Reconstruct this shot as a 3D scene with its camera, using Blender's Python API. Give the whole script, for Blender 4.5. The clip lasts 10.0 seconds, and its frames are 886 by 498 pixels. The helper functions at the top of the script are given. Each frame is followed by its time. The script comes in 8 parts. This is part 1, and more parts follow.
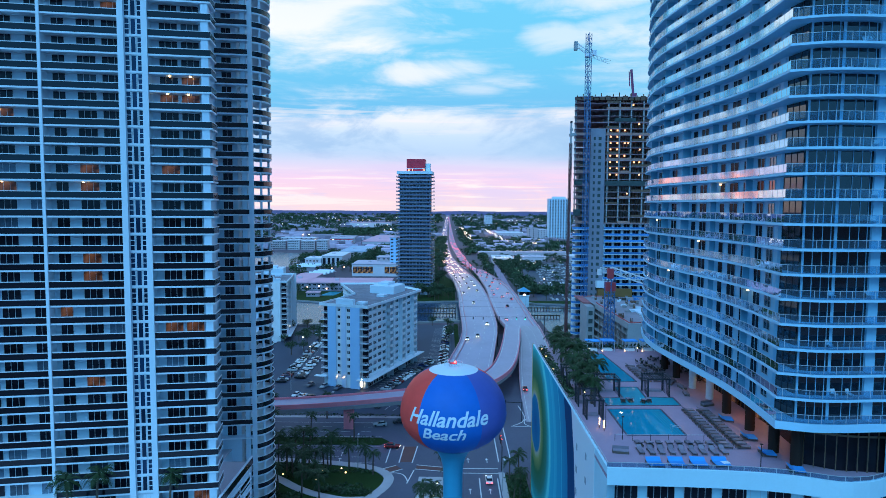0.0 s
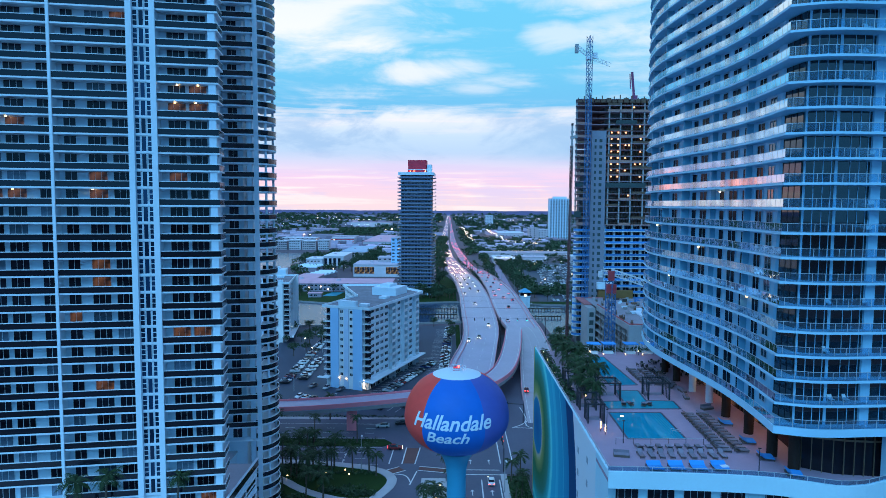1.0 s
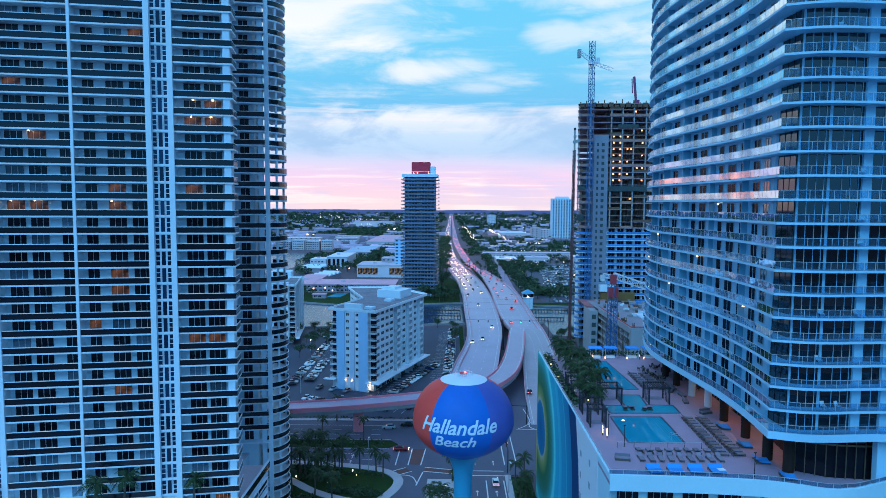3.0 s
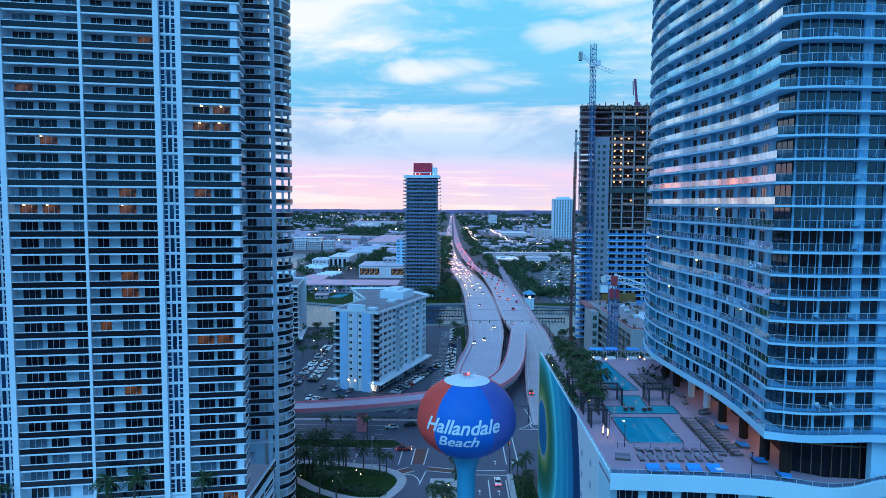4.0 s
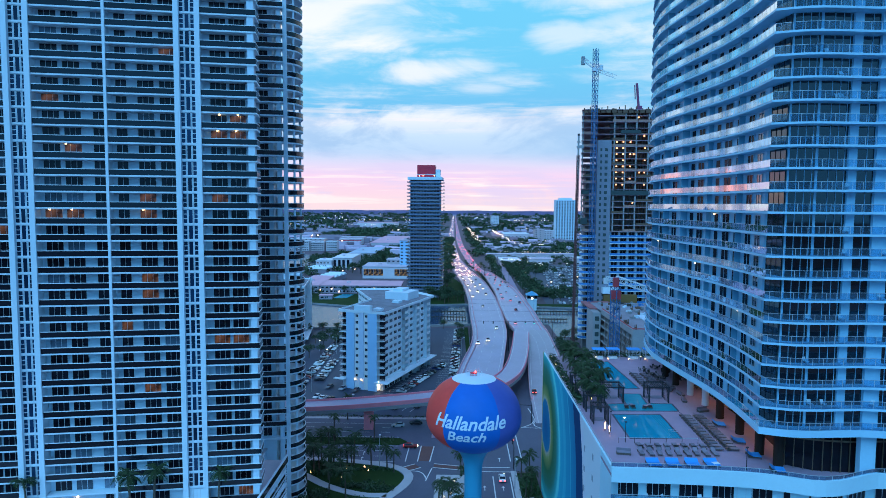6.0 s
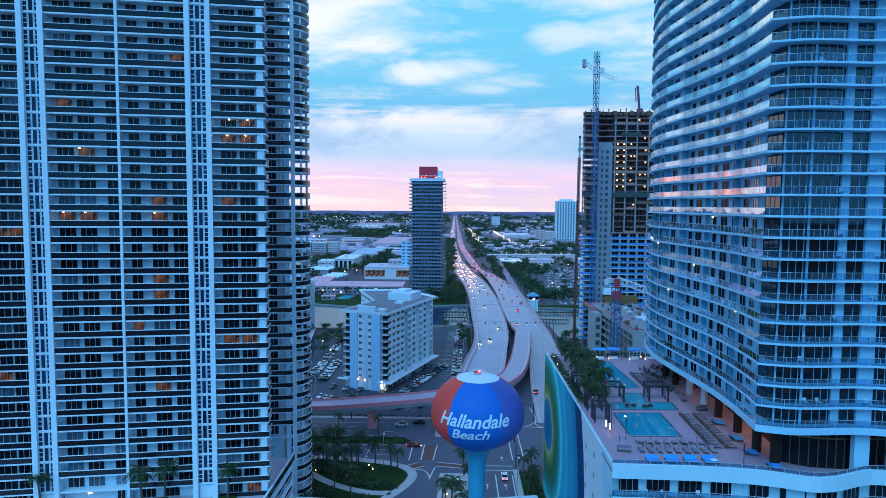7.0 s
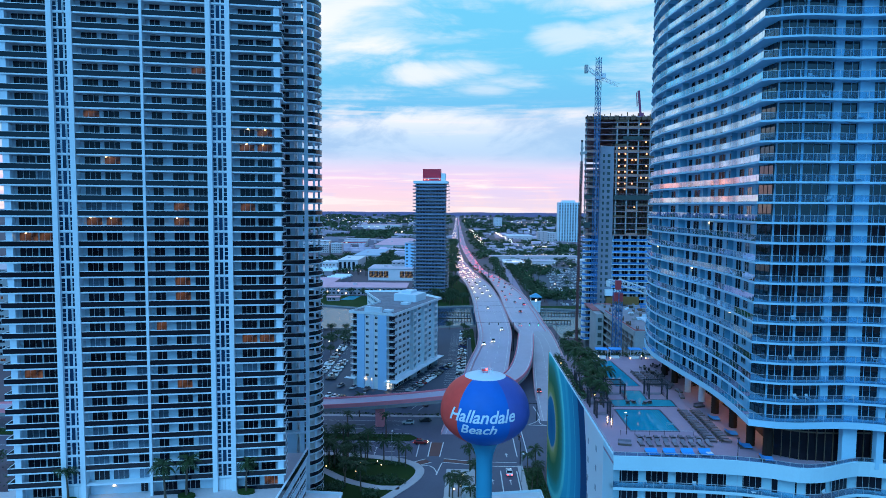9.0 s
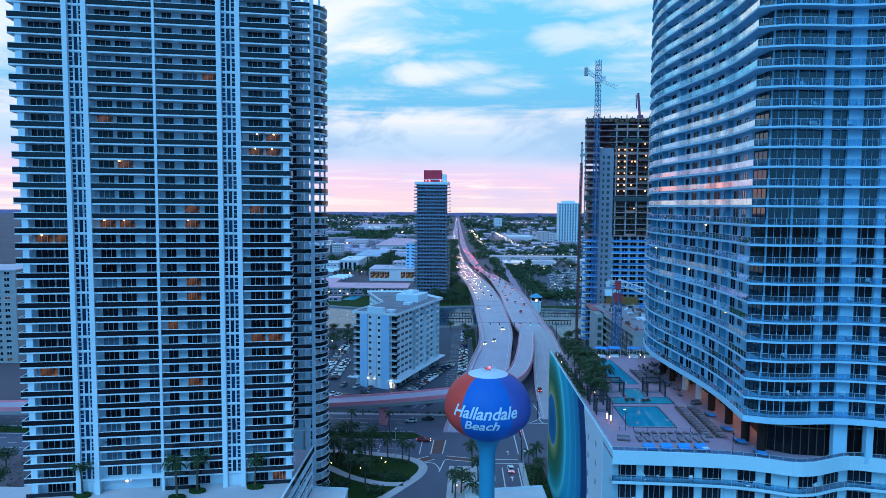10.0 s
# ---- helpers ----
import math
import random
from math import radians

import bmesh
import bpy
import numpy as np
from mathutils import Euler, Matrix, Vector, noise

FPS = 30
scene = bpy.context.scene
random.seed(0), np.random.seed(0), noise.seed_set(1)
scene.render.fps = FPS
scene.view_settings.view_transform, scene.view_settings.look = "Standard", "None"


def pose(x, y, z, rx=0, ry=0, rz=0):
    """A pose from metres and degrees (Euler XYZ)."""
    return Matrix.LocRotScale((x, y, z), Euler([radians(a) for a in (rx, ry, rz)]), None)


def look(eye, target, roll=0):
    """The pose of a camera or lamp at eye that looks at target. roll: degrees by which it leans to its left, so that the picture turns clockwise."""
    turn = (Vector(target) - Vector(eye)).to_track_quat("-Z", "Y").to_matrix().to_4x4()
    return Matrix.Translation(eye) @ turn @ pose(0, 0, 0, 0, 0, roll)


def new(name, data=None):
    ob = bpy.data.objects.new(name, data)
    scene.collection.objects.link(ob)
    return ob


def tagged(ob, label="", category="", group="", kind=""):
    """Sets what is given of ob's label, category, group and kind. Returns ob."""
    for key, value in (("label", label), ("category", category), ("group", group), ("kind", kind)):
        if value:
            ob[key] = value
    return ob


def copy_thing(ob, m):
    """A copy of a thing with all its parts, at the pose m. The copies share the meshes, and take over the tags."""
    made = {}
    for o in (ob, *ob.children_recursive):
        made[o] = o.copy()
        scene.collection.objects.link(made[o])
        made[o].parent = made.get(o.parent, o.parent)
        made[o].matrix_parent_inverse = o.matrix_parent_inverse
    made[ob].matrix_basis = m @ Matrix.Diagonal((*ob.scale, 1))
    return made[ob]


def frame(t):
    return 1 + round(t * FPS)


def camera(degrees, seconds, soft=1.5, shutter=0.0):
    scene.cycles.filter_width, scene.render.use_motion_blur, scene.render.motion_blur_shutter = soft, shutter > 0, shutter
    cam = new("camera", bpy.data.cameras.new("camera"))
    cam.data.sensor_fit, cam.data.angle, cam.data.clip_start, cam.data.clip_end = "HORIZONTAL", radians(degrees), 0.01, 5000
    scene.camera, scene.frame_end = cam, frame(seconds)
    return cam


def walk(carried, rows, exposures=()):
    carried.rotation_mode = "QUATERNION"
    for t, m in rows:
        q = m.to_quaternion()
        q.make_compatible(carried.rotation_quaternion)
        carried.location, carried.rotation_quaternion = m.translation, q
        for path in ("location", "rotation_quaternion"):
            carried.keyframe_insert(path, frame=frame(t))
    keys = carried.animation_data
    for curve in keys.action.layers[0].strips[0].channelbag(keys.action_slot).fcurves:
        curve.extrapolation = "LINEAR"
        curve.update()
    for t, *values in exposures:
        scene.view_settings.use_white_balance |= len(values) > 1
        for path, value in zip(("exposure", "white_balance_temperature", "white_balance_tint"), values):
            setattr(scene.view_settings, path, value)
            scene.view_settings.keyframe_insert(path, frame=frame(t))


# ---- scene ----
cam = camera(70.0, 10.0, soft=0.6)
# seconds, eye x y z, yaw, pitch, roll
PATH = [
    (0.0, 0.245, -0.005, 70.435, 0.670, -3.916, -0.330),
    (0.5, -0.014, -0.775, 71.067, 0.684, -3.942, -0.331),
    (1.0, -0.230, -1.543, 71.679, 0.729, -3.978, -0.319),
    (1.5, -0.449, -2.293, 72.333, 0.768, -4.004, -0.317),
    (2.0, -0.680, -3.114, 72.896, 0.814, -4.050, -0.319),
    (2.5, -0.847, -4.055, 73.332, 0.872, -4.059, -0.302),
    (4.0, -1.490, -7.193, 74.588, 1.033, -4.083, -0.325),
    (4.5, -1.754, -8.232, 74.877, 1.060, -4.085, -0.332),
    (5.0, -2.046, -9.337, 75.054, 1.107, -4.069, -0.348),
    (5.5, -2.288, -10.498, 75.236, 1.161, -4.063, -0.361),
    (7.0, -3.213, -14.431, 75.812, 1.294, -3.961, -0.415),
    (7.5, -3.524, -15.753, 76.121, 1.331, -3.973, -0.398),
    (8.0, -3.832, -17.208, 76.310, 1.384, -3.960, -0.401),
    (8.5, -4.182, -18.629, 76.543, 1.419, -3.917, -0.431),
    (9.0, -4.528, -20.215, 76.794, 1.446, -3.887, -0.406),
    (9.5, -4.886, -21.889, 77.021, 1.454, -3.859, -0.392),
    (10.0, -5.255, -23.782, 77.291, 1.443, -3.867, -0.397),
]
walk(cam, [(t, pose(x, y, z, 90 + pitch, roll, yaw)) for t, x, y, z, yaw, pitch, roll in PATH])

# ---- sky and light ----


def nd(tree, kind, **values):
    n = tree.nodes.new(kind)
    for k, v in values.items():
        if k in n.inputs:
            n.inputs[k].default_value = v
    return n


def math_node(tree, op, a, b=None, c=None, clamp=False):
    n = tree.nodes.new("ShaderNodeMath")
    n.operation, n.use_clamp = op, clamp
    for i, v in enumerate((a, b, c)):
        if v is None:
            continue
        if isinstance(v, (int, float)):
            n.inputs[i].default_value = v
        else:
            tree.links.new(v, n.inputs[i])
    return n.outputs[0]


def ramp(tree, fac, stops, mode="EASE"):
    n = tree.nodes.new("ShaderNodeValToRGB")
    n.color_ramp.interpolation = mode
    e = n.color_ramp.elements
    while len(e) < len(stops):
        e.new(0.5)
    for el, (p, c) in zip(e, stops):
        el.position = p
        el.color = (*c, 1) if len(c) == 3 else c
    tree.links.new(fac, n.inputs[0])
    return n.outputs[0]


def mix(tree, fac, a, b, blend="MIX"):
    n = tree.nodes.new("ShaderNodeMix")
    n.data_type, n.blend_type = "RGBA", blend
    for sock, v in ((n.inputs[0], fac), (n.inputs[6], a), (n.inputs[7], b)):
        if isinstance(v, (int, float)):
            sock.default_value = v
        elif isinstance(v, tuple):
            sock.default_value = (*v, 1)
        else:
            tree.links.new(v, sock)
    return n.outputs[2]


def build_sky():
    """Dusk sky: cyan with ragged white clouds above, a lilac bank below it and a pink glow along the horizon."""
    world = bpy.data.worlds.new("dusk_sky")
    scene.world = world
    world.use_nodes = True
    t = world.node_tree
    t.nodes.clear()
    co = t.nodes.new("ShaderNodeTexCoord")
    sep = t.nodes.new("ShaderNodeSeparateXYZ")
    t.links.new(co.outputs["Generated"], sep.inputs[0])
    x, y, z = sep.outputs
    flat = math_node(t, "SQRT", math_node(t, "ADD", math_node(t, "MULTIPLY", x, x), math_node(t, "MULTIPLY", y, y)))
    elev = math_node(t, "MULTIPLY", math_node(t, "ARCTAN2", z, flat), 57.2958)      # degrees above the horizon
    azim = math_node(t, "MULTIPLY", math_node(t, "ARCTAN2", x, y), 57.2958)         # degrees right of the boulevard

    def cloud_noise(sa, se, scale, detail, rough, bend):
        pos = t.nodes.new("ShaderNodeCombineXYZ")
        t.links.new(math_node(t, "MULTIPLY", azim, sa), pos.inputs[0])
        t.links.new(math_node(t, "MULTIPLY", elev, se), pos.inputs[1])
        n = nd(t, "ShaderNodeTexNoise", Scale=scale, Detail=detail, Roughness=rough, Distortion=bend)
        t.links.new(pos.outputs[0], n.inputs["Vector"])
        return math_node(t, "SUBTRACT", n.outputs["Fac"], 0.5)

    wob = cloud_noise(0.09, 0.26, 1.0, 8.0, 0.6, 0.5)
    thin = cloud_noise(0.05, 0.55, 1.3, 7.0, 0.6, 0.3)

    def soft(v, lo, hi):
        n = t.nodes.new("ShaderNodeMapRange")
        n.interpolation_type = "SMOOTHSTEP"
        n.inputs[1].default_value, n.inputs[2].default_value = lo, hi
        t.links.new(v, n.inputs[0])
        return n.outputs[0]

    def bank(a, e, wa, we, k, slope=0.0):
        """A ragged cloud round azimuth a and elevation e."""
        da = math_node(t, "DIVIDE", math_node(t, "SUBTRACT", azim, a), wa)
        de = math_node(t, "SUBTRACT", elev, e)
        if slope:
            de = math_node(t, "SUBTRACT", de, math_node(t, "MULTIPLY", math_node(t, "SUBTRACT", azim, a), slope))
        de = math_node(t, "DIVIDE", de, we)
        d = math_node(t, "ADD", math_node(t, "MULTIPLY", da, da), math_node(t, "MULTIPLY", de, de))
        d = math_node(t, "ADD", d, math_node(t, "MULTIPLY", wob, 4.2))
        d = math_node(t, "ADD", d, math_node(t, "MULTIPLY", thin, 0.9))
        return math_node(t, "MULTIPLY", soft(d, 1.35, -0.25), k)

    cover = bank(-12, 15.6, 9.5, 4.2, 1.0)
    for b in ((-2.0, 11.7, 6.0, 1.25, 0.85, 0.05), (2.2, 10.3, 3.2, 0.7, 0.55), (9.0, 14.4, 3.0, 1.3, 0.6), (13, 17.2, 6, 1.2, 0.75), (2, 18.3, 9, 1.0, 0.6),
              (18, 14.2, 8, 2.0, 0.7), (14.5, 15.6, 5, 0.9, 0.5, 0.2), (-40, 16, 16, 7, 0.8), (48, 14, 18, 5, 0.8), (-4, 14.5, 5, 0.6, 0.4), (20, 11.2, 9, 1.0, 0.5)):
        cover = math_node(t, "MAXIMUM", cover, bank(*b))
    # the long bank over the glow, with a ragged top edge
    top = math_node(t, "ADD", math_node(t, "MULTIPLY", wob, 5.0), math_node(t, "MULTIPLY", thin, 2.5))
    top = math_node(t, "ADD", top, math_node(t, "MULTIPLY", math_node(t, "COSINE", math_node(t, "MULTIPLY", azim, 0.16)), 0.55))
    low = soft(math_node(t, "ADD", math_node(t, "SUBTRACT", 8.3, elev), top), -0.5, 1.1)
    cover = math_node(t, "MAXIMUM", cover, math_node(t, "MULTIPLY", low, 0.95))
    wisp = soft(math_node(t, "ADD", math_node(t, "MULTIPLY", thin, 0.7), wob), -0.02, 0.30)
    cover = math_node(t, "MAXIMUM", cover, math_node(t, "MULTIPLY", wisp, 0.55))
    e01 = math_node(t, "DIVIDE", elev, 90.0, clamp=True)
    blue = ramp(t, e01, ((0.0, (0.95, 0.55, 0.75)), (0.03, (0.70, 0.52, 0.85)), (0.06, (0.42, 0.60, 1.0)), (0.09, (0.18, 0.57, 0.93)), (0.14, (0.18, 0.64, 0.97)), (0.22, (0.17, 0.66, 1.0)), (0.45, (0.22, 0.43, 0.9)), (1.0, (0.36, 0.37, 0.82))), "LINEAR")
    puff = ramp(t, e01, ((0.0, (1.0, 0.78, 0.86)), (0.014, (1.0, 0.74, 0.88)), (0.028, (0.97, 0.72, 0.95)), (0.041, (0.76, 0.77, 1.0)), (0.052, (0.54, 0.74, 1.0)), (0.068, (0.62, 0.81, 1.03)), (0.085, (0.92, 0.96, 1.05)), (0.105, (1.0, 1.0, 1.05)), (0.16, (0.96, 1.0, 1.05)), (0.3, (0.7, 0.87, 1.0)), (1.0, (0.42, 0.48, 0.8))), "LINEAR")
    sky = mix(t, cover, blue, puff)
    # streaks of light and of violet shade inside the bank
    fine = cloud_noise(0.045, 1.1, 1.5, 6.0, 0.55, 0.2)
    streak = soft(math_node(t, "MAXIMUM", thin, fine), 0.02, 0.13)
    near_low = math_node(t, "ADD", soft(elev, 3.6, 2.2), math_node(t, "MULTIPLY", math_node(t, "MULTIPLY", soft(elev, 5.6, 7.4), soft(elev, 9.5, 8.0)), 0.45))
    sky = mix(t, math_node(t, "MULTIPLY", math_node(t, "MULTIPLY", streak, near_low), 0.95), sky, (1.04, 0.95, 0.97))
    shade = soft(wob, 0.03, -0.13)
    sky = mix(t, math_node(t, "MULTIPLY", math_node(t, "MULTIPLY", shade, math_node(t, "MULTIPLY", low, soft(elev, 3.2, 5.0))), 0.7), sky, (0.36, 0.58, 0.90))
    veil = math_node(t, "MULTIPLY", soft(math_node(t, "ADD", wob, math_node(t, "MULTIPLY", fine, 0.8)), 0.05, -0.16), soft(elev, 5.0, 3.0))
    sky = mix(t, math_node(t, "MULTIPLY", veil, 0.75), sky, (0.78, 0.70, 0.98))
    cool = math_node(t, "MULTIPLY", math_node(t, "MULTIPLY", soft(azim, 1.0, 12.0), soft(elev, 3.0, 5.0)), soft(math_node(t, "ADD", elev, math_node(t, "MULTIPLY", wob, 3.0)), 8.6, 6.8))
    sky = mix(t, math_node(t, "MULTIPLY", cool, 0.6), sky, (0.38, 0.63, 0.94))
    glow = math_node(t, "MULTIPLY", soft(elev, 1.1, 0.1), 0.3)
    sky = mix(t, glow, sky, (1.0, 0.80, 0.80))
    # the red of the sunset, low behind the white tower
    da = math_node(t, "DIVIDE", math_node(t, "ADD", azim, 23.5), 8.5)
    de = math_node(t, "DIVIDE", math_node(t, "SUBTRACT", elev, 1.7), 1.5)
    dd = math_node(t, "ADD", math_node(t, "ADD", math_node(t, "MULTIPLY", da, da), math_node(t, "MULTIPLY", de, de)), math_node(t, "MULTIPLY", wob, 2.0))
    sky = mix(t, math_node(t, "MULTIPLY", soft(dd, 1.1, 0.2), 0.85), sky, (1.9, 0.62, 0.52))
    # the side away from the sunset is a deeper blue
    back = math_node(t, "MULTIPLY_ADD", math_node(t, "MULTIPLY", y, -1.0), 0.5, 0.5, clamp=True)
    east = ramp(t, e01, ((0.0, (0.09, 0.46, 1.0)), (0.3, (0.10, 0.50, 1.08)), (1.0, (0.25, 0.38, 0.86))), "LINEAR")
    sky = mix(t, math_node(t, "MULTIPLY", math_node(t, "SUBTRACT", back, 0.35), 2.2, clamp=True), sky, east)
    # below the horizon: dark land
    sky = mix(t, math_node(t, "LESS_THAN", elev, -1.2), sky, (0.03, 0.05, 0.09))
    bg = t.nodes.new("ShaderNodeBackground")
    bg.inputs[1].default_value = SKY_STRENGTH
    t.links.new(sky, bg.inputs[0])
    out = t.nodes.new("ShaderNodeOutputWorld")
    t.links.new(bg.outputs[0], out.inputs[0])


SKY_STRENGTH = 1.0
build_sky()
# wide blue fill lamp added for the eastern sky; the real sun is down
sky_fill_data = bpy.data.lights.new("sun", "SUN")
sky_fill_data.energy, sky_fill_data.angle, sky_fill_data.color = 2.2, radians(42), (0.22, 0.59, 0.98)
sun = new("sun", sky_fill_data)
sun.matrix_world = look((-66, -62, 190), (0, 100, 20))
scene.view_settings.exposure = 0.0

# ---- materials ----


def material(name, colour, rough=0.6, metal=0.0, spec=0.5, vary=0.12, grain=6.0, broad=0.25, bump=0.0, each=0.0, island=0.0, alpha=1.0, glow=None):
    """A procedural surface: fine grain and broad stains on a base colour, at real size."""
    m = bpy.data.materials.new(name)
    m.use_nodes = True
    t = m.node_tree
    b = t.nodes["Principled BSDF"]
    co = t.nodes.new("ShaderNodeTexCoord").outputs["Object"]
    fine = nd(t, "ShaderNodeTexNoise", Scale=grain, Detail=4.0)
    wide = nd(t, "ShaderNodeTexNoise", Scale=broad, Detail=5.0, Roughness=0.6)
    for n in (fine, wide):
        t.links.new(co, n.inputs["Vector"])
    k = math_node(t, "MULTIPLY_ADD", fine.outputs["Fac"], vary, 1.0 - vary / 2)
    k = math_node(t, "MULTIPLY", k, math_node(t, "MULTIPLY_ADD", wide.outputs["Fac"], 2 * vary, 1.0 - vary))
    if each:
        r = t.nodes.new("ShaderNodeObjectInfo").outputs["Random"]
        k = math_node(t, "MULTIPLY", k, math_node(t, "MULTIPLY_ADD", r, 2 * each, 1.0 - each))
    if island:
        r = t.nodes.new("ShaderNodeNewGeometry").outputs["Random Per Island"]
        k = math_node(t, "MULTIPLY", k, math_node(t, "MULTIPLY_ADD", r, 2 * island, 1.0 - island))
    val = nd(t, "ShaderNodeVectorMath")
    val.operation = "SCALE"
    val.inputs[0].default_value = colour
    t.links.new(k, val.inputs["Scale"])
    t.links.new(val.outputs[0], b.inputs["Base Color"])
    b.inputs["Roughness"].default_value = rough
    b.inputs["Metallic"].default_value = metal
    b.inputs["Specular IOR Level"].default_value = spec
    b.inputs["Alpha"].default_value = alpha
    if bump:
        bp = nd(t, "ShaderNodeBump", Strength=bump, Distance=0.02)
        t.links.new(fine.outputs["Fac"], bp.inputs["Height"])
        t.links.new(bp.outputs[0], b.inputs["Normal"])
    if glow:
        b.inputs["Emission Color"].default_value = (*glow[0], 1)
        b.inputs["Emission Strength"].default_value = glow[1]
    return m


white = material("white_stucco", (0.62, 0.74, 0.82), 0.75, vary=0.1, grain=3.0, broad=0.12, bump=0.1)
rail_white = material("bright_rail_paint", (0.84, 0.88, 0.90), 0.5, vary=0.05)
white_paint = material("white_paint", (0.70, 0.79, 0.84), 0.5, vary=0.06)
offwhite = material("weathered_white_stucco", (0.76, 0.77, 0.78), 0.8, vary=0.16, broad=0.2)
blue_stucco = material("pale_blue_stucco", (0.38, 0.62, 0.85), 0.8, vary=0.08, broad=0.15)
pale_stucco = material("pale_lilac_stucco", (0.56, 0.66, 0.80), 0.8, vary=0.1, broad=0.15)
concrete = material("concrete", (0.36, 0.36, 0.37), 0.85, vary=0.25, grain=2.5, broad=0.15, bump=0.2)
raw_concrete = material("raw_concrete", (0.27, 0.26, 0.26), 0.9, vary=0.3, grain=1.5, broad=0.1, bump=0.2)
deck_stone = material("deck_paving", (0.42, 0.28, 0.36), 0.7, vary=0.16, grain=4.0, broad=0.3)
dark_panel = material("smoked_balcony_glass", (0.006, 0.009, 0.015), 0.12, spec=0.55, vary=0.3, broad=0.2, each=0.25)
dark_glass = material("dark_window_glass", (0.018, 0.017, 0.025), 0.05, spec=0.25, vary=0.4, broad=0.35, each=0.5)
teal_glass = material("blue_tinted_window_glass", (0.008, 0.03, 0.07), 0.05, spec=0.3, vary=0.4, broad=0.3, each=0.5)
coated_glass = material("coated_window_glass", (0.006, 0.016, 0.026), 0.03, vary=0.4, broad=0.3, each=0.4)
coated_glass.node_tree.nodes["Principled BSDF"].inputs["IOR"].default_value = 1.8
curtained_glass = material("curtained_window_glass", (0.13, 0.17, 0.22), 0.15, spec=0.4, vary=0.5, grain=3.0, broad=0.8, each=0.5)
tinted_glass = material("tinted_window_glass", (0.010, 0.018, 0.03), 0.12, spec=0.05, vary=0.4, broad=0.35, each=0.5)


def rail_glass(name, tint, ior):
    """Clear sheet glass: seen through, with a gloss that grows towards grazing."""
    m = bpy.data.materials.new(name)
    m.use_nodes = True
    t = m.node_tree
    t.nodes.clear()
    see = nd(t, "ShaderNodeBsdfTransparent", Color=(*tint, 1))
    gloss = nd(t, "ShaderNodeBsdfGlossy", Color=(0.62, 0.80, 0.92, 1), Roughness=0.03)
    film = nd(t, "ShaderNodeBsdfDiffuse", Color=(0.45, 0.6, 0.68, 1))
    co = t.nodes.new("ShaderNodeTexCoord").outputs["Object"]
    n = nd(t, "ShaderNodeTexNoise", Scale=0.5, Detail=3.0)
    t.links.new(co, n.inputs["Vector"])
    dust = t.nodes.new("ShaderNodeMixShader")
    t.links.new(math_node(t, "MULTIPLY", n.outputs["Fac"], 0.09), dust.inputs[0])
    t.links.new(see.outputs[0], dust.inputs[1])
    t.links.new(film.outputs[0], dust.inputs[2])
    fr = nd(t, "ShaderNodeFresnel", IOR=ior)
    wave = nd(t, "ShaderNodeTexNoise", Scale=0.35, Detail=2.0)
    t.links.new(co, wave.inputs["Vector"])
    bp = nd(t, "ShaderNodeBump", Strength=0.35, Distance=0.08)
    t.links.new(wave.outputs["Fac"], bp.inputs["Height"])
    t.links.new(bp.outputs[0], gloss.inputs["Normal"])
    part_gloss = nd(t, "ShaderNodeTexNoise", Scale=0.16, Detail=3.0)
    t.links.new(co, part_gloss.inputs["Vector"])
    clean = nd(t, "ShaderNodeMapRange")
    clean.inputs[1].default_value, clean.inputs[2].default_value, clean.inputs[3].default_value = 0.4, 0.6, 0.42
    t.links.new(part_gloss.outputs["Fac"], clean.inputs[0])
    mx = t.nodes.new("ShaderNodeMixShader")
    t.links.new(math_node(t, "MULTIPLY", fr.outputs[0], clean.outputs[0]), mx.inputs[0])
    t.links.new(dust.outputs[0], mx.inputs[1])
    t.links.new(gloss.outputs[0], mx.inputs[2])
    out = t.nodes.new("ShaderNodeOutputMaterial")
    t.links.new(mx.outputs[0], out.inputs[0])
    return m


clear_rail = rail_glass("clear_balcony_glass", (0.56, 0.76, 0.86), 1.46)
tower_paint = material("pale_blue_white_paint", (0.39, 0.69, 0.84), 0.6, vary=0.1, grain=3.0, broad=0.15)
podium_paint = material("cyan_white_paint", (0.55, 0.78, 0.84), 0.55, vary=0.08, grain=3.0, broad=0.15)
metal_rail = material("painted_metal", (0.62, 0.66, 0.7), 0.4, metal=0.4, vary=0.08)
dark_metal = material("dark_metal", (0.05, 0.05, 0.06), 0.5, metal=0.6, vary=0.2)
brown_wall = material("brown_cladding", (0.045, 0.026, 0.020), 0.8, spec=0.15, vary=0.25)
lot_asphalt = material("worn_lot_asphalt", (0.038, 0.050, 0.080), 0.6, vary=0.3, grain=1.2, broad=0.06, bump=0.15)
asphalt = material("asphalt", (0.098, 0.100, 0.140), 0.6, spec=0.4, vary=0.3, grain=1.2, broad=0.06, bump=0.15)
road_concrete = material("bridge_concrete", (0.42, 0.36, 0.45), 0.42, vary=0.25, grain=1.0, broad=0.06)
# pink in this road colour stands in for haze over far stretches
far_haze_road = material("haze_tinted_asphalt", (0.42, 0.31, 0.38), 0.85, spec=0.12, vary=0.25, grain=0.5, broad=0.03)
slip_mat = material("worn_slip_road", (0.42, 0.36, 0.40), 0.45, vary=0.3, grain=1.0, broad=0.06)
pink_paint = material("pink_parapet_paint", (0.88, 0.25, 0.29), 0.7, vary=0.2, broad=0.15)
paver = material("red_paver", (0.16, 0.07, 0.06), 0.8, vary=0.25)
marking = material("road_marking", (0.7, 0.7, 0.68), 0.7, vary=0.25, grain=3.0)
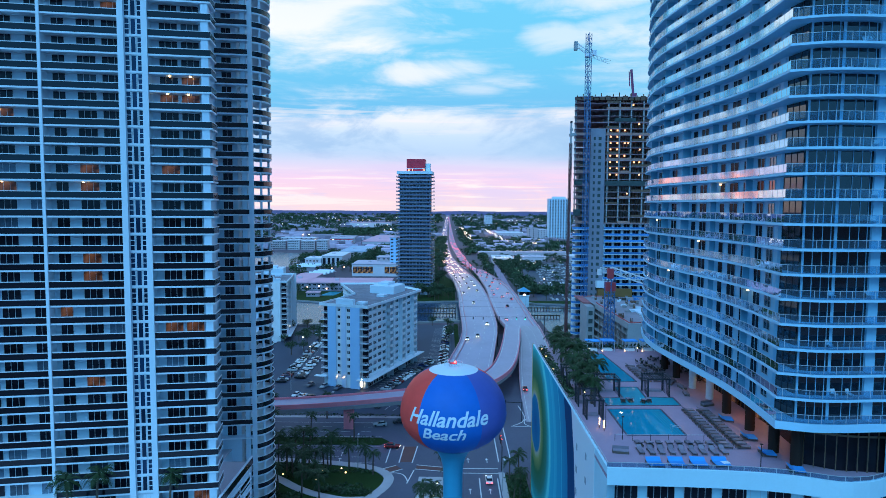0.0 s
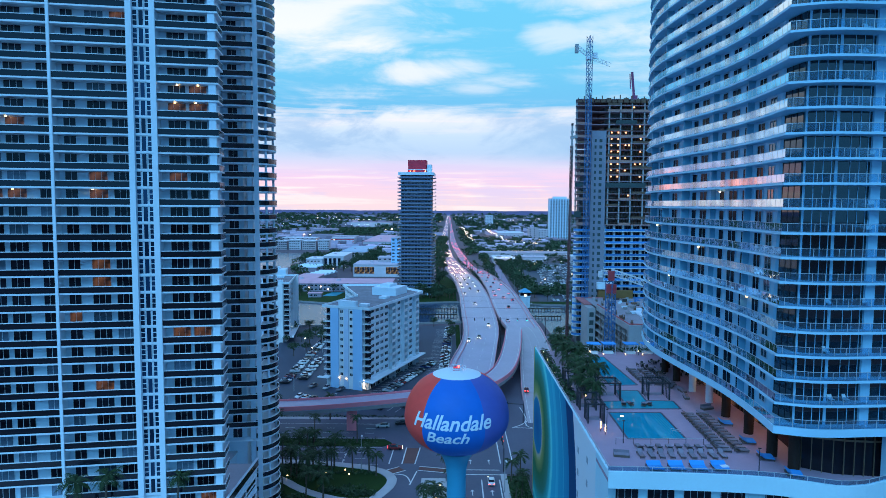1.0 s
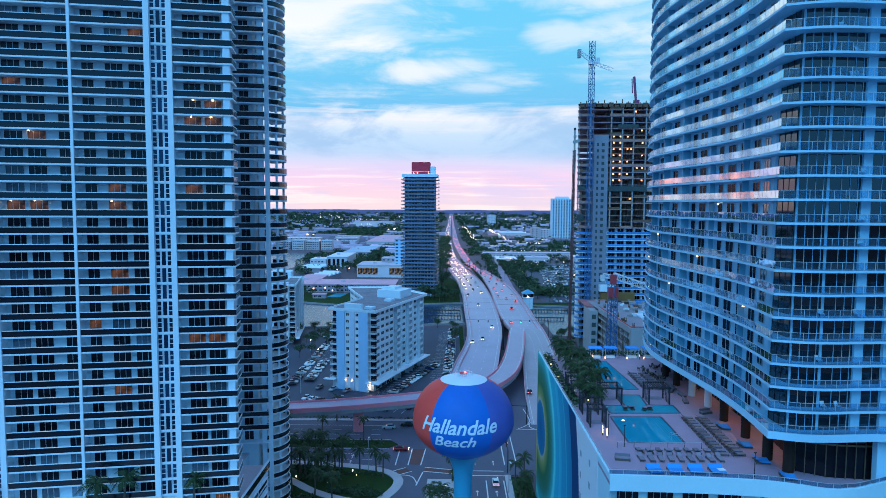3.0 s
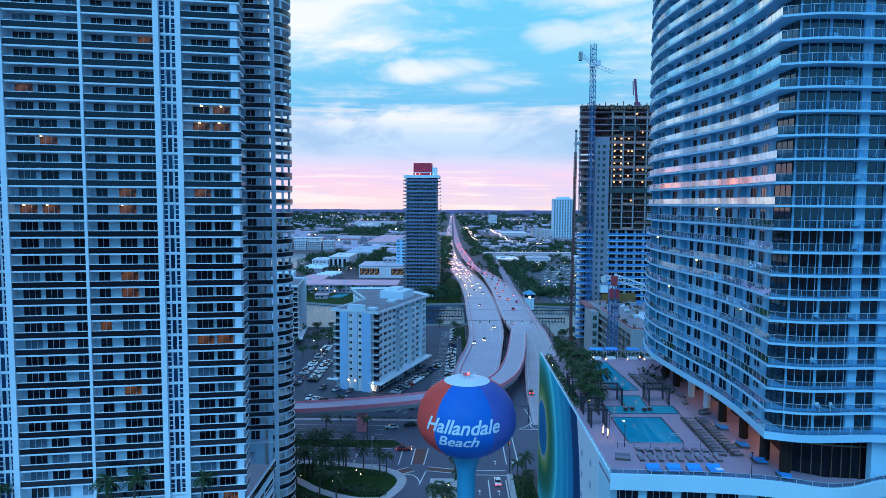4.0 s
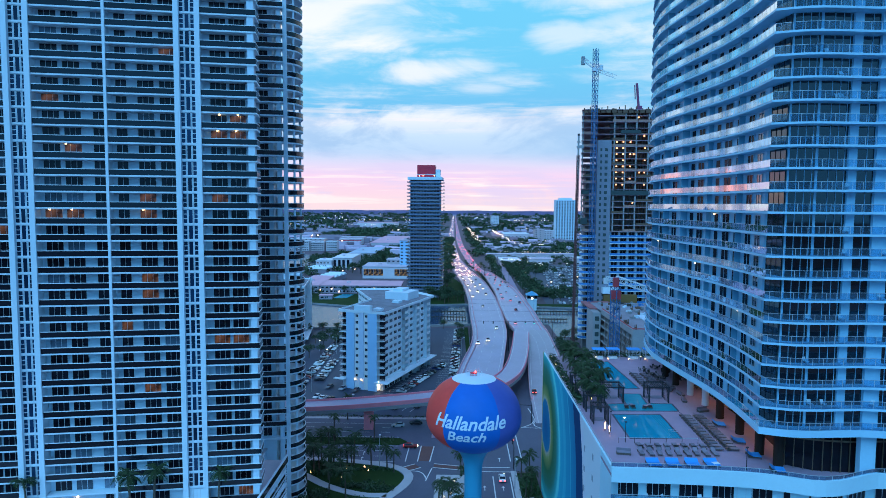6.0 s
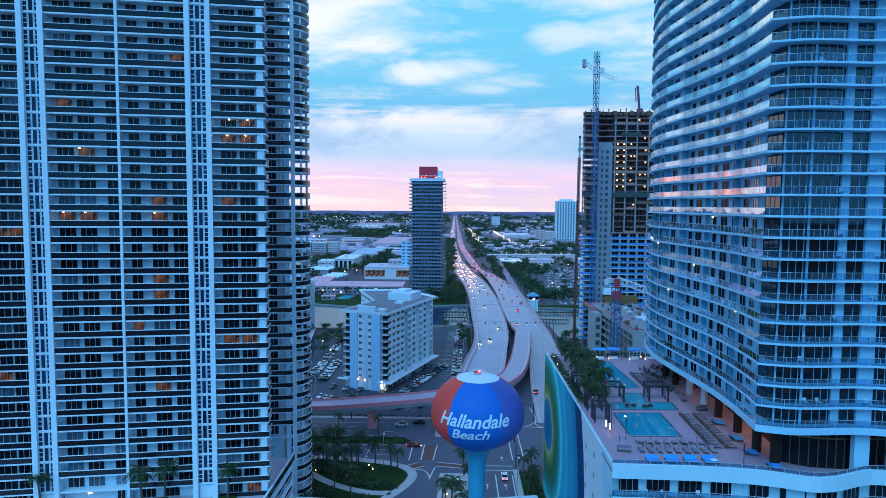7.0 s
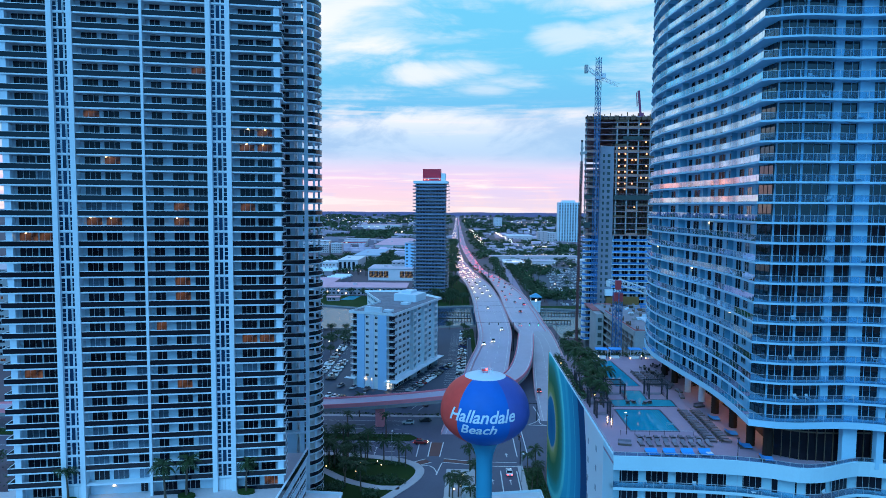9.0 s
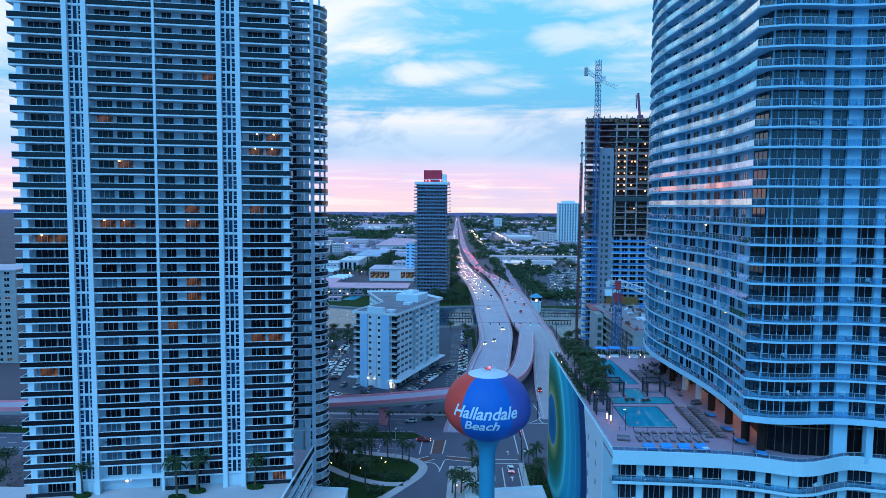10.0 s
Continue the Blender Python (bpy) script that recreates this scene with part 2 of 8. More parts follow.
sidewalk_mat = material("sidewalk_concrete", (0.5, 0.48, 0.49), 0.85, vary=0.2)
grass_mat = material("grass", (0.024, 0.052, 0.013), 0.95, spec=0.12, vary=0.5, grain=3.0, broad=0.1)
leaf = material("leaves", (0.034, 0.070, 0.026), 0.7, vary=0.5, grain=1.0, broad=0.2, island=0.45)
palm_leaf = material("palm_fronds", (0.030, 0.056, 0.020), 0.6, spec=0.2, vary=0.4, grain=1.0, island=0.4)
bark = material("bark", (0.11, 0.08, 0.06), 0.9, vary=0.3, grain=8.0)
pool_water = material("pool_water", (0.006, 0.29, 0.41), 0.03, spec=0.14, vary=0.15, broad=0.4)
sea_water = material("canal_water", (0.02, 0.05, 0.10), 0.2, spec=0.4, vary=0.3, grain=0.5, broad=0.05, bump=0.35)
sea_water.node_tree.nodes["Bump"].inputs["Distance"].default_value = 0.25      # wind ripples
red_paint = material("red_metal_cladding", (0.7, 0.03, 0.06), 0.5, vary=0.1)
warm_lamp = material("warm_lamp", (1, 0.8, 0.6), 0.5, glow=((1.0, 0.55, 0.22), 7.0))
white_lamp = material("white_lamp", (1, 0.9, 0.8), 0.5, glow=((1.0, 0.78, 0.55), 7.0))
red_lamp = material("red_lamp", (1, 0.1, 0.1), 0.5, glow=((1.0, 0.06, 0.05), 10.0))
lit_room = material("lit_room_behind_glass", (0.03, 0.02, 0.02), 0.1, spec=0.25, vary=0.8, grain=0.9, broad=0.6, glow=((1.0, 0.42, 0.22), 0.3))


def patchy_glow(m, scale, lo, strength):
    """Lets a lit window glow unevenly, as a furnished room does."""
    t = m.node_tree
    n = nd(t, "ShaderNodeTexNoise", Scale=scale, Detail=3.0)
    t.links.new(t.nodes.new("ShaderNodeTexCoord").outputs["Object"], n.inputs["Vector"])
    k = math_node(t, "MULTIPLY", math_node(t, "SUBTRACT", n.outputs["Fac"], lo, clamp=True), strength)
    t.links.new(k, t.nodes["Principled BSDF"].inputs["Emission Strength"])


patchy_glow(lit_room, 0.55, 0.36, 0.55)

# ---- building helpers ----


class Shape:
    """Collects boxes, plates and prisms for one mesh."""

    def __init__(self):
        self.v, self.f, self.m = [], [], []

    def face(self, pts, mi=0):
        k = len(self.v)
        self.v += [tuple(p) for p in pts]
        self.f.append(tuple(range(k, k + len(pts))))
        self.m.append(mi)

    def box(self, x0, x1, y0, y1, z0, z1, mi=0):
        k = len(self.v)
        self.v += [(x, y, z) for z in (z0, z1) for x, y in ((x0, y0), (x1, y0), (x1, y1), (x0, y1))]
        for q in ((3, 2, 1, 0), (4, 5, 6, 7), (0, 1, 5, 4), (1, 2, 6, 5), (2, 3, 7, 6), (3, 0, 4, 7)):
            self.f.append(tuple(k + i for i in q))
            self.m.append(mi)

    def prism(self, outline, z0, z1, mi=0, cap=True):
        """An upright prism over an outline that runs counter-clockwise."""
        k, n = len(self.v), len(outline)
        self.v += [(p[0], p[1], z0) for p in outline] + [(p[0], p[1], z1) for p in outline]
        for i in range(n):
            j = (i + 1) % n
            self.f.append((k + i, k + j, k + n + j, k + n + i))
            self.m.append(mi)
        if cap:
            self.f += [tuple(range(k + n - 1, k - 1, -1)), tuple(range(k + n, k + 2 * n))]
            self.m += [mi, mi]

    def beam(self, a, b, w, h=None, mi=0):
        """A square bar from a to b."""
        a, b = Vector(a), Vector(b)
        d = (b - a).normalized()
        side = d.cross(Vector((0, 0, 1)))
        side = Vector((1, 0, 0)) if side.length < 1e-4 else side.normalized()
        up = side.cross(d)
        h = h or w
        k = len(self.v)
        for p in (a, b):
            for s, u in ((-1, -1), (1, -1), (1, 1), (-1, 1)):
                self.v.append(tuple(p + side * (s * w / 2) + up * (u * h / 2)))
        for q in ((0, 1, 2, 3), (7, 6, 5, 4), (1, 0, 4, 5), (2, 1, 5, 6), (3, 2, 6, 7), (0, 3, 7, 4)):
            self.f.append(tuple(k + i for i in q))
            self.m.append(mi)

    def tube(self, a, b, r0, r1, n=10, mi=0):
        a, b = Vector(a), Vector(b)
        d = (b - a).normalized()
        s = d.orthogonal().normalized()
        u = d.cross(s)
        k = len(self.v)
        for p, r in ((a, r0), (b, r1)):
            for i in range(n):
                w = 2 * math.pi * i / n
                self.v.append(tuple(p + (s * math.cos(w) + u * math.sin(w)) * r))
        for i in range(n):
            j = (i + 1) % n
            self.f.append((k + i, k + j, k + n + j, k + n + i))
            self.m.append(mi)
        self.f += [tuple(range(k + n - 1, k - 1, -1)), tuple(range(k + n, k + 2 * n))]
        self.m += [mi, mi]

    def ribbon(self, path, offs, mi=0):
        """A strip swept along path: offs are (sideways, up) corners of its section, closed."""
        n = len(offs)
        k = len(self.v)
        for i, p in enumerate(path):
            a, b = Vector(path[max(i - 1, 0)]), Vector(path[min(i + 1, len(path) - 1)])
            d = (b - a)
            d.z = 0
            d.normalize()
            s = Vector((d.y, -d.x, 0))
            for o, u in offs:
                self.v.append((p[0] + s.x * o, p[1] + s.y * o, p[2] + u))
        for i in range(len(path) - 1):
            for j in range(n):
                q = (j + 1) % n
                self.f.append((k + i * n + j, k + i * n + q, k + (i + 1) * n + q, k + (i + 1) * n + j))
                self.m.append(mi)
        self.f += [tuple(k + j for j in range(n)), tuple(k + (len(path) - 1) * n + j for j in reversed(range(n)))]
        self.m += [mi, mi]

    def mesh(self, name, mats, smooth=False):
        me = bpy.data.meshes.new(name)
        me.from_pydata(self.v, [], self.f)
        for m in mats if isinstance(mats, (list, tuple)) else [mats]:
            me.materials.append(m)
        me.polygons.foreach_set("material_index", self.m)
        if smooth:
            me.polygons.foreach_set("use_smooth", [True] * len(self.f))
        me.update()
        return me


def thing(name, label, category, at=None, group="", kind=""):
    ob = new(name)
    if at is not None:
        ob.matrix_world = at
    return tagged(ob, label, category, group, kind)


def part(name, shape, mats, parent, label="", at=None, smooth=False):
    """One mesh object under a thing or a part. shape: a Shape or a mesh to share."""
    me = shape if isinstance(shape, bpy.types.Mesh) else shape.mesh(name, mats, smooth)
    ob = new(name, me)
    ob.parent = parent
    if at is not None:
        ob.matrix_basis = at
    if label:
        ob["label"] = label
    return ob


def solo(name, shape, mats, label, category, kind="", group="", at=None, smooth=False):
    """A thing that is one mesh."""
    ob = new(name, shape if isinstance(shape, bpy.types.Mesh) else shape.mesh(name, mats, smooth))
    if at is not None:
        ob.matrix_world = at
    return tagged(ob, label, category, group, kind)


def smooth_path(pts, step=3.0):
    """Catmull-Rom through the points."""
    p = [Vector(q) for q in pts]
    p = [2 * p[0] - p[1]] + p + [2 * p[-1] - p[-2]]
    out = []
    for i in range(1, len(p) - 2):
        n = max(2, int((p[i + 1] - p[i]).length / step))
        for j in range(n):
            s = j / n
            out.append(0.5 * (2 * p[i] + (p[i + 1] - p[i - 1]) * s + (2 * p[i - 1] - 5 * p[i] + 4 * p[i + 1] - p[i + 2]) * s * s + (3 * p[i] - p[i - 1] - 3 * p[i + 1] + p[i + 2]) * s ** 3))
    out.append(p[-2])
    return out

# ---- large structure ----
GROUND = Shape()
GROUND.face([(-9000, -400, 0), (9000, -400, 0), (9000, 9000, 0), (-9000, 9000, 0)])
land_mat = material("suburban_land", (0.115, 0.085, 0.10), 0.9, vary=0.6, grain=0.02, broad=0.004)
solo("ground", GROUND, land_mat, "dark suburban land with trees and streets reaching the horizon", "ground", "structure")


# ---- tall white tower with dark balcony bands ----
FLOOR_H = 3.0
TOWER_AT = pose(-52.6, 106.4, 0, 0, 0, 10.2)
TOWER_Z0 = 20.4          # lowest balcony floor
TOWER_N = 36


def window_mesh(name, width, height, panes, mats, sill=0.0, bar=0.06, depth=0.1):
    """A glazed opening seen from -y, one connected mesh: frame bars in slot 0, recessed panes in slot 1."""
    s = Shape()
    ids = {}

    def vert(x, y, z):
        k = (round(x, 4), y, round(z, 4))
        if k not in ids:
            ids[k] = len(s.v)
            s.v.append((x, y, z))
        return ids[k]

    def quad(pts, mi):
        s.f.append(tuple(vert(*p) for p in pts))
        s.m.append(mi)

    xs = [0.0]
    for i in range(panes):
        xs += [width * i / panes + bar * (1 if i == 0 else 0.5), width * (i + 1) / panes - bar * (1 if i == panes - 1 else 0.5)]
    xs.append(width)
    zs = [sill, sill + bar, sill + height - bar, sill + height]
    for i in range(len(xs) - 1):
        for j in range(3):
            a, b, c, d = xs[i], xs[i + 1], zs[j], zs[j + 1]
            if i % 2 and j == 1:
                y = 0.06
                quad([(a, y, c), (b, y, c), (b, y, d), (a, y, d)], 1)
                quad([(a, 0.0, c), (b, 0.0, c), (b, y, c), (a, y, c)], 0)
                quad([(a, y, d), (b, y, d), (b, 0.0, d), (a, 0.0, d)], 0)
                quad([(a, 0.0, c), (a, y, c), (a, y, d), (a, 0.0, d)], 0)
                quad([(b, y, c), (b, 0.0, c), (b, 0.0, d), (b, y, d)], 0)
            else:
                quad([(a, 0.0, c), (b, 0.0, c), (b, 0.0, d), (a, 0.0, d)], 0)
    x0, x1, z0, z1 = 0.0, width, zs[0], zs[3]
    for i in range(len(xs) - 1):
        quad([(xs[i], depth, z0), (xs[i + 1], depth, z0), (xs[i + 1], 0.0, z0), (xs[i], 0.0, z0)], 0)
        quad([(xs[i], 0.0, z1), (xs[i + 1], 0.0, z1), (xs[i + 1], depth, z1), (xs[i], depth, z1)], 0)
    for j in range(3):
        quad([(x0, depth, zs[j]), (x0, 0.0, zs[j]), (x0, 0.0, zs[j + 1]), (x0, depth, zs[j + 1])], 0)
        quad([(x1, 0.0, zs[j]), (x1, depth, zs[j]), (x1, depth, zs[j + 1]), (x1, 0.0, zs[j + 1])], 0)
    return s.mesh(name, mats)


def panel_mesh(name, outline, mats):
    """A balcony guard along a plan line: dark panel with a white top rail."""
    s = Shape()
    path = [(p[0], p[1], 0.0) for p in outline]
    s.ribbon(path, ((-0.03, 0.02), (0.03, 0.02), (0.03, 1.0), (-0.03, 1.0)), 0)
    return s.mesh(name, mats)


def rail_mesh(name, outline, mats):
    s = Shape()
    s.ribbon([(p[0], p[1], 1.0) for p in outline], ((-0.08, 0.0), (0.08, 0.0), (0.08, 0.11), (-0.08, 0.11)), 0)
    return s.mesh(name, mats)


def build_white_tower():
    tower = thing("apartment_tower", "tall white apartment tower with dark glass balcony bands", "tower", TOWER_AT)
    top = TOWER_Z0 + TOWER_N * FLOOR_H
    for a in ((-40.2, 11.6, 1.9, 5.0), (-38, 8.5, 5.0, 44), (8.5, 12.6, 26.0, 44)):
        core = Shape()
        core.box(*a, 0.0, top)
        part("wall", core, [white], tower)
    bands = [(-31.2, -26.7), (-2.3, 2.35)]
    for u0, u1 in bands:
        for a, b in ((u0, u0 + 0.95), (u1 - 0.95, u1)):
            s = Shape()
            s.box(a, b, -0.45, 1.9, 12, top + 2)
            part("pier", s, [white_paint], tower)
        s = Shape()
        s.box(u0 + 0.95, u1 - 0.95, 0.5, 1.9, 12, top)
        part("wall", s, [white], tower)
    s = Shape()
    s.box(-14.55, -14.05, -0.35, 1.9, 17, top)
    part("pier", s, [white_paint], tower)
    for u in (-39.8, 10.7):
        s = Shape()
        s.box(u, u + 1.2, 0.0, 1.3, 12, top)
        part("column", s, [white], tower)
    s = Shape()
    s.box(13.6, 14.6, 24.6, 25.8, 0, top)
    part("column", s, [white], tower)
    s = Shape()
    s.box(15.0, 15.9, 24.6, 26.0, 0, top)
    part("pier", s, [white_paint], tower)
    # one storey: slabs, guards, glazing
    round_c, round_r = (14.9, 30.5), 4.2
    arc = [(round_c[0] + round_r * math.cos(w), round_c[1] + round_r * 1.25 * math.sin(w)) for w in [radians(-95 + i * 12) for i in range(16)]]
    lines = [[(-41.05, 8), (-41.05, -0.1), (-31.2, -0.1)], [(-26.7, -0.1), (-14.55, -0.1)], [(-14.05, -0.1), (-2.3, -0.1)],
             [(2.35, -0.1), (12.3, -0.1), (12.3, 4.6)], [(8.6, 24.0), (15.1, 24.0)], arc]
    slab_me = []
    for a in ((-41.1, -31.2, -0.15, 8), (-26.7, -14.55, -0.15, 1.95), (-14.05, -2.3, -0.15, 1.95), (2.35, 12.35, -0.15, 4.8), (8.5, 15.2, 23.95, 26.2)):
        slab = Shape()
        slab.box(*a, -0.28, 0.0)
        slab_me.append(slab.mesh("floor_slab", [white_paint]))
    slab = Shape()
    slab.prism([round_c] + arc, -0.34, 0.0)
    slab_me.append(slab.mesh("floor_slab", [white_paint]))
    panel_me = [panel_mesh("balcony_panel", ln, [dark_panel]) for ln in lines]
    rail_me = [rail_mesh("top_rail", ln, [rail_white]) for ln in lines]
    win = {w: window_mesh("balcony_window", w, 2.66, n, [white_paint, dark_glass], bar=0.05) for w, n in ((3.0, 3), (2.0, 2), (1.0, 1), (3.4, 3))}
    lit = {w: window_mesh("balcony_window", w, 2.66, n, [metal_rail, lit_room], bar=0.05) for w, n in ((3.0, 3), (2.0, 2), (1.0, 1), (3.4, 3))}
    drawn = {w: window_mesh("balcony_window", w, 2.66, n, [white_paint, curtained_glass], bar=0.05) for w, n in ((3.0, 3), (2.0, 2), (1.0, 1), (3.4, 3))}
    pick = random.Random(12)
    spots = [(-38.2, 3.4), (-34.6, 3.0), (-25.9, 3.0), (-22.2, 3.0), (-17.2, 2.0), (-13.2, 2.0), (-9.4, 3.0), (-5.5, 3.0), (3.6, 3.0), (7.1, 3.0)]
    strip = Shape()
    for i, (a, b) in enumerate(((0.0, 0.75), (0.95, 1.75), (1.95, 2.7))):
        strip.face([(a, 0.0, 0.06), (b, 0.0, 0.06), (b, 0.0, 2.6), (a, 0.0, 2.6)], 1)
        for x in (a, b):
            strip.box(x - 0.05, x + 0.05, -0.06, 0.05, 0, 2.65)
        for z in ((0.0, 0.87, 1.74, 2.6) if i != 1 else (0.0, 2.6)):
            strip.box(a, b, -0.06, 0.05, z - 0.03, z + 0.08)
    strip.box(-0.05, 2.75, -0.15, 0.1, -0.3, -0.02)
    strip_me = strip.mesh("window_strip", [white_paint, teal_glass])
    glow = {(2, 24), (9, 23), (8, 22), (9, 22), (3, 21), (8, 18), (6, 18), (6, 17), (2, 17), (3, 17), (0, 16), (1, 16), (6, 13), (6, 12), (5, 10), (8, 9), (6, 6), (0, 7), (9, 9), (7, 27)}
    for k in range(TOWER_N):
        z = TOWER_Z0 + k * FLOOR_H
        up = pose(0, 0, z)
        for me in slab_me:
            part("floor_slab", me, None, tower, at=up)
        for i, (p, r) in enumerate(zip(panel_me, rail_me)):
            if i == 4 and k < 1 or i in (1,) and k == 0:
                continue
            g = part("balcony_panel", p, None, tower, at=up)
            part("top_rail", r, None, g, "white painted top rail")
        for i, (u, w) in enumerate(spots):
            part("balcony_window", (lit if (i, k) in glow else drawn if pick.random() < 0.16 else win)[w], None, tower, at=pose(u, 1.76, z))
        part("balcony_window", win[2.0], None, tower, at=pose(9.6, 25.9, z))
        part("wing_window", win[3.0], None, tower, at=pose(12.72, 30.2, z, 0, 0, 90))
        for u0, u1 in bands:
            part("window_strip", strip_me, None, tower, at=pose(u0 + 0.95 + 0.01, 0.25, z + 0.1))
    lamp = Shape()
    lamp.tube((0, 0, 0), (0, 0, 0.16), 0.17, 0.17, 8)
    lamp = lamp.mesh("ceiling_lamp", [warm_lamp])
    for u, k in ((5.4, 23), (8.8, 23), (5.0, 22), (8.4, 22), (-21.6, 21), (-24.8, 17), (-21.0, 17), (-8.6, 17), (-36.6, 16)):
        part("ceiling_lamp", lamp, None, tower, at=pose(u, 0.9, TOWER_Z0 + k * FLOOR_H + 2.5))
    for k in range(1, 7):      # the rounded balconies go on below the terrace
        up = pose(0, 0, TOWER_Z0 - k * FLOOR_H)
        part("floor_slab", slab_me[5], None, tower, at=up)
        g = part("balcony_panel", panel_me[5], None, tower, at=up)
        part("top_rail", rail_me[5], None, g, "white painted top rail")
        part("wing_window", win[3.0], None, tower, at=up @ pose(12.72, 30.2, 0, 0, 0, 90))
    for k in range(2):      # outer columns of the rounded balconies
        s = Shape()
        x, y = arc[4 + 6 * k]
        s.tube((x - 0.5, y, 0), (x - 0.5, y, top), 0.26, 0.26, 10)
        part("column", s, [white], tower, smooth=False)
    return tower


build_white_tower()

# ---- curved blue-white tower over the pool deck ----
CURVE = [(56.0, 149.0), (48.0, 146.5), (43.6, 141.6), (42.0, 136.5), (40.6, 130.0), (40.0, 122.5), (40.5, 114.2), (41.4, 104.1), (42.0, 96.2), (41.9, 86.8), (41.1, 78.1)]
FRONT = [(41.1, 78.1), (44.9, 76.8), (49.1, 76.7), (54.9, 77.2), (59.6, 76.6), (62.4, 75.8), (68.0, 75.4), (74.0, 76.5)]
LEVELS = [46.9 + 3.09 * i for i in range(29)]


def inset(path, d):
    """Moves a plan line sideways to its left by d."""
    out = []
    for i, p in enumerate(path):
        a, b = Vector(path[max(i - 1, 0)][:2]), Vector(path[min(i + 1, len(path) - 1)][:2])
        t = (b - a).normalized()
        out.append((p[0] - t.y * d, p[1] + t.x * d))
    return out


def walk_along(path, step):
    """Points at even steps along a plan line, with their directions."""
    out, left = [], 0.0
    for a, b in zip(path, path[1:]):
        a, b = Vector(a), Vector(b)
        n = (b - a).length
        s = left
        while s < n:
            d = (b - a) / n
            out.append((a + d * s, math.atan2(d.y, d.x)))
            s += step
        left = s - n
    return out


def build_curved_tower():
    tower = thing("curved_hotel_tower", "tall curved white tower with glass balcony rails above a pool deck", "tower")
    curve = [(p.x, p.y) for p in smooth_path([(*p, 0) for p in CURVE], 2.2)]
    front = [(p.x, p.y) for p in smooth_path([(*p, 0) for p in FRONT], 2.0)]
    edge = curve + front[1:]
    outline = edge + [(74.0, 149.0)]
    top = LEVELS[-1]
    corner_a, corner_b = (43.75, 83.3), (43.95, 79.35)      # glazed corner between the side wall and the front
    wall_line = [p for p in inset(curve, 1.7) if p[1] > 83.65] + [corner_a]
    front_line = [corner_b] + [p for p in inset(front, 2.0) if p[0] > 45.2]
    core = Shape()
    body = [(p[0] + 0.02, p[1]) for p in wall_line] + front_line[1:] + [(74.0, 148.0)]
    core.prism(body, 43.4, top)
    part("wall", core, [tower_paint], tower)
    fascia = Shape()
    fascia.prism(outline, 42.8, 43.8)
    part("floor_slab", fascia, [tower_paint], tower, "deep white fascia under the lowest balconies")
    s = Shape()
    s.prism(outline, -0.3, 0.0)
    slab_me = s.mesh("floor_slab", [tower_paint])
    g = Shape()
    rim = inset(edge, 0.12)
    g.ribbon([(p[0], p[1], 0) for p in rim], ((-0.012, 0.08), (0.012, 0.08), (0.012, 1.06), (-0.012, 1.06)))
    glass_me = g.mesh("balcony_glass", [clear_rail])
    g = Shape()
    g.ribbon([(p[0], p[1], 1.06) for p in rim], ((-0.035, 0), (0.035, 0), (0.035, 0.05), (-0.035, 0.05)))
    for p, w in walk_along(rim, 1.5):
        g.box(p.x - 0.025, p.x + 0.025, p.y - 0.025, p.y + 0.025, 0, 1.06)
    rail_me = g.mesh("balcony_rail", [metal_rail])
    # openings along the side wall: distance from its far end, width, panes
    openings = [(18.0, 2.6, 2), (22.4, 1.5, 1), (27.2, 2.8, 2), (31.4, 1.5, 1), (35.4, 2.3, 2), (43.6, 1.65, 1), (46.5, 2.4, 2), (53.15, 1.5, 1), (56.05, 2.55, 2), (60.25, 0.65, 1), (64.45, 2.15, 2)]
    spots = walk_along(wall_line, 0.05)

    def spot(d):
        return spots[min(int(d * 20), len(spots) - 1)][0]

    sizes = {w: window_mesh("balcony_window", w, 2.55, n, [tower_paint, tinted_glass], bar=0.06) for w, n in {(w, n) for d, w, n in openings}}
    win_c = window_mesh("corner_window", 1.95, 1.75, 2, [metal_rail, coated_glass], sill=0.75, bar=0.08)
    bays = []
    for i, (d, w, n) in enumerate(openings + [(68.0, 1.95, 0)]):
        a, b = spot(d), spot(d + w)
        bays.append((i, w, n, a, math.degrees(math.atan2(b.y - a.y, b.x - a.x))))
    div_m = material("frosted_divider", (0.16, 0.40, 0.52), 0.4, vary=0.1)
    fins = []
    for d, w in ((24.6, 1.3), (33.6, 1.3), (42.35, 1.35), (51.75, 0.85), (62.8, 0.95)):
        s = Shape()
        s.box(-w, 0.02, -0.06, 0.06, 0, 2.78)
        fins.append((s.mesh("balcony_divider", [div_m]), spot(d)))
    # front glazing: full-height panes between white piers; each tuple is one bay with its mullions
    fl = [Vector(p) for p in front_line]

    def front_y(x):
        for a, b in zip(fl, fl[1:]):
            if a.x <= x <= b.x:
                return a.y + (b.y - a.y) * (x - a.x) / (b.x - a.x)
        return fl[-1].y

    piers = [(52.25, 53.45), (56.05, 58.25), (60.8, 61.9), (65.2, 66.4), (69.4, 71.4)]
    bars = ((44.2, 45.15, 46.2, 47.2, 47.79, 49.55, 50.75, 51.85, 52.25), (53.45, 55.05, 56.05), (58.25, 58.85, 59.8, 60.8), (61.9, 63.4, 65.2), (66.4, 67.9, 69.4), (71.4, 73.4))
    fr = Shape()
    gl = Shape()
    line = [p for bay in bars for p in bay]
    gl.v = [(p, front_y(p) - 0.06, z) for p in line for z in (0.02, 2.72)]
    gl.f = [(2 * i, 2 * i + 2, 2 * i + 3, 2 * i + 1) for i in range(len(line) - 1)]
    gl.m = [0] * len(gl.f)
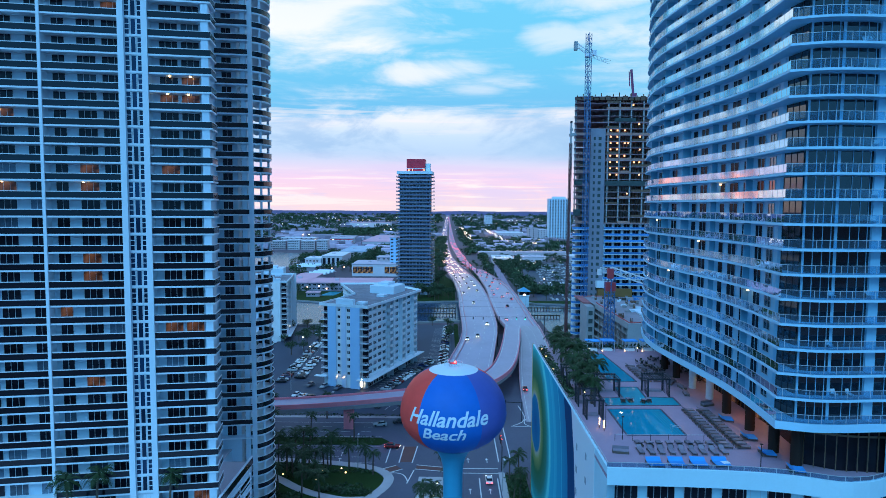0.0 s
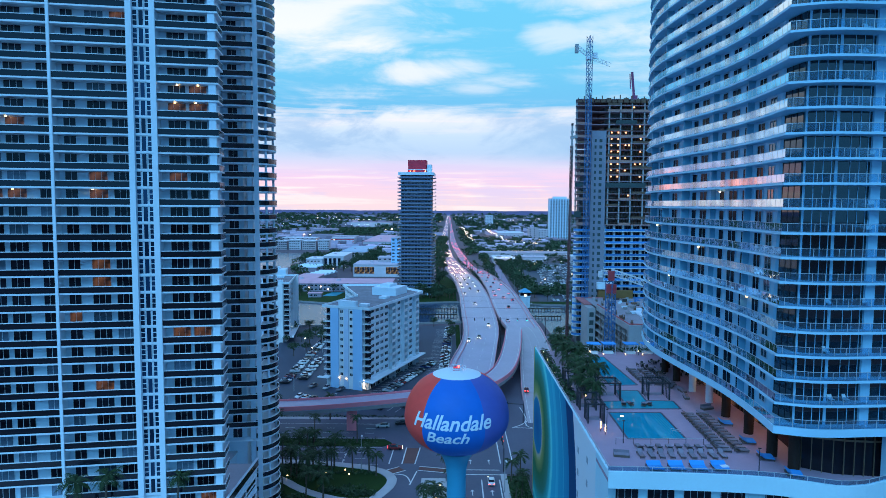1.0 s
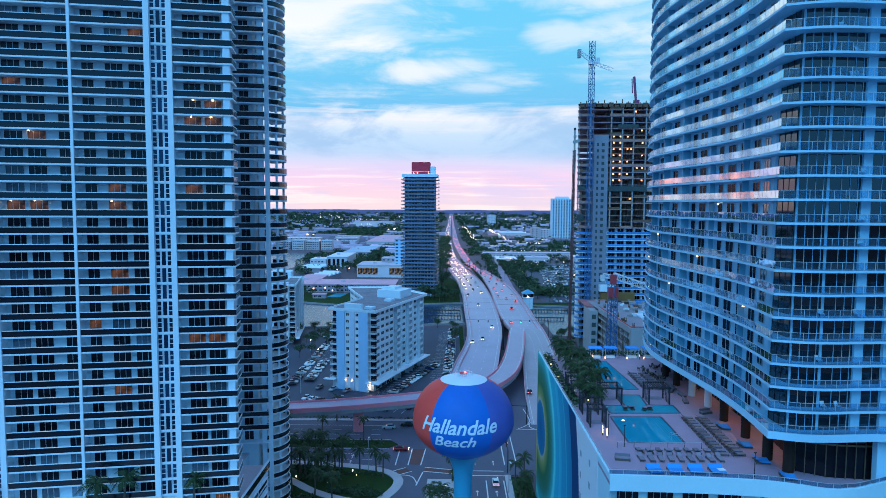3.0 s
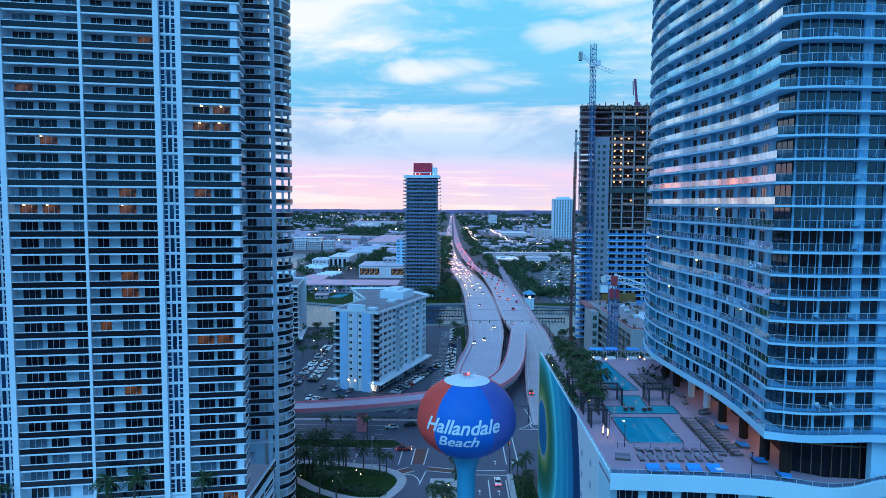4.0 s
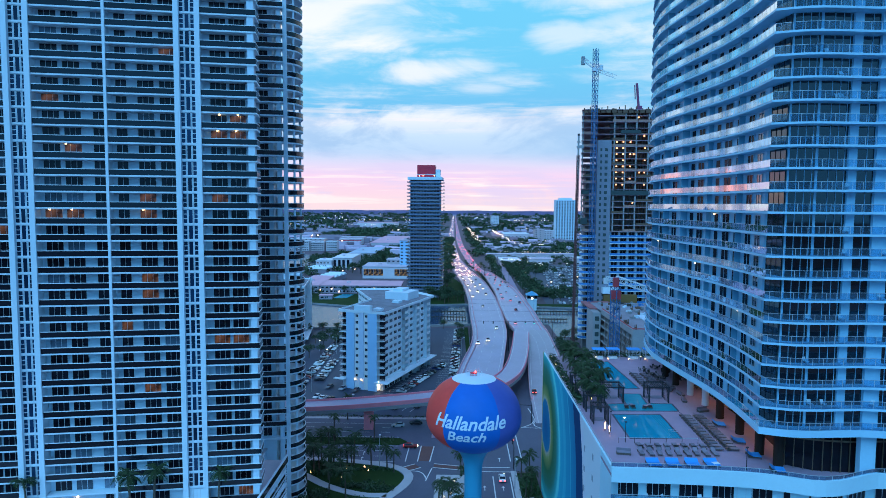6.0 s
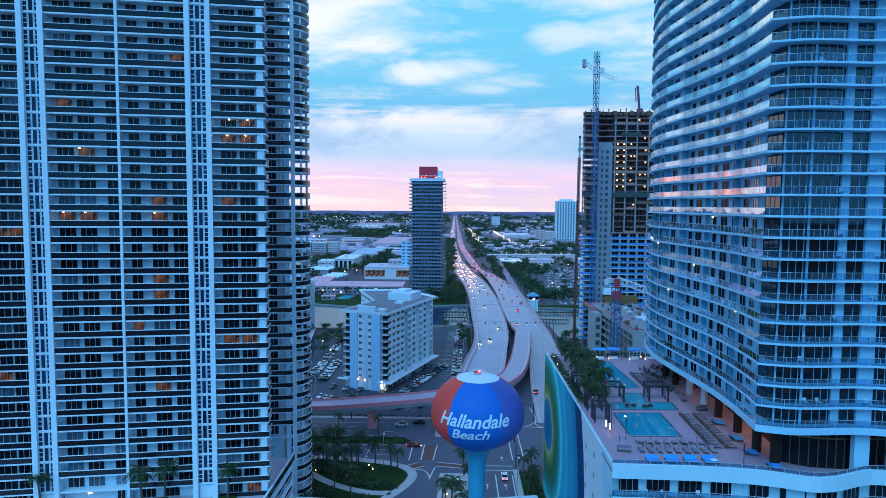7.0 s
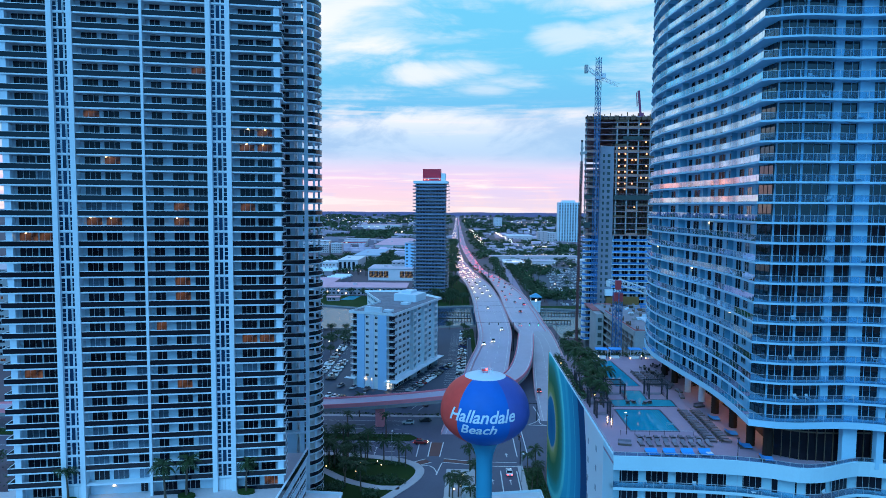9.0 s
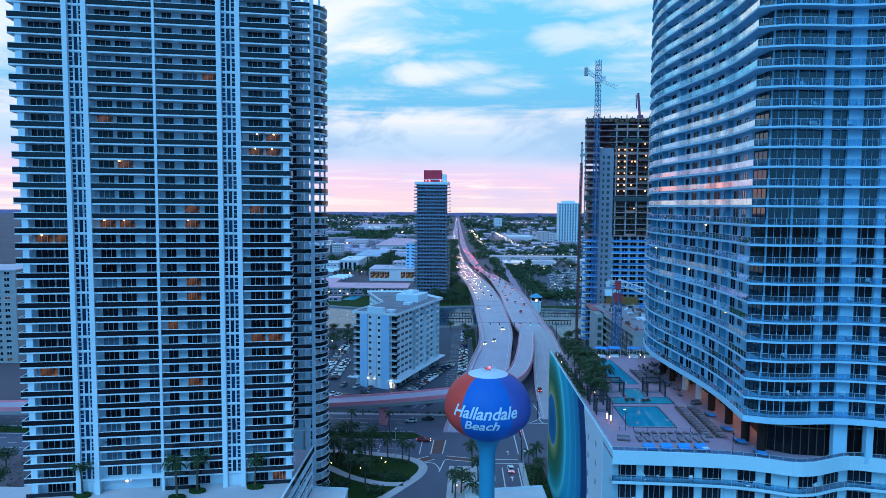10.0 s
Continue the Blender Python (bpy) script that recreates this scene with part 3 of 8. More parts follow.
    for bay in bars:
        for j, p in enumerate(bay):
            y, w = front_y(p) - 0.06, {44.2: 0.13, 47.79: 0.19}.get(p, 0.035)
            fr.box(p - w, p + w, y - 0.07, y + 0.05, 0, 2.76)
        fr.beam((bay[0], front_y(bay[0]) - 0.08, 2.74), (bay[-1], front_y(bay[-1]) - 0.08, 2.74), 0.1, 0.08)
    gl_me, fr_me = gl.mesh("glazing", [coated_glass]), fr.mesh("mullion", [tower_paint])
    ca, cb = Vector((*corner_a, 0)), Vector((*corner_b, 0))
    side = (ca - cb).normalized().cross(Vector((0, 0, 1))) * 0.06
    if side.x > 0:
        side = -side
    gl = Shape()
    gl.face([ca + side, cb + side, cb + side + Vector((0, 0, 2.72)), ca + side + Vector((0, 0, 2.72))])
    corner_me = gl.mesh("corner_glazing", [coated_glass])
    fr = Shape()
    for q in (0.0, 0.34, 0.67):
        c = ca.lerp(cb, q) + side * 1.3
        fr.box(c.x - 0.03, c.x + 0.03, c.y - 0.03, c.y + 0.03, 0, 2.74)
    corner_fr = fr.mesh("mullion", [dark_metal])
    for k, z in enumerate([43.8] + LEVELS):
        up = pose(0, 0, z)
        if k:
            part("floor_slab", slab_me, None, tower, at=up)
        if z == LEVELS[-1]:
            break
        r = part("balcony_rail", rail_me, None, tower, at=up)
        part("balcony_glass", glass_me, None, r, "clear bluish glass")
        for i, w, n, p, yaw in bays:
            if n:
                part("balcony_window", sizes[w], None, tower, at=pose(p.x, p.y, z, 0, 0, yaw) @ pose(0, -0.11, 0))
            else:
                part("corner_window", win_c, None, tower, at=pose(p.x, p.y, z, 0, 0, yaw) @ pose(0, -0.11, 0))
        for me, p in fins:
            part("balcony_divider", me, None, tower, at=pose(p.x, p.y, z))
        cg = part("corner_glazing", corner_me, None, tower, at=up)
        part("mullion", corner_fr, None, cg, "dark metal mullions")["kind"] = "stuff"
        gz = part("glazing", gl_me, None, tower, at=up)
        part("mullion", fr_me, None, gz, "pale metal mullions")["kind"] = "stuff"
    s = Shape()
    s.tube((0, 0, 0), (0, 0, 0.22), 0.16, 0.16, 8)
    lamp_me = s.mesh("balcony_lamp", [warm_lamp])
    for d, k, off in ((47.4, 5, 0.5), (28.0, 6, 0.5), (64.0, 3, 0.6), (54.0, 8, 0.5), (36.0, 3, 0.5), (24.0, 4, 0.6)):
        c = spot(d)
        part("balcony_lamp", lamp_me, None, tower, "warm balcony lamp", at=pose(c.x - off, c.y, LEVELS[k] + 2.3))
    for p, q in piers:
        s = Shape()
        y = front_y((p + q) / 2)
        s.box(p, q, y - 0.45, y + 0.6, 43.4 if p < 55 else 36.2, top)
        part("pier", s, [tower_paint], tower)
    return tower


build_curved_tower()

# ---- podium with the pool deck ----
DECK_Z = 36.2
EDGE = [(20.5, 79.0), (31.2, 78.6), (40.0, 77.8), (45.3, 76.4), (47.9, 75.4), (51.6, 75.6), (58.5, 78.2), (63.8, 77.2), (74.0, 76.0)]


def mural_material():
    """Rings of blue, green and navy paint round a dark centre, with brushed edges."""
    m = bpy.data.materials.new("mural_paint")
    m.use_nodes = True
    t = m.node_tree
    b = t.nodes["Principled BSDF"]
    b.inputs["Roughness"].default_value = 0.8
    b.inputs["Specular IOR Level"].default_value = 0.1
    co = t.nodes.new("ShaderNodeTexCoord").outputs["Object"]
    sep = t.nodes.new("ShaderNodeSeparateXYZ")
    t.links.new(co, sep.inputs[0])
    n = nd(t, "ShaderNodeTexNoise", Scale=0.35, Detail=5.0, Roughness=0.6)
    t.links.new(co, n.inputs["Vector"])
    dy = math_node(t, "MULTIPLY", math_node(t, "SUBTRACT", sep.outputs[1], 145.2), 0.86)
    dz = math_node(t, "SUBTRACT", sep.outputs[2], 19.9)
    ang = math_node(t, "ARCTAN2", dz, dy)
    streak = nd(t, "ShaderNodeTexNoise", Scale=16.0, Detail=5.0, Roughness=0.7)
    v = t.nodes.new("ShaderNodeCombineXYZ")
    t.links.new(ang, v.inputs[0])
    t.links.new(v.outputs[0], streak.inputs["Vector"])
    d = math_node(t, "SQRT", math_node(t, "ADD", math_node(t, "MULTIPLY", dy, dy), math_node(t, "MULTIPLY", dz, dz)))
    inner = nd(t, "ShaderNodeMapRange")      # brush streaks stay within the green rings
    inner.interpolation_type = "SMOOTHSTEP"
    inner.inputs[1].default_value, inner.inputs[2].default_value, inner.inputs[3].default_value, inner.inputs[4].default_value = 12.5, 17.5, 3.6, 0.35
    t.links.new(d, inner.inputs[0])
    core = math_node(t, "GREATER_THAN", d, 6.7)
    d = math_node(t, "ADD", d, math_node(t, "MULTIPLY", math_node(t, "SUBTRACT", n.outputs["Fac"], 0.5), 0.9))
    d = math_node(t, "ADD", d, math_node(t, "MULTIPLY", core, math_node(t, "MULTIPLY", math_node(t, "SUBTRACT", streak.outputs["Fac"], 0.5), inner.outputs[0])))
    k = math_node(t, "DIVIDE", d, 46.0, clamp=True)
    c = ramp(t, k, ((0.0, (0.005, 0.120, 0.299)), (0.135, (0.009, 0.204, 0.387)), (0.146, (0.460, 0.460, 0.340)), (0.17, (0.260, 0.340, 0.120)), (0.23, (0.035, 0.170, 0.075)), (0.31, (0.040, 0.230, 0.170)),
                    (0.365, (0.036, 0.456, 0.484)), (0.39, (0.144, 0.768, 0.757)), (0.415, (0.120, 0.720, 0.739)), (0.425, (0.030, 0.480, 0.634)), (0.50, (0.027, 0.432, 0.607)), (0.505, (0.048, 0.528, 0.669)),
                    (0.555, (0.036, 0.456, 0.616)), (0.56, (0.021, 0.372, 0.554)), (0.645, (0.018, 0.336, 0.528)), (0.65, (0.060, 0.552, 0.669)), (0.665, (0.018, 0.300, 0.493)), (0.755, (0.015, 0.252, 0.440)), (0.76, (0.005, 0.060, 0.167)), (0.86, (0.006, 0.066, 0.176))), "LINEAR")
    white_side = math_node(t, "GREATER_THAN", d, 40.2)
    c = mix(t, white_side, c, (0.76, 0.78, 0.8))
    t.links.new(c, b.inputs["Base Color"])
    return m


shallow_water = material("shallow_pool_water", (0.03, 0.35, 0.44), 0.05, spec=0.2, vary=0.2, broad=0.4)
dark_coping = material("dark_pool_coping", (0.06, 0.07, 0.10), 0.5, vary=0.25)


def build_podium():
    podium = thing("hotel_podium", "white podium building carrying a pool deck, with a painted end wall", "building")
    line = [(p.x, p.y) for p in smooth_path([(*p, 0) for p in EDGE], 1.4)]
    back = [(74.0, 151.4), (20.5, 151.4)]
    s = Shape()
    s.prism([(line[0][0], line[0][1] + 0.05)] + [(p[0], p[1] + 1.9) for p in line[1:]] + back, 0, DECK_Z - 0.5)
    part("wall", s, [podium_paint], podium)
    s = Shape()
    s.prism(line + back, DECK_Z - 0.5, DECK_Z)
    part("deck", s, [deck_stone], podium, "pinkish paved pool deck")
    s = Shape()
    s.box(20.46, 20.496, 86.0, 151.3, 0.2, 37.1)
    part("mural", s, [mural_material()], podium, "mural of blue and green rings")
    s = Shape()
    s.box(20.4, 20.9, 151.4, 151.8, 0, 37.2)
    part("corner_trim", s, [material("ochre_paint", (0.5, 0.36, 0.12), 0.6)], podium, "ochre painted corner strip")
    # parapets: white fascia along the street front and a low one over the mural
    s = Shape()
    s.ribbon([(p[0], p[1], 0) for p in line], ((0.08, 34.9), (0.08, 37.15), (-0.35, 37.15), (-0.35, 34.9)))
    part("parapet", s, [podium_paint], podium)
    s = Shape()
    s.box(20.5, 20.85, 79.3, 151.4, DECK_Z, 37.15)
    part("parapet", s, [podium_paint], podium)
    s = Shape()
    s.ribbon([(p[0], p[1] + 0.2, 37.15) for p in line], ((-0.02, 0.05), (0.02, 0.05), (0.02, 0.6), (-0.02, 0.6)))
    part("rail_glass", s, [clear_rail], podium, "clear glass")
    s = Shape()
    s.ribbon([(p[0], p[1] + 0.2, 37.75) for p in line], ((-0.03, 0), (0.03, 0), (0.03, 0.06), (-0.03, 0.06)))
    for p, w in walk_along(line, 1.9):
        s.box(p.x - 0.03, p.x + 0.03, p.y + 0.17, p.y + 0.23, 37.15, 37.78)
    s.box(20.65, 20.71, 79.3, 151.2, 37.7, 37.76)
    for i in range(38):
        s.box(20.65, 20.71, 79.4 + i * 1.9, 79.46 + i * 1.9, 37.15, 37.7)
    part("rail", s, [metal_rail], podium, "metal rail")
    # small square openings in the white part of the end wall
    for i in range(7):
        for j in range(2):
            s = Shape()
            z = 33.6 - i * 3.6 - (1.1 if j else 0)
            y = 91.3 + j * 6.6
            s.box(20.42, 20.52, y - 0.45, y + 0.45, z - 0.5, z + 0.5, 0)
            part("vent", s, [material("vent_grey", (0.3, 0.34, 0.38), 0.5)] if i + j == 0 else [bpy.data.materials["vent_grey"]], podium)
    # two storeys of balconies below the deck
    g = Shape()
    g.ribbon([(p[0], p[1], 0) for p in line], ((-0.1, 0.05), (-0.07, 0.05), (-0.07, 1.02), (-0.1, 1.02)))
    glass_me = g.mesh("balcony_glass", [clear_rail])
    g = Shape()
    g.ribbon([(p[0], p[1], 1.02) for p in line], ((-0.12, 0), (-0.05, 0), (-0.05, 0.06), (-0.12, 0.06)))
    for p, w in walk_along(line, 1.6):
        g.box(p.x - 0.025, p.x + 0.025, p.y + 0.06, p.y + 0.11, 0, 1.02)
    g.beam((20.6, 79.1, 1.05), (20.6, 80.9, 1.05), 0.06)
    g.box(20.58, 20.62, 79.1, 80.9, 0.05, 1.0)
    rail_me = g.mesh("balcony_rail", [metal_rail])
    g = Shape()
    g.prism(line + [(p[0], p[1] + 2.0) for p in reversed(line)], -0.45, 0.0)
    slab_me = g.mesh("floor_slab", [podium_paint])
    win = window_mesh("balcony_window", 3.6, 2.7, 4, [metal_rail, dark_glass])
    inner = [(p[0], p[1] + 1.9) for p in line]
    for k, z in enumerate((32.0, 28.1, 24.2)):
        part("floor_slab", slab_me, None, podium, at=pose(0, 0, z))
        r = part("balcony_rail", rail_me, None, podium, at=pose(0, 0, z))
        part("balcony_glass", glass_me, None, r, "clear bluish glass")
        for i in range(11):
            x = 21.4 + i * 4.75
            a = min(inner, key=lambda q: abs(q[0] - x))
            b = min(inner, key=lambda q: abs(q[0] - x - 3.6))
            yaw = math.degrees(math.atan2(b[1] - a[1], 3.6))
            part("balcony_window", win, None, podium, at=pose(x, a[1] - 0.1, z, 0, 0, yaw))
    # pools
    for name, pts in (("pool", [(27.0, 93.2), (35.9, 93.4), (36.1, 105.6), (27.1, 105.4)]), ("pool", [(31.5, 122.0), (37.0, 122.5), (35.9, 145.8), (31.2, 145.6)]), ("spa", [(27.6, 107.4), (40.3, 107.8), (40.5, 112.2), (35.6, 112.4), (36.0, 118.6), (31.6, 118.6), (31.4, 112.0), (27.3, 111.6)])):
        p = thing(name, "turquoise swimming pool sunk in the paved deck" if name == "pool" else "shallow turquoise wading pool on the deck", "pool")
        s = Shape()
        s.prism(pts, DECK_Z + 0.004, DECK_Z + 0.03)
        part("water", s, [pool_water if name == "pool" else shallow_water], p)
        loop = [(*q, DECK_Z) for q in pts + pts[:1]]
        for a, b in zip(loop, loop[1:]):
            s = Shape()
            s.beam(a, b, 0.3, 0.12)
            part("coping", s, [dark_coping], p, "dark stone coping")
        if pts[0] == (27.0, 93.2):
            for i in range(4):
                s = Shape()
                s.box(35.3 - i * 0.42, 35.52 - i * 0.42, 93.8, 105.3, DECK_Z + 0.03, DECK_Z + 0.036)
                part("step", s, [shallow_water], p)
            for y in (94.6, 95.4):
                s = Shape()
                s.ribbon([(34.2, y, DECK_Z), (34.22, y, DECK_Z + 0.9), (35.5, y, DECK_Z + 0.75), (35.9, y, DECK_Z)], ((-0.03, -0.03), (0.03, -0.03), (0.03, 0.03), (-0.03, 0.03)))
                part("handrail", s, [metal_rail], p)
            s = Shape()
            s.tube((28.9, 103.6, DECK_Z + 0.03), (28.9, 103.6, DECK_Z + 0.05), 0.24, 0.24, 10)
            part("pool_light", s, [white_lamp], p)
    return podium


build_podium()

# ---- lobby level under the curved tower ----
lobby = thing("lobby", "dark glazed lobby storey set back under the tower", "lobby")
s = Shape()
s.prism([(50.5, 150.0), (50.2, 130.0), (50.4, 112.0), (50.6, 98.0), (49.6, 88.0), (47.4, 83.4), (51.0, 81.2), (56.0, 80.6), (62.0, 80.9), (74.0, 80.4), (74.0, 150.0)], DECK_Z, 42.82)
part("wall", s, [dark_glass], lobby, "dark glass")
front_pts = [(p.x, p.y) for p in smooth_path([(50.25, 131, 0), (50.4, 112, 0), (50.6, 98, 0), (49.6, 88, 0), (47.35, 83.35, 0), (51, 81.1, 0), (56, 80.5, 0), (62, 80.8, 0), (74, 80.3, 0)], 1.0)]
mullion_me = Shape()
mullion_me.box(-0.05, 0.05, -0.1, 0.05, 0, 6.6)
mullion_me = mullion_me.mesh("mullion", [material("bronze_mullion", (0.25, 0.17, 0.11), 0.4, metal=0.5)])
for p, w in walk_along(front_pts, 1.25):
    part("mullion", mullion_me, None, lobby, at=pose(p.x, p.y, DECK_Z, 0, 0, math.degrees(w)) @ pose(0, -0.06, 0))
s = Shape()
s.ribbon([(p[0], p[1], DECK_Z + 4.6) for p in front_pts], ((0.0, 0), (0.1, 0), (0.1, 0.25), (0.0, 0.25)))
part("transom", s, [bpy.data.materials["bronze_mullion"]], lobby)
s = Shape()
for y in (100.5, 108.0, 121.0):
    s.box(50.0, 50.2, y, y + 3.6, DECK_Z + 0.3, DECK_Z + 3.0)
part("lit_panel", s, [lit_room], lobby, "warmly lit opening")
s = Shape()
s.box(66.2, 66.3, 80.2, 80.4, DECK_Z, DECK_Z + 2.7)
s.box(67.55, 67.65, 80.2, 80.4, DECK_Z, DECK_Z + 2.7)
s.box(69.0, 69.1, 80.2, 80.4, DECK_Z, DECK_Z + 2.7)
s.box(66.2, 69.1, 80.2, 80.4, DECK_Z + 2.6, DECK_Z + 2.75)
part("door_frame", s, [white_paint], lobby, "white double door frame")


def column(x, y, r, m, label, n=18):
    s = Shape()
    s.tube((x, y, DECK_Z), (x, y, 42.85), r, r, n)
    solo("column", s, [m], label, "column", group="columns under the tower")


for x, y in ((46.4, 118.6), (46.9, 111.9)):
    column(x, y, 0.66, white_paint, "round white column carrying the tower over the deck")
for x, y in ((46.6, 104.2), (46.7, 96.2), (45.9, 87.4), (46.6, 82.9), (46.0, 126.0), (46.0, 133.0)):
    column(x, y, 0.72, brown_wall, "dark brown clad column carrying the tower over the deck")

# ---- sun loungers and deck furniture ----
teak = material("weathered_teak", (0.12, 0.085, 0.07), 0.7, vary=0.3, each=0.2)
blue_cloth = material("blue_cushion", (0.03, 0.32, 0.75), 0.8, vary=0.15, each=0.15)
grey_cloth = material("taupe_cushion", (0.25, 0.20, 0.24), 0.85, vary=0.2, each=0.25)
towel_mat = material("white_towel", (0.8, 0.8, 0.8), 0.9)


def build_lounger(cloth, label, w=0.75):
    ob = thing("sun_lounger", label, "lounger", group="sun loungers")
    s = Shape()
    s.box(-w / 2, w / 2, -1.0, 1.0, 0.26, 0.33)
    part("frame", s, [teak], ob)
    for x in (-w / 2 + 0.05, w / 2 - 0.05):
        for y in (-0.9, 0.9):
            s = Shape()
            s.box(x - 0.03, x + 0.03, y - 0.03, y + 0.03, 0, 0.27)
            part("leg", s, [teak], ob)
    s = Shape()
    s.box(-w / 2 + 0.03, w / 2 - 0.03, -0.98, 0.3, 0.33, 0.43)
    part("mattress", s, [cloth], ob)
    s = Shape()
    s.face([(-w / 2 + 0.03, 0.3, 0.34), (w / 2 - 0.03, 0.3, 0.34), (w / 2 - 0.03, 0.98, 0.72), (-w / 2 + 0.03, 0.98, 0.72)])
    s.face([(-w / 2 + 0.03, 0.3, 0.43), (w / 2 - 0.03, 0.3, 0.43), (w / 2 - 0.03, 0.95, 0.82), (-w / 2 + 0.03, 0.95, 0.82)])
    s.face([(-w / 2 + 0.03, 0.95, 0.82), (w / 2 - 0.03, 0.95, 0.82), (w / 2 - 0.03, 0.98, 0.72), (-w / 2 + 0.03, 0.98, 0.72)])
    part("backrest", s, [cloth], ob)
    return ob


rng = random.Random(7)
double = build_lounger(blue_cloth, "double sun lounger with a bright blue cushion on the pool deck", 2.0)
double.matrix_world = pose(27.6, 82.2, DECK_Z, 0, 0, 2)
for i in range(1, 4):
    copy_thing(double, pose(27.6 + i * 2.95, 82.2 + 0.08 * i, DECK_Z, 0, 0, rng.uniform(-4, 4)))
for x, y, a in ((46.4, 100.2, 80), (46.3, 92.2, 80), (46.0, 86.1, 80), (47.0, 80.6, 75)):
    copy_thing(double, pose(x - 1.6, y, DECK_Z, 0, 0, a))
s = Shape()
s.box(-0.5, 0.5, -0.4, 0.4, 0.0, 0.05)
s.box(-0.3, 0.45, -0.3, 0.3, 0.05, 0.09)
solo("towel", s, [towel_mat], "folded white towel lying on a blue lounger", "towel", at=pose(37.0, 82.3, DECK_Z + 0.432, 0, 0, 10))
plain = build_lounger(grey_cloth, "teak sun lounger with a taupe cushion on the pool deck")
plain.matrix_world = pose(27.0, 86.6, DECK_Z)
for i in range(1, 9):
    copy_thing(plain, pose(27.0 + i * 1.45, 86.6 + rng.uniform(-0.15, 0.15), DECK_Z, 0, 0, rng.uniform(-6, 6)))
for i in range(9):
    copy_thing(plain, pose(27.6 + i * 1.45, 89.4 + rng.uniform(-0.15, 0.15), DECK_Z, 0, 0, 180 + rng.uniform(-6, 6)))
for j in range(2):
    for i in range(13):
        copy_thing(plain, pose(39.6 + j * 2.5 + 0.06 * i, 88.4 + i * 1.35, DECK_Z, 0, 0, 90 + rng.uniform(-5, 5)))
for j in range(3):
    for i in range(8):
        copy_thing(plain, pose(38.9 + j * 2.4, 122.5 + i * 1.6 + rng.uniform(-0.2, 0.2), DECK_Z, 0, 0, 90 + rng.uniform(-8, 8)))


def build_pergola(x, y, w, d, yaw=0):
    ob = thing("pergola", "dark timber pergola with slatted roof beside the pool", "pergola", pose(x, y, DECK_Z, 0, 0, yaw), group="pergolas")
    for px in (0, w):
        for py in (0, d):
            s = Shape()
            s.box(px - 0.12, px + 0.12, py - 0.12, py + 0.12, 0, 3.3)
            part("post", s, [dark_metal], ob)
    for py in (0, d):
        s = Shape()
        s.box(-0.2, w + 0.2, py - 0.08, py + 0.08, 3.05, 3.3)
        part("beam", s, [dark_metal], ob)
    n = int(w / 0.45)
    sl = Shape()
    sl.box(-0.04, 0.04, -0.2, d + 0.2, 3.3, 3.42)
    sl = sl.mesh("slat", [dark_metal])
    for i in range(n + 1):
        part("slat", sl, None, ob, at=pose(w * i / n, 0, 0))
    s = Shape()
    s.box(0.4, w - 0.4, d - 0.9, d - 0.1, 0.02, 0.45)
    part("bench", s, [grey_cloth], ob, "cushioned bench")
    for px in (0, w):      # open lattice sides
        s = Shape()
        for q in range(1, 5):
            s.box(px - 0.04, px + 0.04, d * q / 5 - 0.05, d * q / 5 + 0.05, 0, 3.1)
        part("lattice_side", s, [dark_metal], ob)
    return ob


for a in ((27.2, 112.3, 3.7, 3.8), (36.2, 112.8, 3.8, 3.8), (22.4, 100.0, 2.6, 2.6), (22.4, 106.6, 2.8, 2.6), (22.3, 114.6, 2.8, 2.6), (22.3, 120.6, 2.8, 2.6)):
    build_pergola(*a)


def build_cabana(x, y):
    """A small shelter with a flat bright blue roof and a lit daybed."""
    ob = thing("cabana", "blue roofed cabana with a lit white daybed at the pool end", "cabana", pose(x, y, DECK_Z), group="cabanas")
    for px in (-1.4, 1.4):
        for py in (-1.2, 1.2):
            s = Shape()
            s.box(px - 0.06, px + 0.06, py - 0.06, py + 0.06, 0, 2.4)
            part("post", s, [metal_rail], ob)
    s = Shape()
    s.box(-1.6, 1.6, -1.4, 1.4, 2.4, 2.55)
    part("roof", s, [blue_cloth], ob)
    s = Shape()
    s.box(-1.1, 1.1, -0.8, 0.8, 0, 0.5)
    part("daybed", s, [towel_mat], ob)
    s = Shape()
    s.tube((-1.5, -1.4, 0.1), (-1.5, -1.4, 0.4), 0.1, 0.1, 8)
    part("lamp", s, [warm_lamp], ob)


for a in ((34.2, 149.2), (37.9, 149.6), (43.2, 149.6), (47.4, 149.8)):
    build_cabana(*a)


def build_bollard(x, y, h=1.1):
    ob = thing("deck_lamp", "slim post lamp glowing warm on the pool deck", "lamp", pose(x, y, DECK_Z), group="deck lamps")
    s = Shape()
    s.tube((0, 0, 0), (0, 0, h), 0.06, 0.06, 8)
    part("post", s, [dark_metal], ob)
    s = Shape()
    s.tube((0, 0, h if h < 1 else 0.5), (0, 0, h + 0.3), 0.08, 0.08, 8)
    part("lamp", s, [warm_lamp], ob)


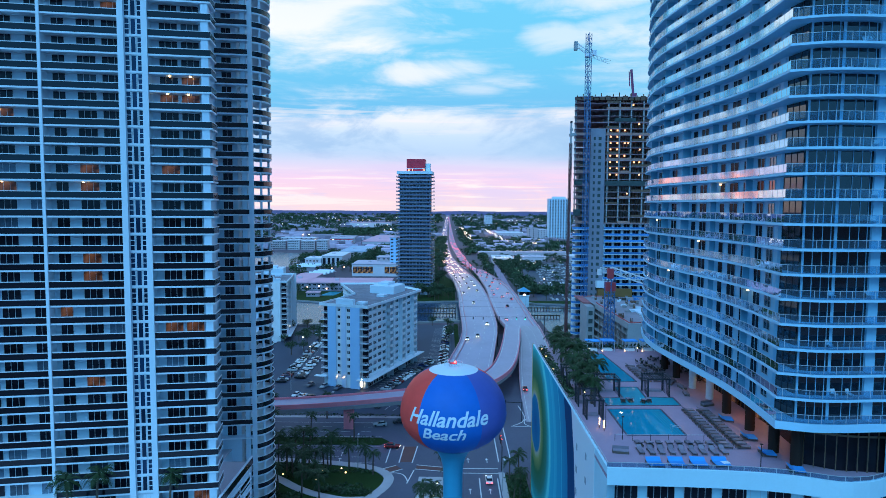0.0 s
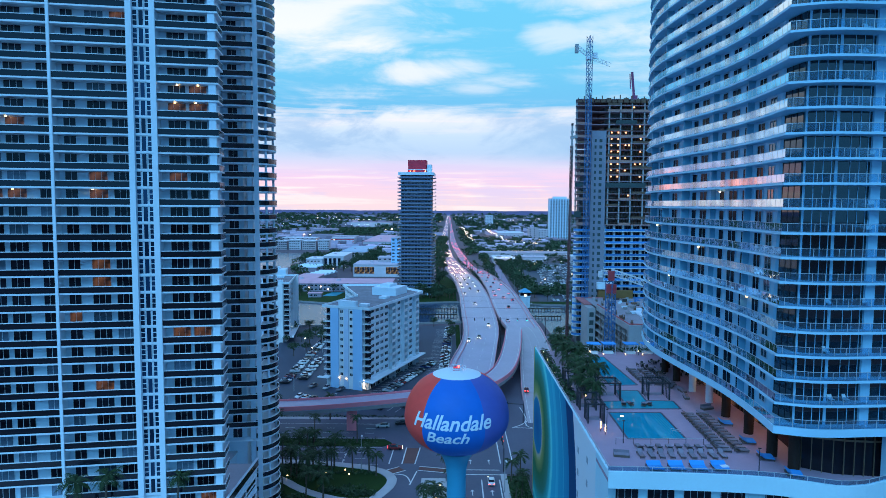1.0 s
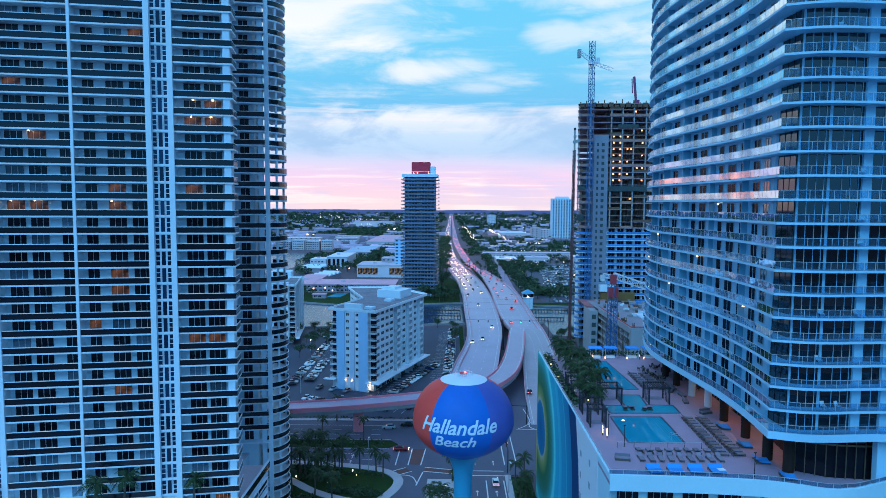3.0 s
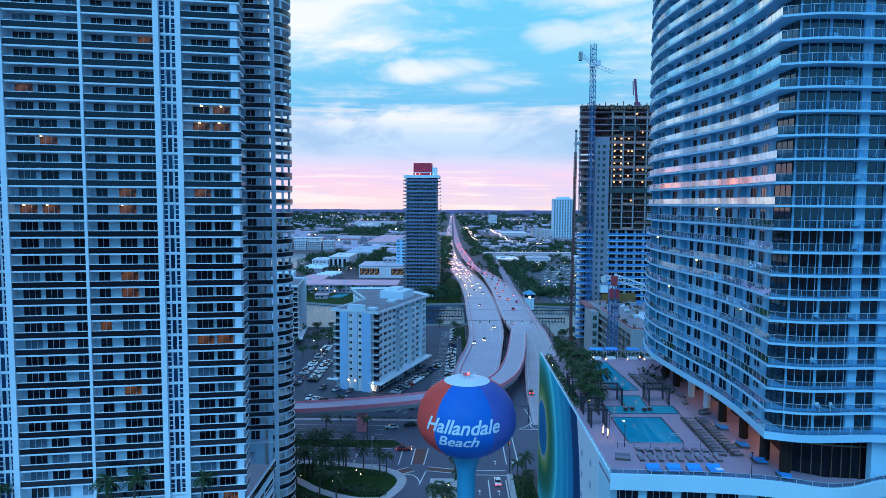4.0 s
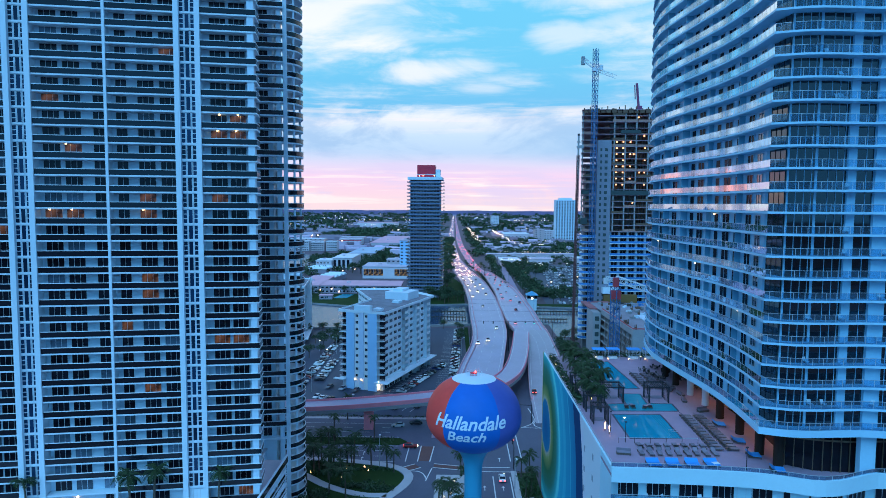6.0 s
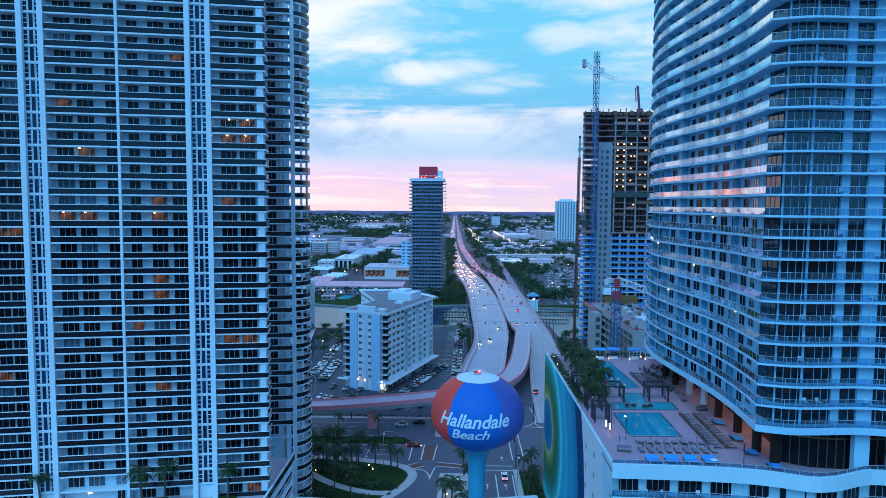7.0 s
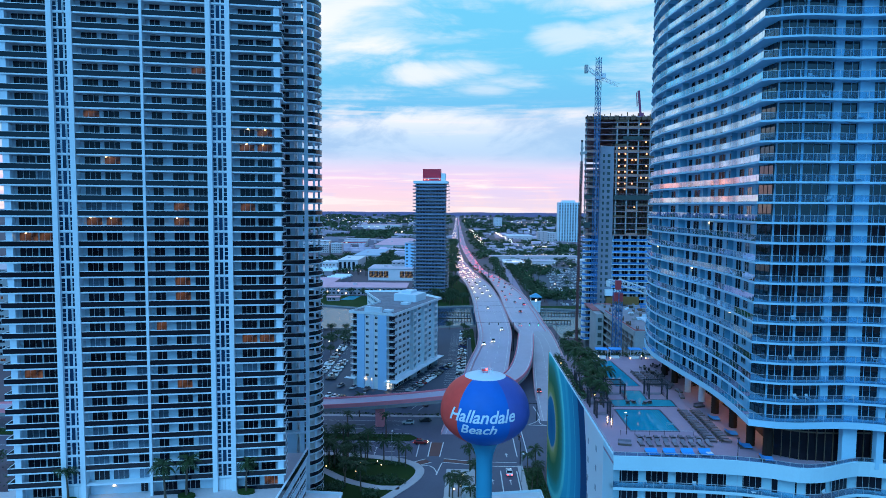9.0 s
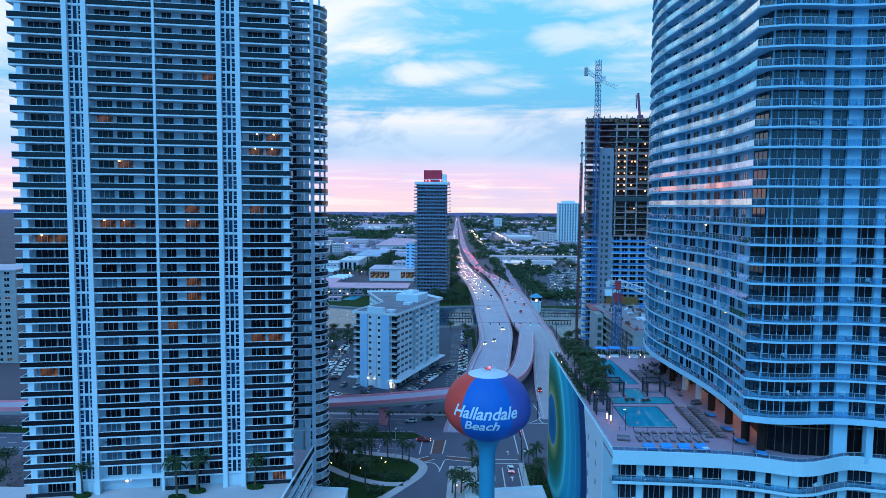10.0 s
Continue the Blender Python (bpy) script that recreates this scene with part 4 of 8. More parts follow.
for x, y in ((21.6, 128.5), (21.7, 139.0), (23.0, 117.8), (24.6, 112.2), (23.6, 96.4), (24.0, 95.0), (33.0, 147.2), (44.6, 147.8), (21.8, 146.0)):
    build_bollard(x, y, 0.8 if y > 97 else 1.3)
for x, y in ((24.6, 96.6), (41.0, 81.0), (37.6, 118.6), (25.8, 91.4)):
    ob = thing("lamp_post", "thin dark lamp post standing on the pool deck", "lamp", pose(x, y, DECK_Z), group="deck lamp posts")
    s = Shape()
    s.tube((0, 0, 0), (0, 0, 3.4), 0.07, 0.05, 8)
    part("post", s, [dark_metal], ob)
    s = Shape()
    s.box(-0.18, 0.18, -0.1, 0.1, 3.4, 3.52)
    part("head", s, [dark_metal], ob)


def build_sofa(x, y, yaw):
    ob = thing("outdoor_sofa", "low taupe outdoor sofa with grey cushions on the deck", "sofa", pose(x, y, DECK_Z, 0, 0, yaw), group="deck sofas")
    s = Shape()
    s.box(-1.1, 1.1, -0.45, 0.45, 0.0, 0.34)
    part("base", s, [teak], ob)
    s = Shape()
    s.box(-1.05, 1.05, -0.42, 0.25, 0.34, 0.5)
    part("seat", s, [grey_cloth], ob)
    s = Shape()
    s.box(-1.1, 1.1, 0.25, 0.45, 0.34, 0.85)
    part("backrest", s, [grey_cloth], ob)


for x, y, a in ((43.6, 114.2, 80), (44.4, 118.4, 95), (44.9, 107.8, 20), (43.2, 121.2, 60), (44.2, 124.4, 100), (43.4, 128.0, 70), (44.0, 132.0, 95)):
    build_sofa(x, y, a)

for x, y, a in ((30.8, 109.6, 170), (32.0, 109.8, 185), (34.4, 109.4, 150), (35.4, 109.9, 175)):
    copy_thing(plain, pose(x, y, DECK_Z + 0.03, 0, 0, a))
fence = thing("pool_fence", "low metal rail on slim posts in front of the pool", "fence", pose(24.6, 91.0, DECK_Z))
post = Shape()
post.tube((0, 0, 0), (0, 0, 0.98), 0.035, 0.035, 6)
post = post.mesh("post", [dark_metal])
for i in range(6):
    part("post", post, None, fence, at=pose(i * 2.6, 0, 0))
s = Shape()
s.beam((0, 0, 0.95), (13.0, 0, 0.95), 0.05)
part("top_rail", s, [metal_rail], fence)
build_sofa(24.2, 86.4, -10)
for x, y in ((48.4, 116.0), (48.6, 101.0), (48.0, 91.5)):      # downlights under the tower
    s = Shape()
    s.tube((x, y, 42.5), (x, y, 42.78), 0.3, 0.3, 12)
    solo("ceiling_lamp", s, [warm_lamp], "round warm downlight under the tower soffit", "lamp", group="soffit lamps")
    li = bpy.data.lights.new("downlight", "POINT")
    li.energy, li.color, li.shadow_soft_size = 210.0, (1.0, 0.5, 0.22), 0.3
    new("downlight", li).matrix_world = pose(x, y, 42.1)

# dark dining sets on the shaded part of the deck
wicker = material("dark_wicker", (0.03, 0.024, 0.022), 0.7, vary=0.4, grain=8.0, each=0.2)


def build_dining_table():
    ob = thing("dining_table", "dark round dining table standing on the pool deck", "table", group="deck dining tables")
    s = Shape()
    s.tube((0, 0, 0.71), (0, 0, 0.75), 0.6, 0.6, 20)
    part("tabletop", s, [teak], ob)
    s = Shape()
    s.tube((0, 0, 0.04), (0, 0, 0.71), 0.06, 0.05, 8)
    part("pedestal", s, [dark_metal], ob)
    s = Shape()
    s.tube((0, 0, 0), (0, 0, 0.04), 0.34, 0.3, 14)
    part("base_plate", s, [dark_metal], ob)
    return ob


def build_dining_chair():
    ob = thing("dining_chair", "dark wicker dining chair at a deck table", "chair", group="deck dining chairs")
    s = Shape()
    s.box(-0.26, 0.26, -0.26, 0.26, 0.4, 0.48)
    part("seat", s, [wicker], ob)
    s = Shape()
    s.beam((0, -0.25, 0.46), (0, -0.36, 0.92), 0.5, 0.05)
    part("backrest", s, [wicker], ob)
    for x in (-0.22, 0.22):
        s = Shape()
        s.beam((x, -0.24, 0.66), (x, 0.2, 0.64), 0.05)
        part("armrest", s, [wicker], ob)
        for y in (-0.22, 0.22):
            s = Shape()
            s.tube((x, y, 0), (x, y, 0.42), 0.022, 0.026, 6)
            part("leg", s, [dark_metal], ob)
    return ob


table, seat = build_dining_table(), build_dining_chair()
first = True
for x, y, turn in ((42.8, 133.2, 10), (43.9, 130.0, 40), (42.3, 137.0, 70), (46.9, 135.6, 25), (48.3, 129.6, 55), (45.6, 139.4, 5), (48.6, 123.0, 30)):
    m = pose(x, y, DECK_Z, 0, 0, turn)
    if first:
        table.matrix_world = m
    else:
        copy_thing(table, m)
    for i in range(4):
        c = m @ pose(0, 0, 0, 0, 0, 90 * i + 8 * (i % 2)) @ pose(0, -0.95, 0)
        if first:
            seat.matrix_world, first = c, False
        else:
            copy_thing(seat, c)

# chairs on the curved tower's front balconies
def build_chair():
    ob = thing("balcony_chair", "white slatted chair standing on a balcony", "chair", group="balcony chairs")
    s = Shape()
    s.box(-0.3, 0.3, -0.3, 0.3, 0.38, 0.45)
    part("seat", s, [white_paint], ob)
    s = Shape()
    s.face([(-0.3, 0.26, 0.42), (0.3, 0.26, 0.42), (0.3, 0.42, 0.95), (-0.3, 0.42, 0.95)])
    s.face([(-0.3, 0.31, 0.42), (0.3, 0.31, 0.42), (0.3, 0.47, 0.95), (-0.3, 0.47, 0.95)])
    part("backrest", s, [white_paint], ob)
    for x in (-0.26, 0.26):
        for y in (-0.26, 0.26):
            s = Shape()
            s.box(x - 0.03, x + 0.03, y - 0.03, y + 0.03, 0, 0.38)
            part("leg", s, [metal_rail], ob)
    return ob


chair = build_chair()
chair.matrix_world = pose(50.2, 78.1, LEVELS[0], 0, 0, 20)
for i in range(34):
    x = rng.choice((47.2, 48.4, 50.6, 51.8, 56.4, 57.2, 60.4, 61.6, 65.0))
    copy_thing(chair, pose(x + rng.uniform(-0.4, 0.4), 78.0 + rng.uniform(0, 0.3), rng.choice(LEVELS[:17]), 0, 0, rng.uniform(-60, 60)))
for x, z in ((26.0, 32.0), (28.4, 32.0), (33.6, 32.0), (42.0, 32.0), (43.4, 32.0), (53.0, 32.0), (24.4, 28.1)):
    copy_thing(chair, pose(x, 79.2 if x < 40 else 77.4, z, 0, 0, rng.uniform(-50, 50)))

# ---- water tower painted like a beach ball ----
BALL_AT = pose(0.95, 103.0, 0)


def ball_point(theta, lat, grow=0.0):
    """A place on the tank: theta from the side that faces the street, lat from -60 (neck) to 90 (top), degrees."""
    a, b = radians(theta), radians(lat)
    r = (8.8 + grow) * math.cos(b) ** (0.86 if lat > 0 else 1.24)
    z = 36.3 + (7.8 + grow) * math.sin(b) if lat > 0 else 36.3 + (6.5 + grow) * math.sin(b)
    return (r * math.sin(a), -r * math.cos(a), z)


def build_water_tower():
    tower = thing("water_tower", "water tower painted as a beach ball on a pale blue stem", "water tower", BALL_AT)
    inks = [("red", (0.90, 0.075, 0.055)), ("bright blue", (0.004, 0.14, 0.52)), ("dull violet blue", (0.07, 0.11, 0.40)), ("red", (0.90, 0.075, 0.055)), ("bright blue", (0.004, 0.14, 0.52)), ("dull violet blue", (0.07, 0.11, 0.40))]
    cuts = [-101, -39, 30, 92, 146, 202, 259]
    mats = {n: material("tank_paint_" + n.replace(" ", "_"), c, 0.55, spec=0.3, vary=0.14, grain=0.8, broad=0.25) for n, c in inks}
    lats = [-66 + 4.5 * i for i in range(30)] + [66]
    for (n, c), a, b in zip(inks, cuts, cuts[1:]):
        s = Shape()
        m = 14
        s.v = [ball_point(a + (b - a) * j / m, t) for t in lats for j in range(m + 1)]
        for i in range(len(lats) - 1):
            for j in range(m):
                k = i * (m + 1) + j
                s.f.append((k, k + 1, k + m + 2, k + m + 1))
                s.m.append(0)
        part("gore", s, [mats[n]], tower, n + " painted panel", smooth=True)
    s = Shape()
    lat2 = [66, 70, 75, 80, 85, 88.5]
    s.v = [ball_point(j * 10, t, 0.02) for t in lat2 for j in range(36)]
    for i in range(len(lat2) - 1):
        for j in range(36):
            q = (j + 1) % 36
            s.f.append((i * 36 + j, i * 36 + q, i * 36 + 36 + q, i * 36 + 36 + j))
            s.m.append(0)
    s.f.append(tuple(180 + j for j in range(36)))
    s.m.append(0)
    part("cap", s, [white_paint], tower, "white painted cap", smooth=True)
    # stem flaring into the tank
    prof = [(1.62, 0.0), (1.62, 25.8), (1.75, 27.3), (2.1, 28.6), (2.6, 29.6), (3.3, 30.45)]
    s = Shape()
    s.v = [(r * math.cos(2 * math.pi * j / 32), r * math.sin(2 * math.pi * j / 32), z) for r, z in prof for j in range(32)]
    for i in range(len(prof) - 1):
        for j in range(32):
            q = (j + 1) % 32
            s.f.append((i * 32 + j, i * 32 + q, i * 32 + 32 + q, i * 32 + 32 + j))
            s.m.append(0)
    part("stem", s, [material("stem_pale_blue_paint", (0.035, 0.33, 0.50), 0.45, vary=0.12, broad=0.2)], tower, smooth=True)
    # hatch box, rail and aerials on the cap
    s = Shape()
    s.box(-0.7, 0.5, -0.5, 0.5, 43.65, 44.55)
    part("hatch", s, [red_paint], tower, "red and white hatch box")
    s = Shape()
    s.box(-0.75, 0.55, -0.55, 0.55, 44.20, 44.30)
    part("hatch_band", s, [white_paint], tower)
    for i in range(16):
        a, b = 2 * math.pi * i / 16, 2 * math.pi * (i + 1) / 16
        p, q = (1.5 * math.cos(a), 1.5 * math.sin(a)), (1.5 * math.cos(b), 1.5 * math.sin(b))
        s = Shape()
        s.beam((*p, 43.75), (*p, 44.65), 0.05)
        part("rail_post", s, [white_paint], tower)
        s = Shape()
        s.beam((*p, 44.65), (*q, 44.65), 0.05)
        part("guard_rail", s, [white_paint], tower)
    s = Shape()
    s.tube((0.9, 0.3, 43.85), (0.9, 0.3, 46.05), 0.04, 0.03, 6)
    s.tube((-0.9, 0.0, 43.85), (-0.9, 0.0, 45.45), 0.04, 0.03, 6)
    part("aerial", s, [metal_rail], tower)
    s = Shape()
    s.box(0.1, 0.4, -0.3, 0.0, 44.55, 44.85)
    part("beacon", s, [red_lamp], tower, "red beacon lamp")
    # lettering laid onto the tank
    for word, a0, a1, z0, rise, tall in (("Hallandale", -51, 38, 36.7, 0.1, 3.2), ("Beach", -34, 13, 34.55, 0.15, 2.4)):
        cu = bpy.data.curves.new(word, "FONT")
        cu.body, cu.shear, cu.size, cu.resolution_u, cu.offset = word, 0.30, 1.0, 3, 0.02
        tmp = new("word", cu)
        bpy.context.view_layer.update()
        me = bpy.data.meshes.new_from_object(tmp.evaluated_get(bpy.context.evaluated_depsgraph_get()))
        bpy.data.objects.remove(tmp)
        bm = bmesh.new()
        bm.from_mesh(me)
        bmesh.ops.triangulate(bm, faces=bm.faces[:])
        bmesh.ops.subdivide_edges(bm, edges=[e for e in bm.edges if e.calc_length() > 0.12], cuts=2)
        bmesh.ops.triangulate(bm, faces=bm.faces[:])
        lo, hi = min(v.co.x for v in bm.verts), max(v.co.x for v in bm.verts)
        for v in bm.verts:
            u = (v.co.x - lo) / (hi - lo)
            z = z0 + rise * u + v.co.y * tall
            lat = math.degrees(math.asin((z - 36.3) / (7.8 if z > 36.3 else 6.5)))
            v.co = ball_point(a0 + (a1 - a0) * u, lat, 0.06)
        bm.to_mesh(me)
        bm.free()
        me.materials.clear()
        me.materials.append(white_paint)
        part("lettering", me, None, tower, "white painted lettering")
    return tower


build_water_tower()

# ---- garage podium and terrace of the white tower ----
TERRACE_Z = 17.4


def build_terrace():
    base = thing("garage_podium", "white garage podium with a paved terrace on its roof", "building")
    s = Shape()
    s.prism([(-104, 70), (-40.6, 70), (-40.6, 127), (-47.0, 127), (-47.0, 150), (-72, 150), (-97, 104), (-104, 104)], 0, TERRACE_Z - 0.3)
    part("wall", s, [white], base)
    s = Shape()
    s.prism([(-104.1, 70), (-40.5, 70), (-40.5, 127), (-46.9, 127), (-46.9, 150.1), (-72, 150.1), (-97, 104.1), (-104.1, 104.1)], TERRACE_Z - 0.3, TERRACE_Z)
    part("deck", s, [material("terrace_paving", (0.55, 0.5, 0.52), 0.75, vary=0.14, grain=2.0)], base, "pale pinkish paving")
    s = Shape()
    s.box(-40.5, -40.2, 70, 127, TERRACE_Z - 0.35, TERRACE_Z + 1.15)
    part("parapet", s, [dark_panel], base, "dark parapet band")
    for z in (TERRACE_Z - 0.5, TERRACE_Z + 1.15):
        s = Shape()
        s.box(-40.55, -40.12, 70, 127, z, z + 0.16)
        part("coping", s, [white_paint], base)
    op = Shape()
    op.box(-0.05, 0.02, 0, 5.4, 0, 1.7)
    op = op.mesh("garage_opening", [dark_glass])
    bar = Shape()
    bar.box(-0.1, 0.16, -0.4, 6.2, 0, 0.22)
    bar = bar.mesh("garage_rail", [white_paint])
    for k in range(5):
        for i in range(9):
            at = pose(-40.5, 70.6 + i * 6.2, 13.4 - 3.1 * k)
            part("garage_opening", op, None, base, at=at)
            part("garage_rail", bar, None, base, at=at @ pose(0, 0, 1.75))
            part("garage_rail", bar, None, base, at=at @ pose(0, 0, 0.55))
    return base


build_terrace()
lower = thing("tower_entrance_storey", "white entrance storey at terrace level with glazed bays", "storey", TOWER_AT)
for u, w, n, m in ((-37.5, 4.2, 5, dark_glass), (-32.8, 0.9, 1, dark_glass), (-30.2, 2.6, 3, dark_glass), (-17.0, 1.5, 2, dark_glass), (-12.6, 2.8, 3, dark_glass), (-8.2, 2.9, 3, dark_glass), (-1.3, 2.7, 4, dark_glass), (4.1, 2.7, 3, dark_glass), (7.7, 2.8, 4, lit_room)):
    part("entrance_window", window_mesh("entrance_window", w, 2.4, n, [metal_rail, m]), None, lower, at=pose(u, 1.75 if not -31 < u < -29 and not -2 < u < 0 else 0.38, TERRACE_Z + 0.1))
s = Shape()
s.box(-31.2, -26.7, 0.42, 1.9, TERRACE_Z, 20.6)
s.box(-2.3, 2.35, 0.42, 1.9, TERRACE_Z, 20.6)
part("wall", s, [white_paint], lower)
for a, b in ((2.5, 12.2), (-13.9, -7.0), (-40.8, -31.4)):
    s = Shape()
    s.box(a, b, -0.2, -0.14, TERRACE_Z + 0.05, TERRACE_Z + 0.85)
    part("guard", s, [dark_panel], lower, "dark glass guard")
s = Shape()
s.box(-22.3, -21.9, 1.7, 1.9, 19.0, 19.5)
part("wall_lamp", s, [warm_lamp], lower, "warm wall lamp")
# ---- streets ----
def flat(name, outline, z, m, label, category, kind="structure"):
    s = Shape()
    s.prism(outline, 0.0, z)
    return solo(name, s, [m], label, category, kind)


flat("road", [(-320, 163), (-24, 163), (-20, 158), (-19, 150), (-22, 142), (-31, 130), (-42, 121), (-42, -60), (14, -60), (14, 163), (60, 163), (60, 345), (-2, 345), (-2, 206), (-320, 206)], 0.05, asphalt, "dark asphalt street crossing under the flyover", "road")
flat("parking_lot", [(-118, 207), (2.5, 207), (3.0, 372), (-118, 356)], 0.06, lot_asphalt, "dark asphalt parking lot round the apartment block", "parking lot")
flat("lawn", [(-70, 120), (-34, 124), (-25.6, 136), (-21, 144), (-18, 150), (-16.4, 155), (-16.4, 159), (-19, 163), (-25, 165.8), (-40, 168.6), (-70, 170)], 0.06, grass_mat, "mown garden lawn with palms at the street corner", "lawn")
flat("lawn", [(14.5, 120), (20.3, 120), (20.3, 162), (14.5, 162)], 0.06, grass_mat, "planted strip beside the painted wall", "lawn")
flat("pavement", [(-8.5, 120), (2.0, 120), (2.0, 160), (-7.5, 160)], 0.1, sidewalk_mat, "paved island round the water tower stem", "pavement")
flat("lawn", [(3.5, 209), (5.5, 209), (5.0, 372), (2.6, 372)], 0.3, grass_mat, "grass verge below the bridge parapet", "lawn")
for pts, w, nm in (([(-70, 170.5), (-40, 169.4), (-25.5, 167.0), (-20.8, 165.4), (-17.0, 162.7), (-15.2, 159.0), (-15.6, 154.6), (-17.6, 149.8), (-20.4, 145.0), (-25, 138), (-32, 130.5), (-40, 122)], 2.6, "corner"), ([(-62, 168), (-52, 163.5), (-43.7, 158.1), (-39.6, 154.4), (-35.9, 151.5), (-30.7, 148.7), (-25.3, 146.9), (-20.1, 147.1)], 2.4, "garden"), ([(-320, 205.4), (-120, 205.4), (-2, 206.4)], 2.0, "verge"), ([(14.2, 60), (14.2, 163)], 1.6, "kerb")):
    s = Shape()
    s.ribbon([(p.x, p.y, 0.0) for p in smooth_path([(*p, 0) for p in pts], 2.0)], ((-w / 2, 0.0), (w / 2, 0.0), (w / 2, 0.17), (-w / 2, 0.17)))
    solo("pavement", s, [sidewalk_mat], "pale concrete pavement with a raised kerb", "pavement", "structure")
s = Shape()
s.prism([(-320, 181.5), (-20, 181.5), (-17.5, 184), (-20, 187.0), (-320, 187.0)], 0, 0.22)
solo("median", s, [grass_mat], "planted grass median between the carriageways", "median", "structure")
# crossings and lane lines
s = Shape()
for a, b in (((-12.9, 181.0), (-13.4, 169.0)), ((-8.9, 181.1), (-9.8, 169.0)), ((-16.6, 180.6), (-17.0, 168.8)), ((-8.5, 167.6), (2.0, 165.6)), ((-8.8, 164.9), (2.0, 163.0)), ((3.0, 165.6), (13.4, 165.6)), ((3.0, 162.6), (13.4, 162.6)), ((8.2, 159.5), (8.2, 142.0)), ((3.2, 159.5), (3.2, 142.0)), ((12.9, 159.5), (12.9, 142.0)), ((14.0, 201.0), (14.0, 170.0)), ((17.4, 201.0), (17.4, 170.0)), ((20.0, 198.7), (27.4, 198.2)), ((-17.2, 164.9), (-14.0, 167.2)), ((-15.4, 162.5), (-12.1, 164.8)), ((-10.4, 156.0), (-9.0, 164.3))):
    s.beam((*a, 0.055), (*b, 0.055), 0.32, 0.02)
for y in (172.6, 176.8, 192.4, 196.6):
    for i in range(34):
        s.beam((-24 - i * 6.5, y, 0.055), (-27 - i * 6.5, y, 0.055), 0.16, 0.02)
for y in (168.6, 180.6, 188.2, 200.6):
    s.beam((-20, y, 0.055), (-300, y, 0.055), 0.15, 0.02)
for y in (190, 194, 198):
    s.beam((4, y, 0.055), (12, y, 0.055), 0.16, 0.02)
for pts in ([(24.6, 219.5), (25.4, 211), (25.3, 206), (23.4, 201.6), (20.8, 199.2)], [(29.6, 219), (27.6, 210), (24.8, 203), (25.4, 199.6), (27.4, 198.2)], [(-14.9, 162.4), (-12.6, 162.0), (-11.2, 160.4), (-10.3, 157.4)]):
    s.ribbon([tuple(p) for p in smooth_path([(*p, 0.05) for p in pts], 1.5)], ((-0.16, 0), (0.16, 0), (0.16, 0.018), (-0.16, 0.018)))
for x, y in ((8.0, 190), (5.6, 171), (10.8, 171), (5.6, 152), (10.6, 152), (-30, 174.6), (-30, 170.4)):
    s.face([(x - 0.1, y - 1.6, 0.06), (x + 0.1, y - 1.6, 0.06), (x + 0.1, y + 0.6, 0.06), (x - 0.1, y + 0.6, 0.06)])
    s.face([(x - 0.5, y + 0.6, 0.06), (x + 0.5, y + 0.6, 0.06), (x, y + 1.6, 0.06)])
tagged(solo("road_marking", s, [marking], "worn white lane lines and crossing lines", "road marking", "stuff"), kind="stuff")
for pts in ([(-12.7, 180.6), (-13.1, 169.4), (-10.0, 169.4), (-9.1, 180.6)], [(-8.4, 167.2), (-8.6, 165.2), (1.6, 163.4), (1.6, 165.4)], [(-17.0, 164.7), (-15.4, 162.7), (-12.3, 164.9), (-14.0, 166.9)]):
    flat("crossing", pts[::-1] if (pts[1][0] - pts[0][0]) * (pts[2][1] - pts[1][1]) - (pts[1][1] - pts[0][1]) * (pts[2][0] - pts[1][0]) < 0 else pts, 0.066, paver, "dark red paved pedestrian crossing", "crossing")

# stall lines of the parking lot
s = Shape()
for x0, y0, dx, dy, n in ((-55, 231, 2.9, -1.05, 14), (-106, 250, 0, 2.9, 30), (-63, 262, 0, 2.9, 24), (-5.6, 246, 0.06, 2.9, 40), (-26, 236, 0.9, 2.7, 22)):
    for i in range(n):
        x, y = x0 + dx * i, y0 + dy * i
        w = (1.8, 4.6) if dx > 2 else (5.0, 0.8)
        s.beam((x, y, 0.07), (x - w[0], y - w[1], 0.07), 0.12, 0.02)
tagged(solo("stall_line", s, [marking], "faded white parking stall lines", "road marking", "stuff"), kind="stuff")

# ---- canal ----
for nm, pts in (("west", [(-420, 372), (-95, 362), (-60, 366), (3, 379), (56, 384), (56, 349), (70, 346), (420, 352), (420, 446), (90, 446), (3, 459), (-75, 444), (-125, 462), (-420, 480)]), ("lake", [(-520, 600), (-205, 640), (-178, 735), (-176, 830), (-196, 905), (-250, 930), (-290, 975), (-520, 985)])):
    s = Shape()
    s.prism(pts, 0.0, 0.09)
    solo("water", s, [sea_water], "calm dark canal water reflecting the sky" if nm == "west" else "pale calm lake water beyond the houses", "water", "structure")
for a, b in (((-420, 372), (-95, 362)), ((-95, 362), (-60, 366)), ((-60, 366), (3, 379)), ((-420, 480), (-125, 462)), ((-125, 462), (-75, 444)), ((-75, 444), (3, 459)), ((3, 459), (90, 446)), ((90, 446), (420, 446)), ((3, 379), (56, 384)), ((70, 346), (300, 350))):
    s = Shape()
    s.beam((*a, 0.6), (*b, 0.6), 0.8, 1.2)
    solo("seawall", s, [raw_concrete], "low weathered concrete seawall along the canal", "seawall", "structure")
timber = material("wet_timber", (0.05, 0.04, 0.035), 0.8, vary=0.3)
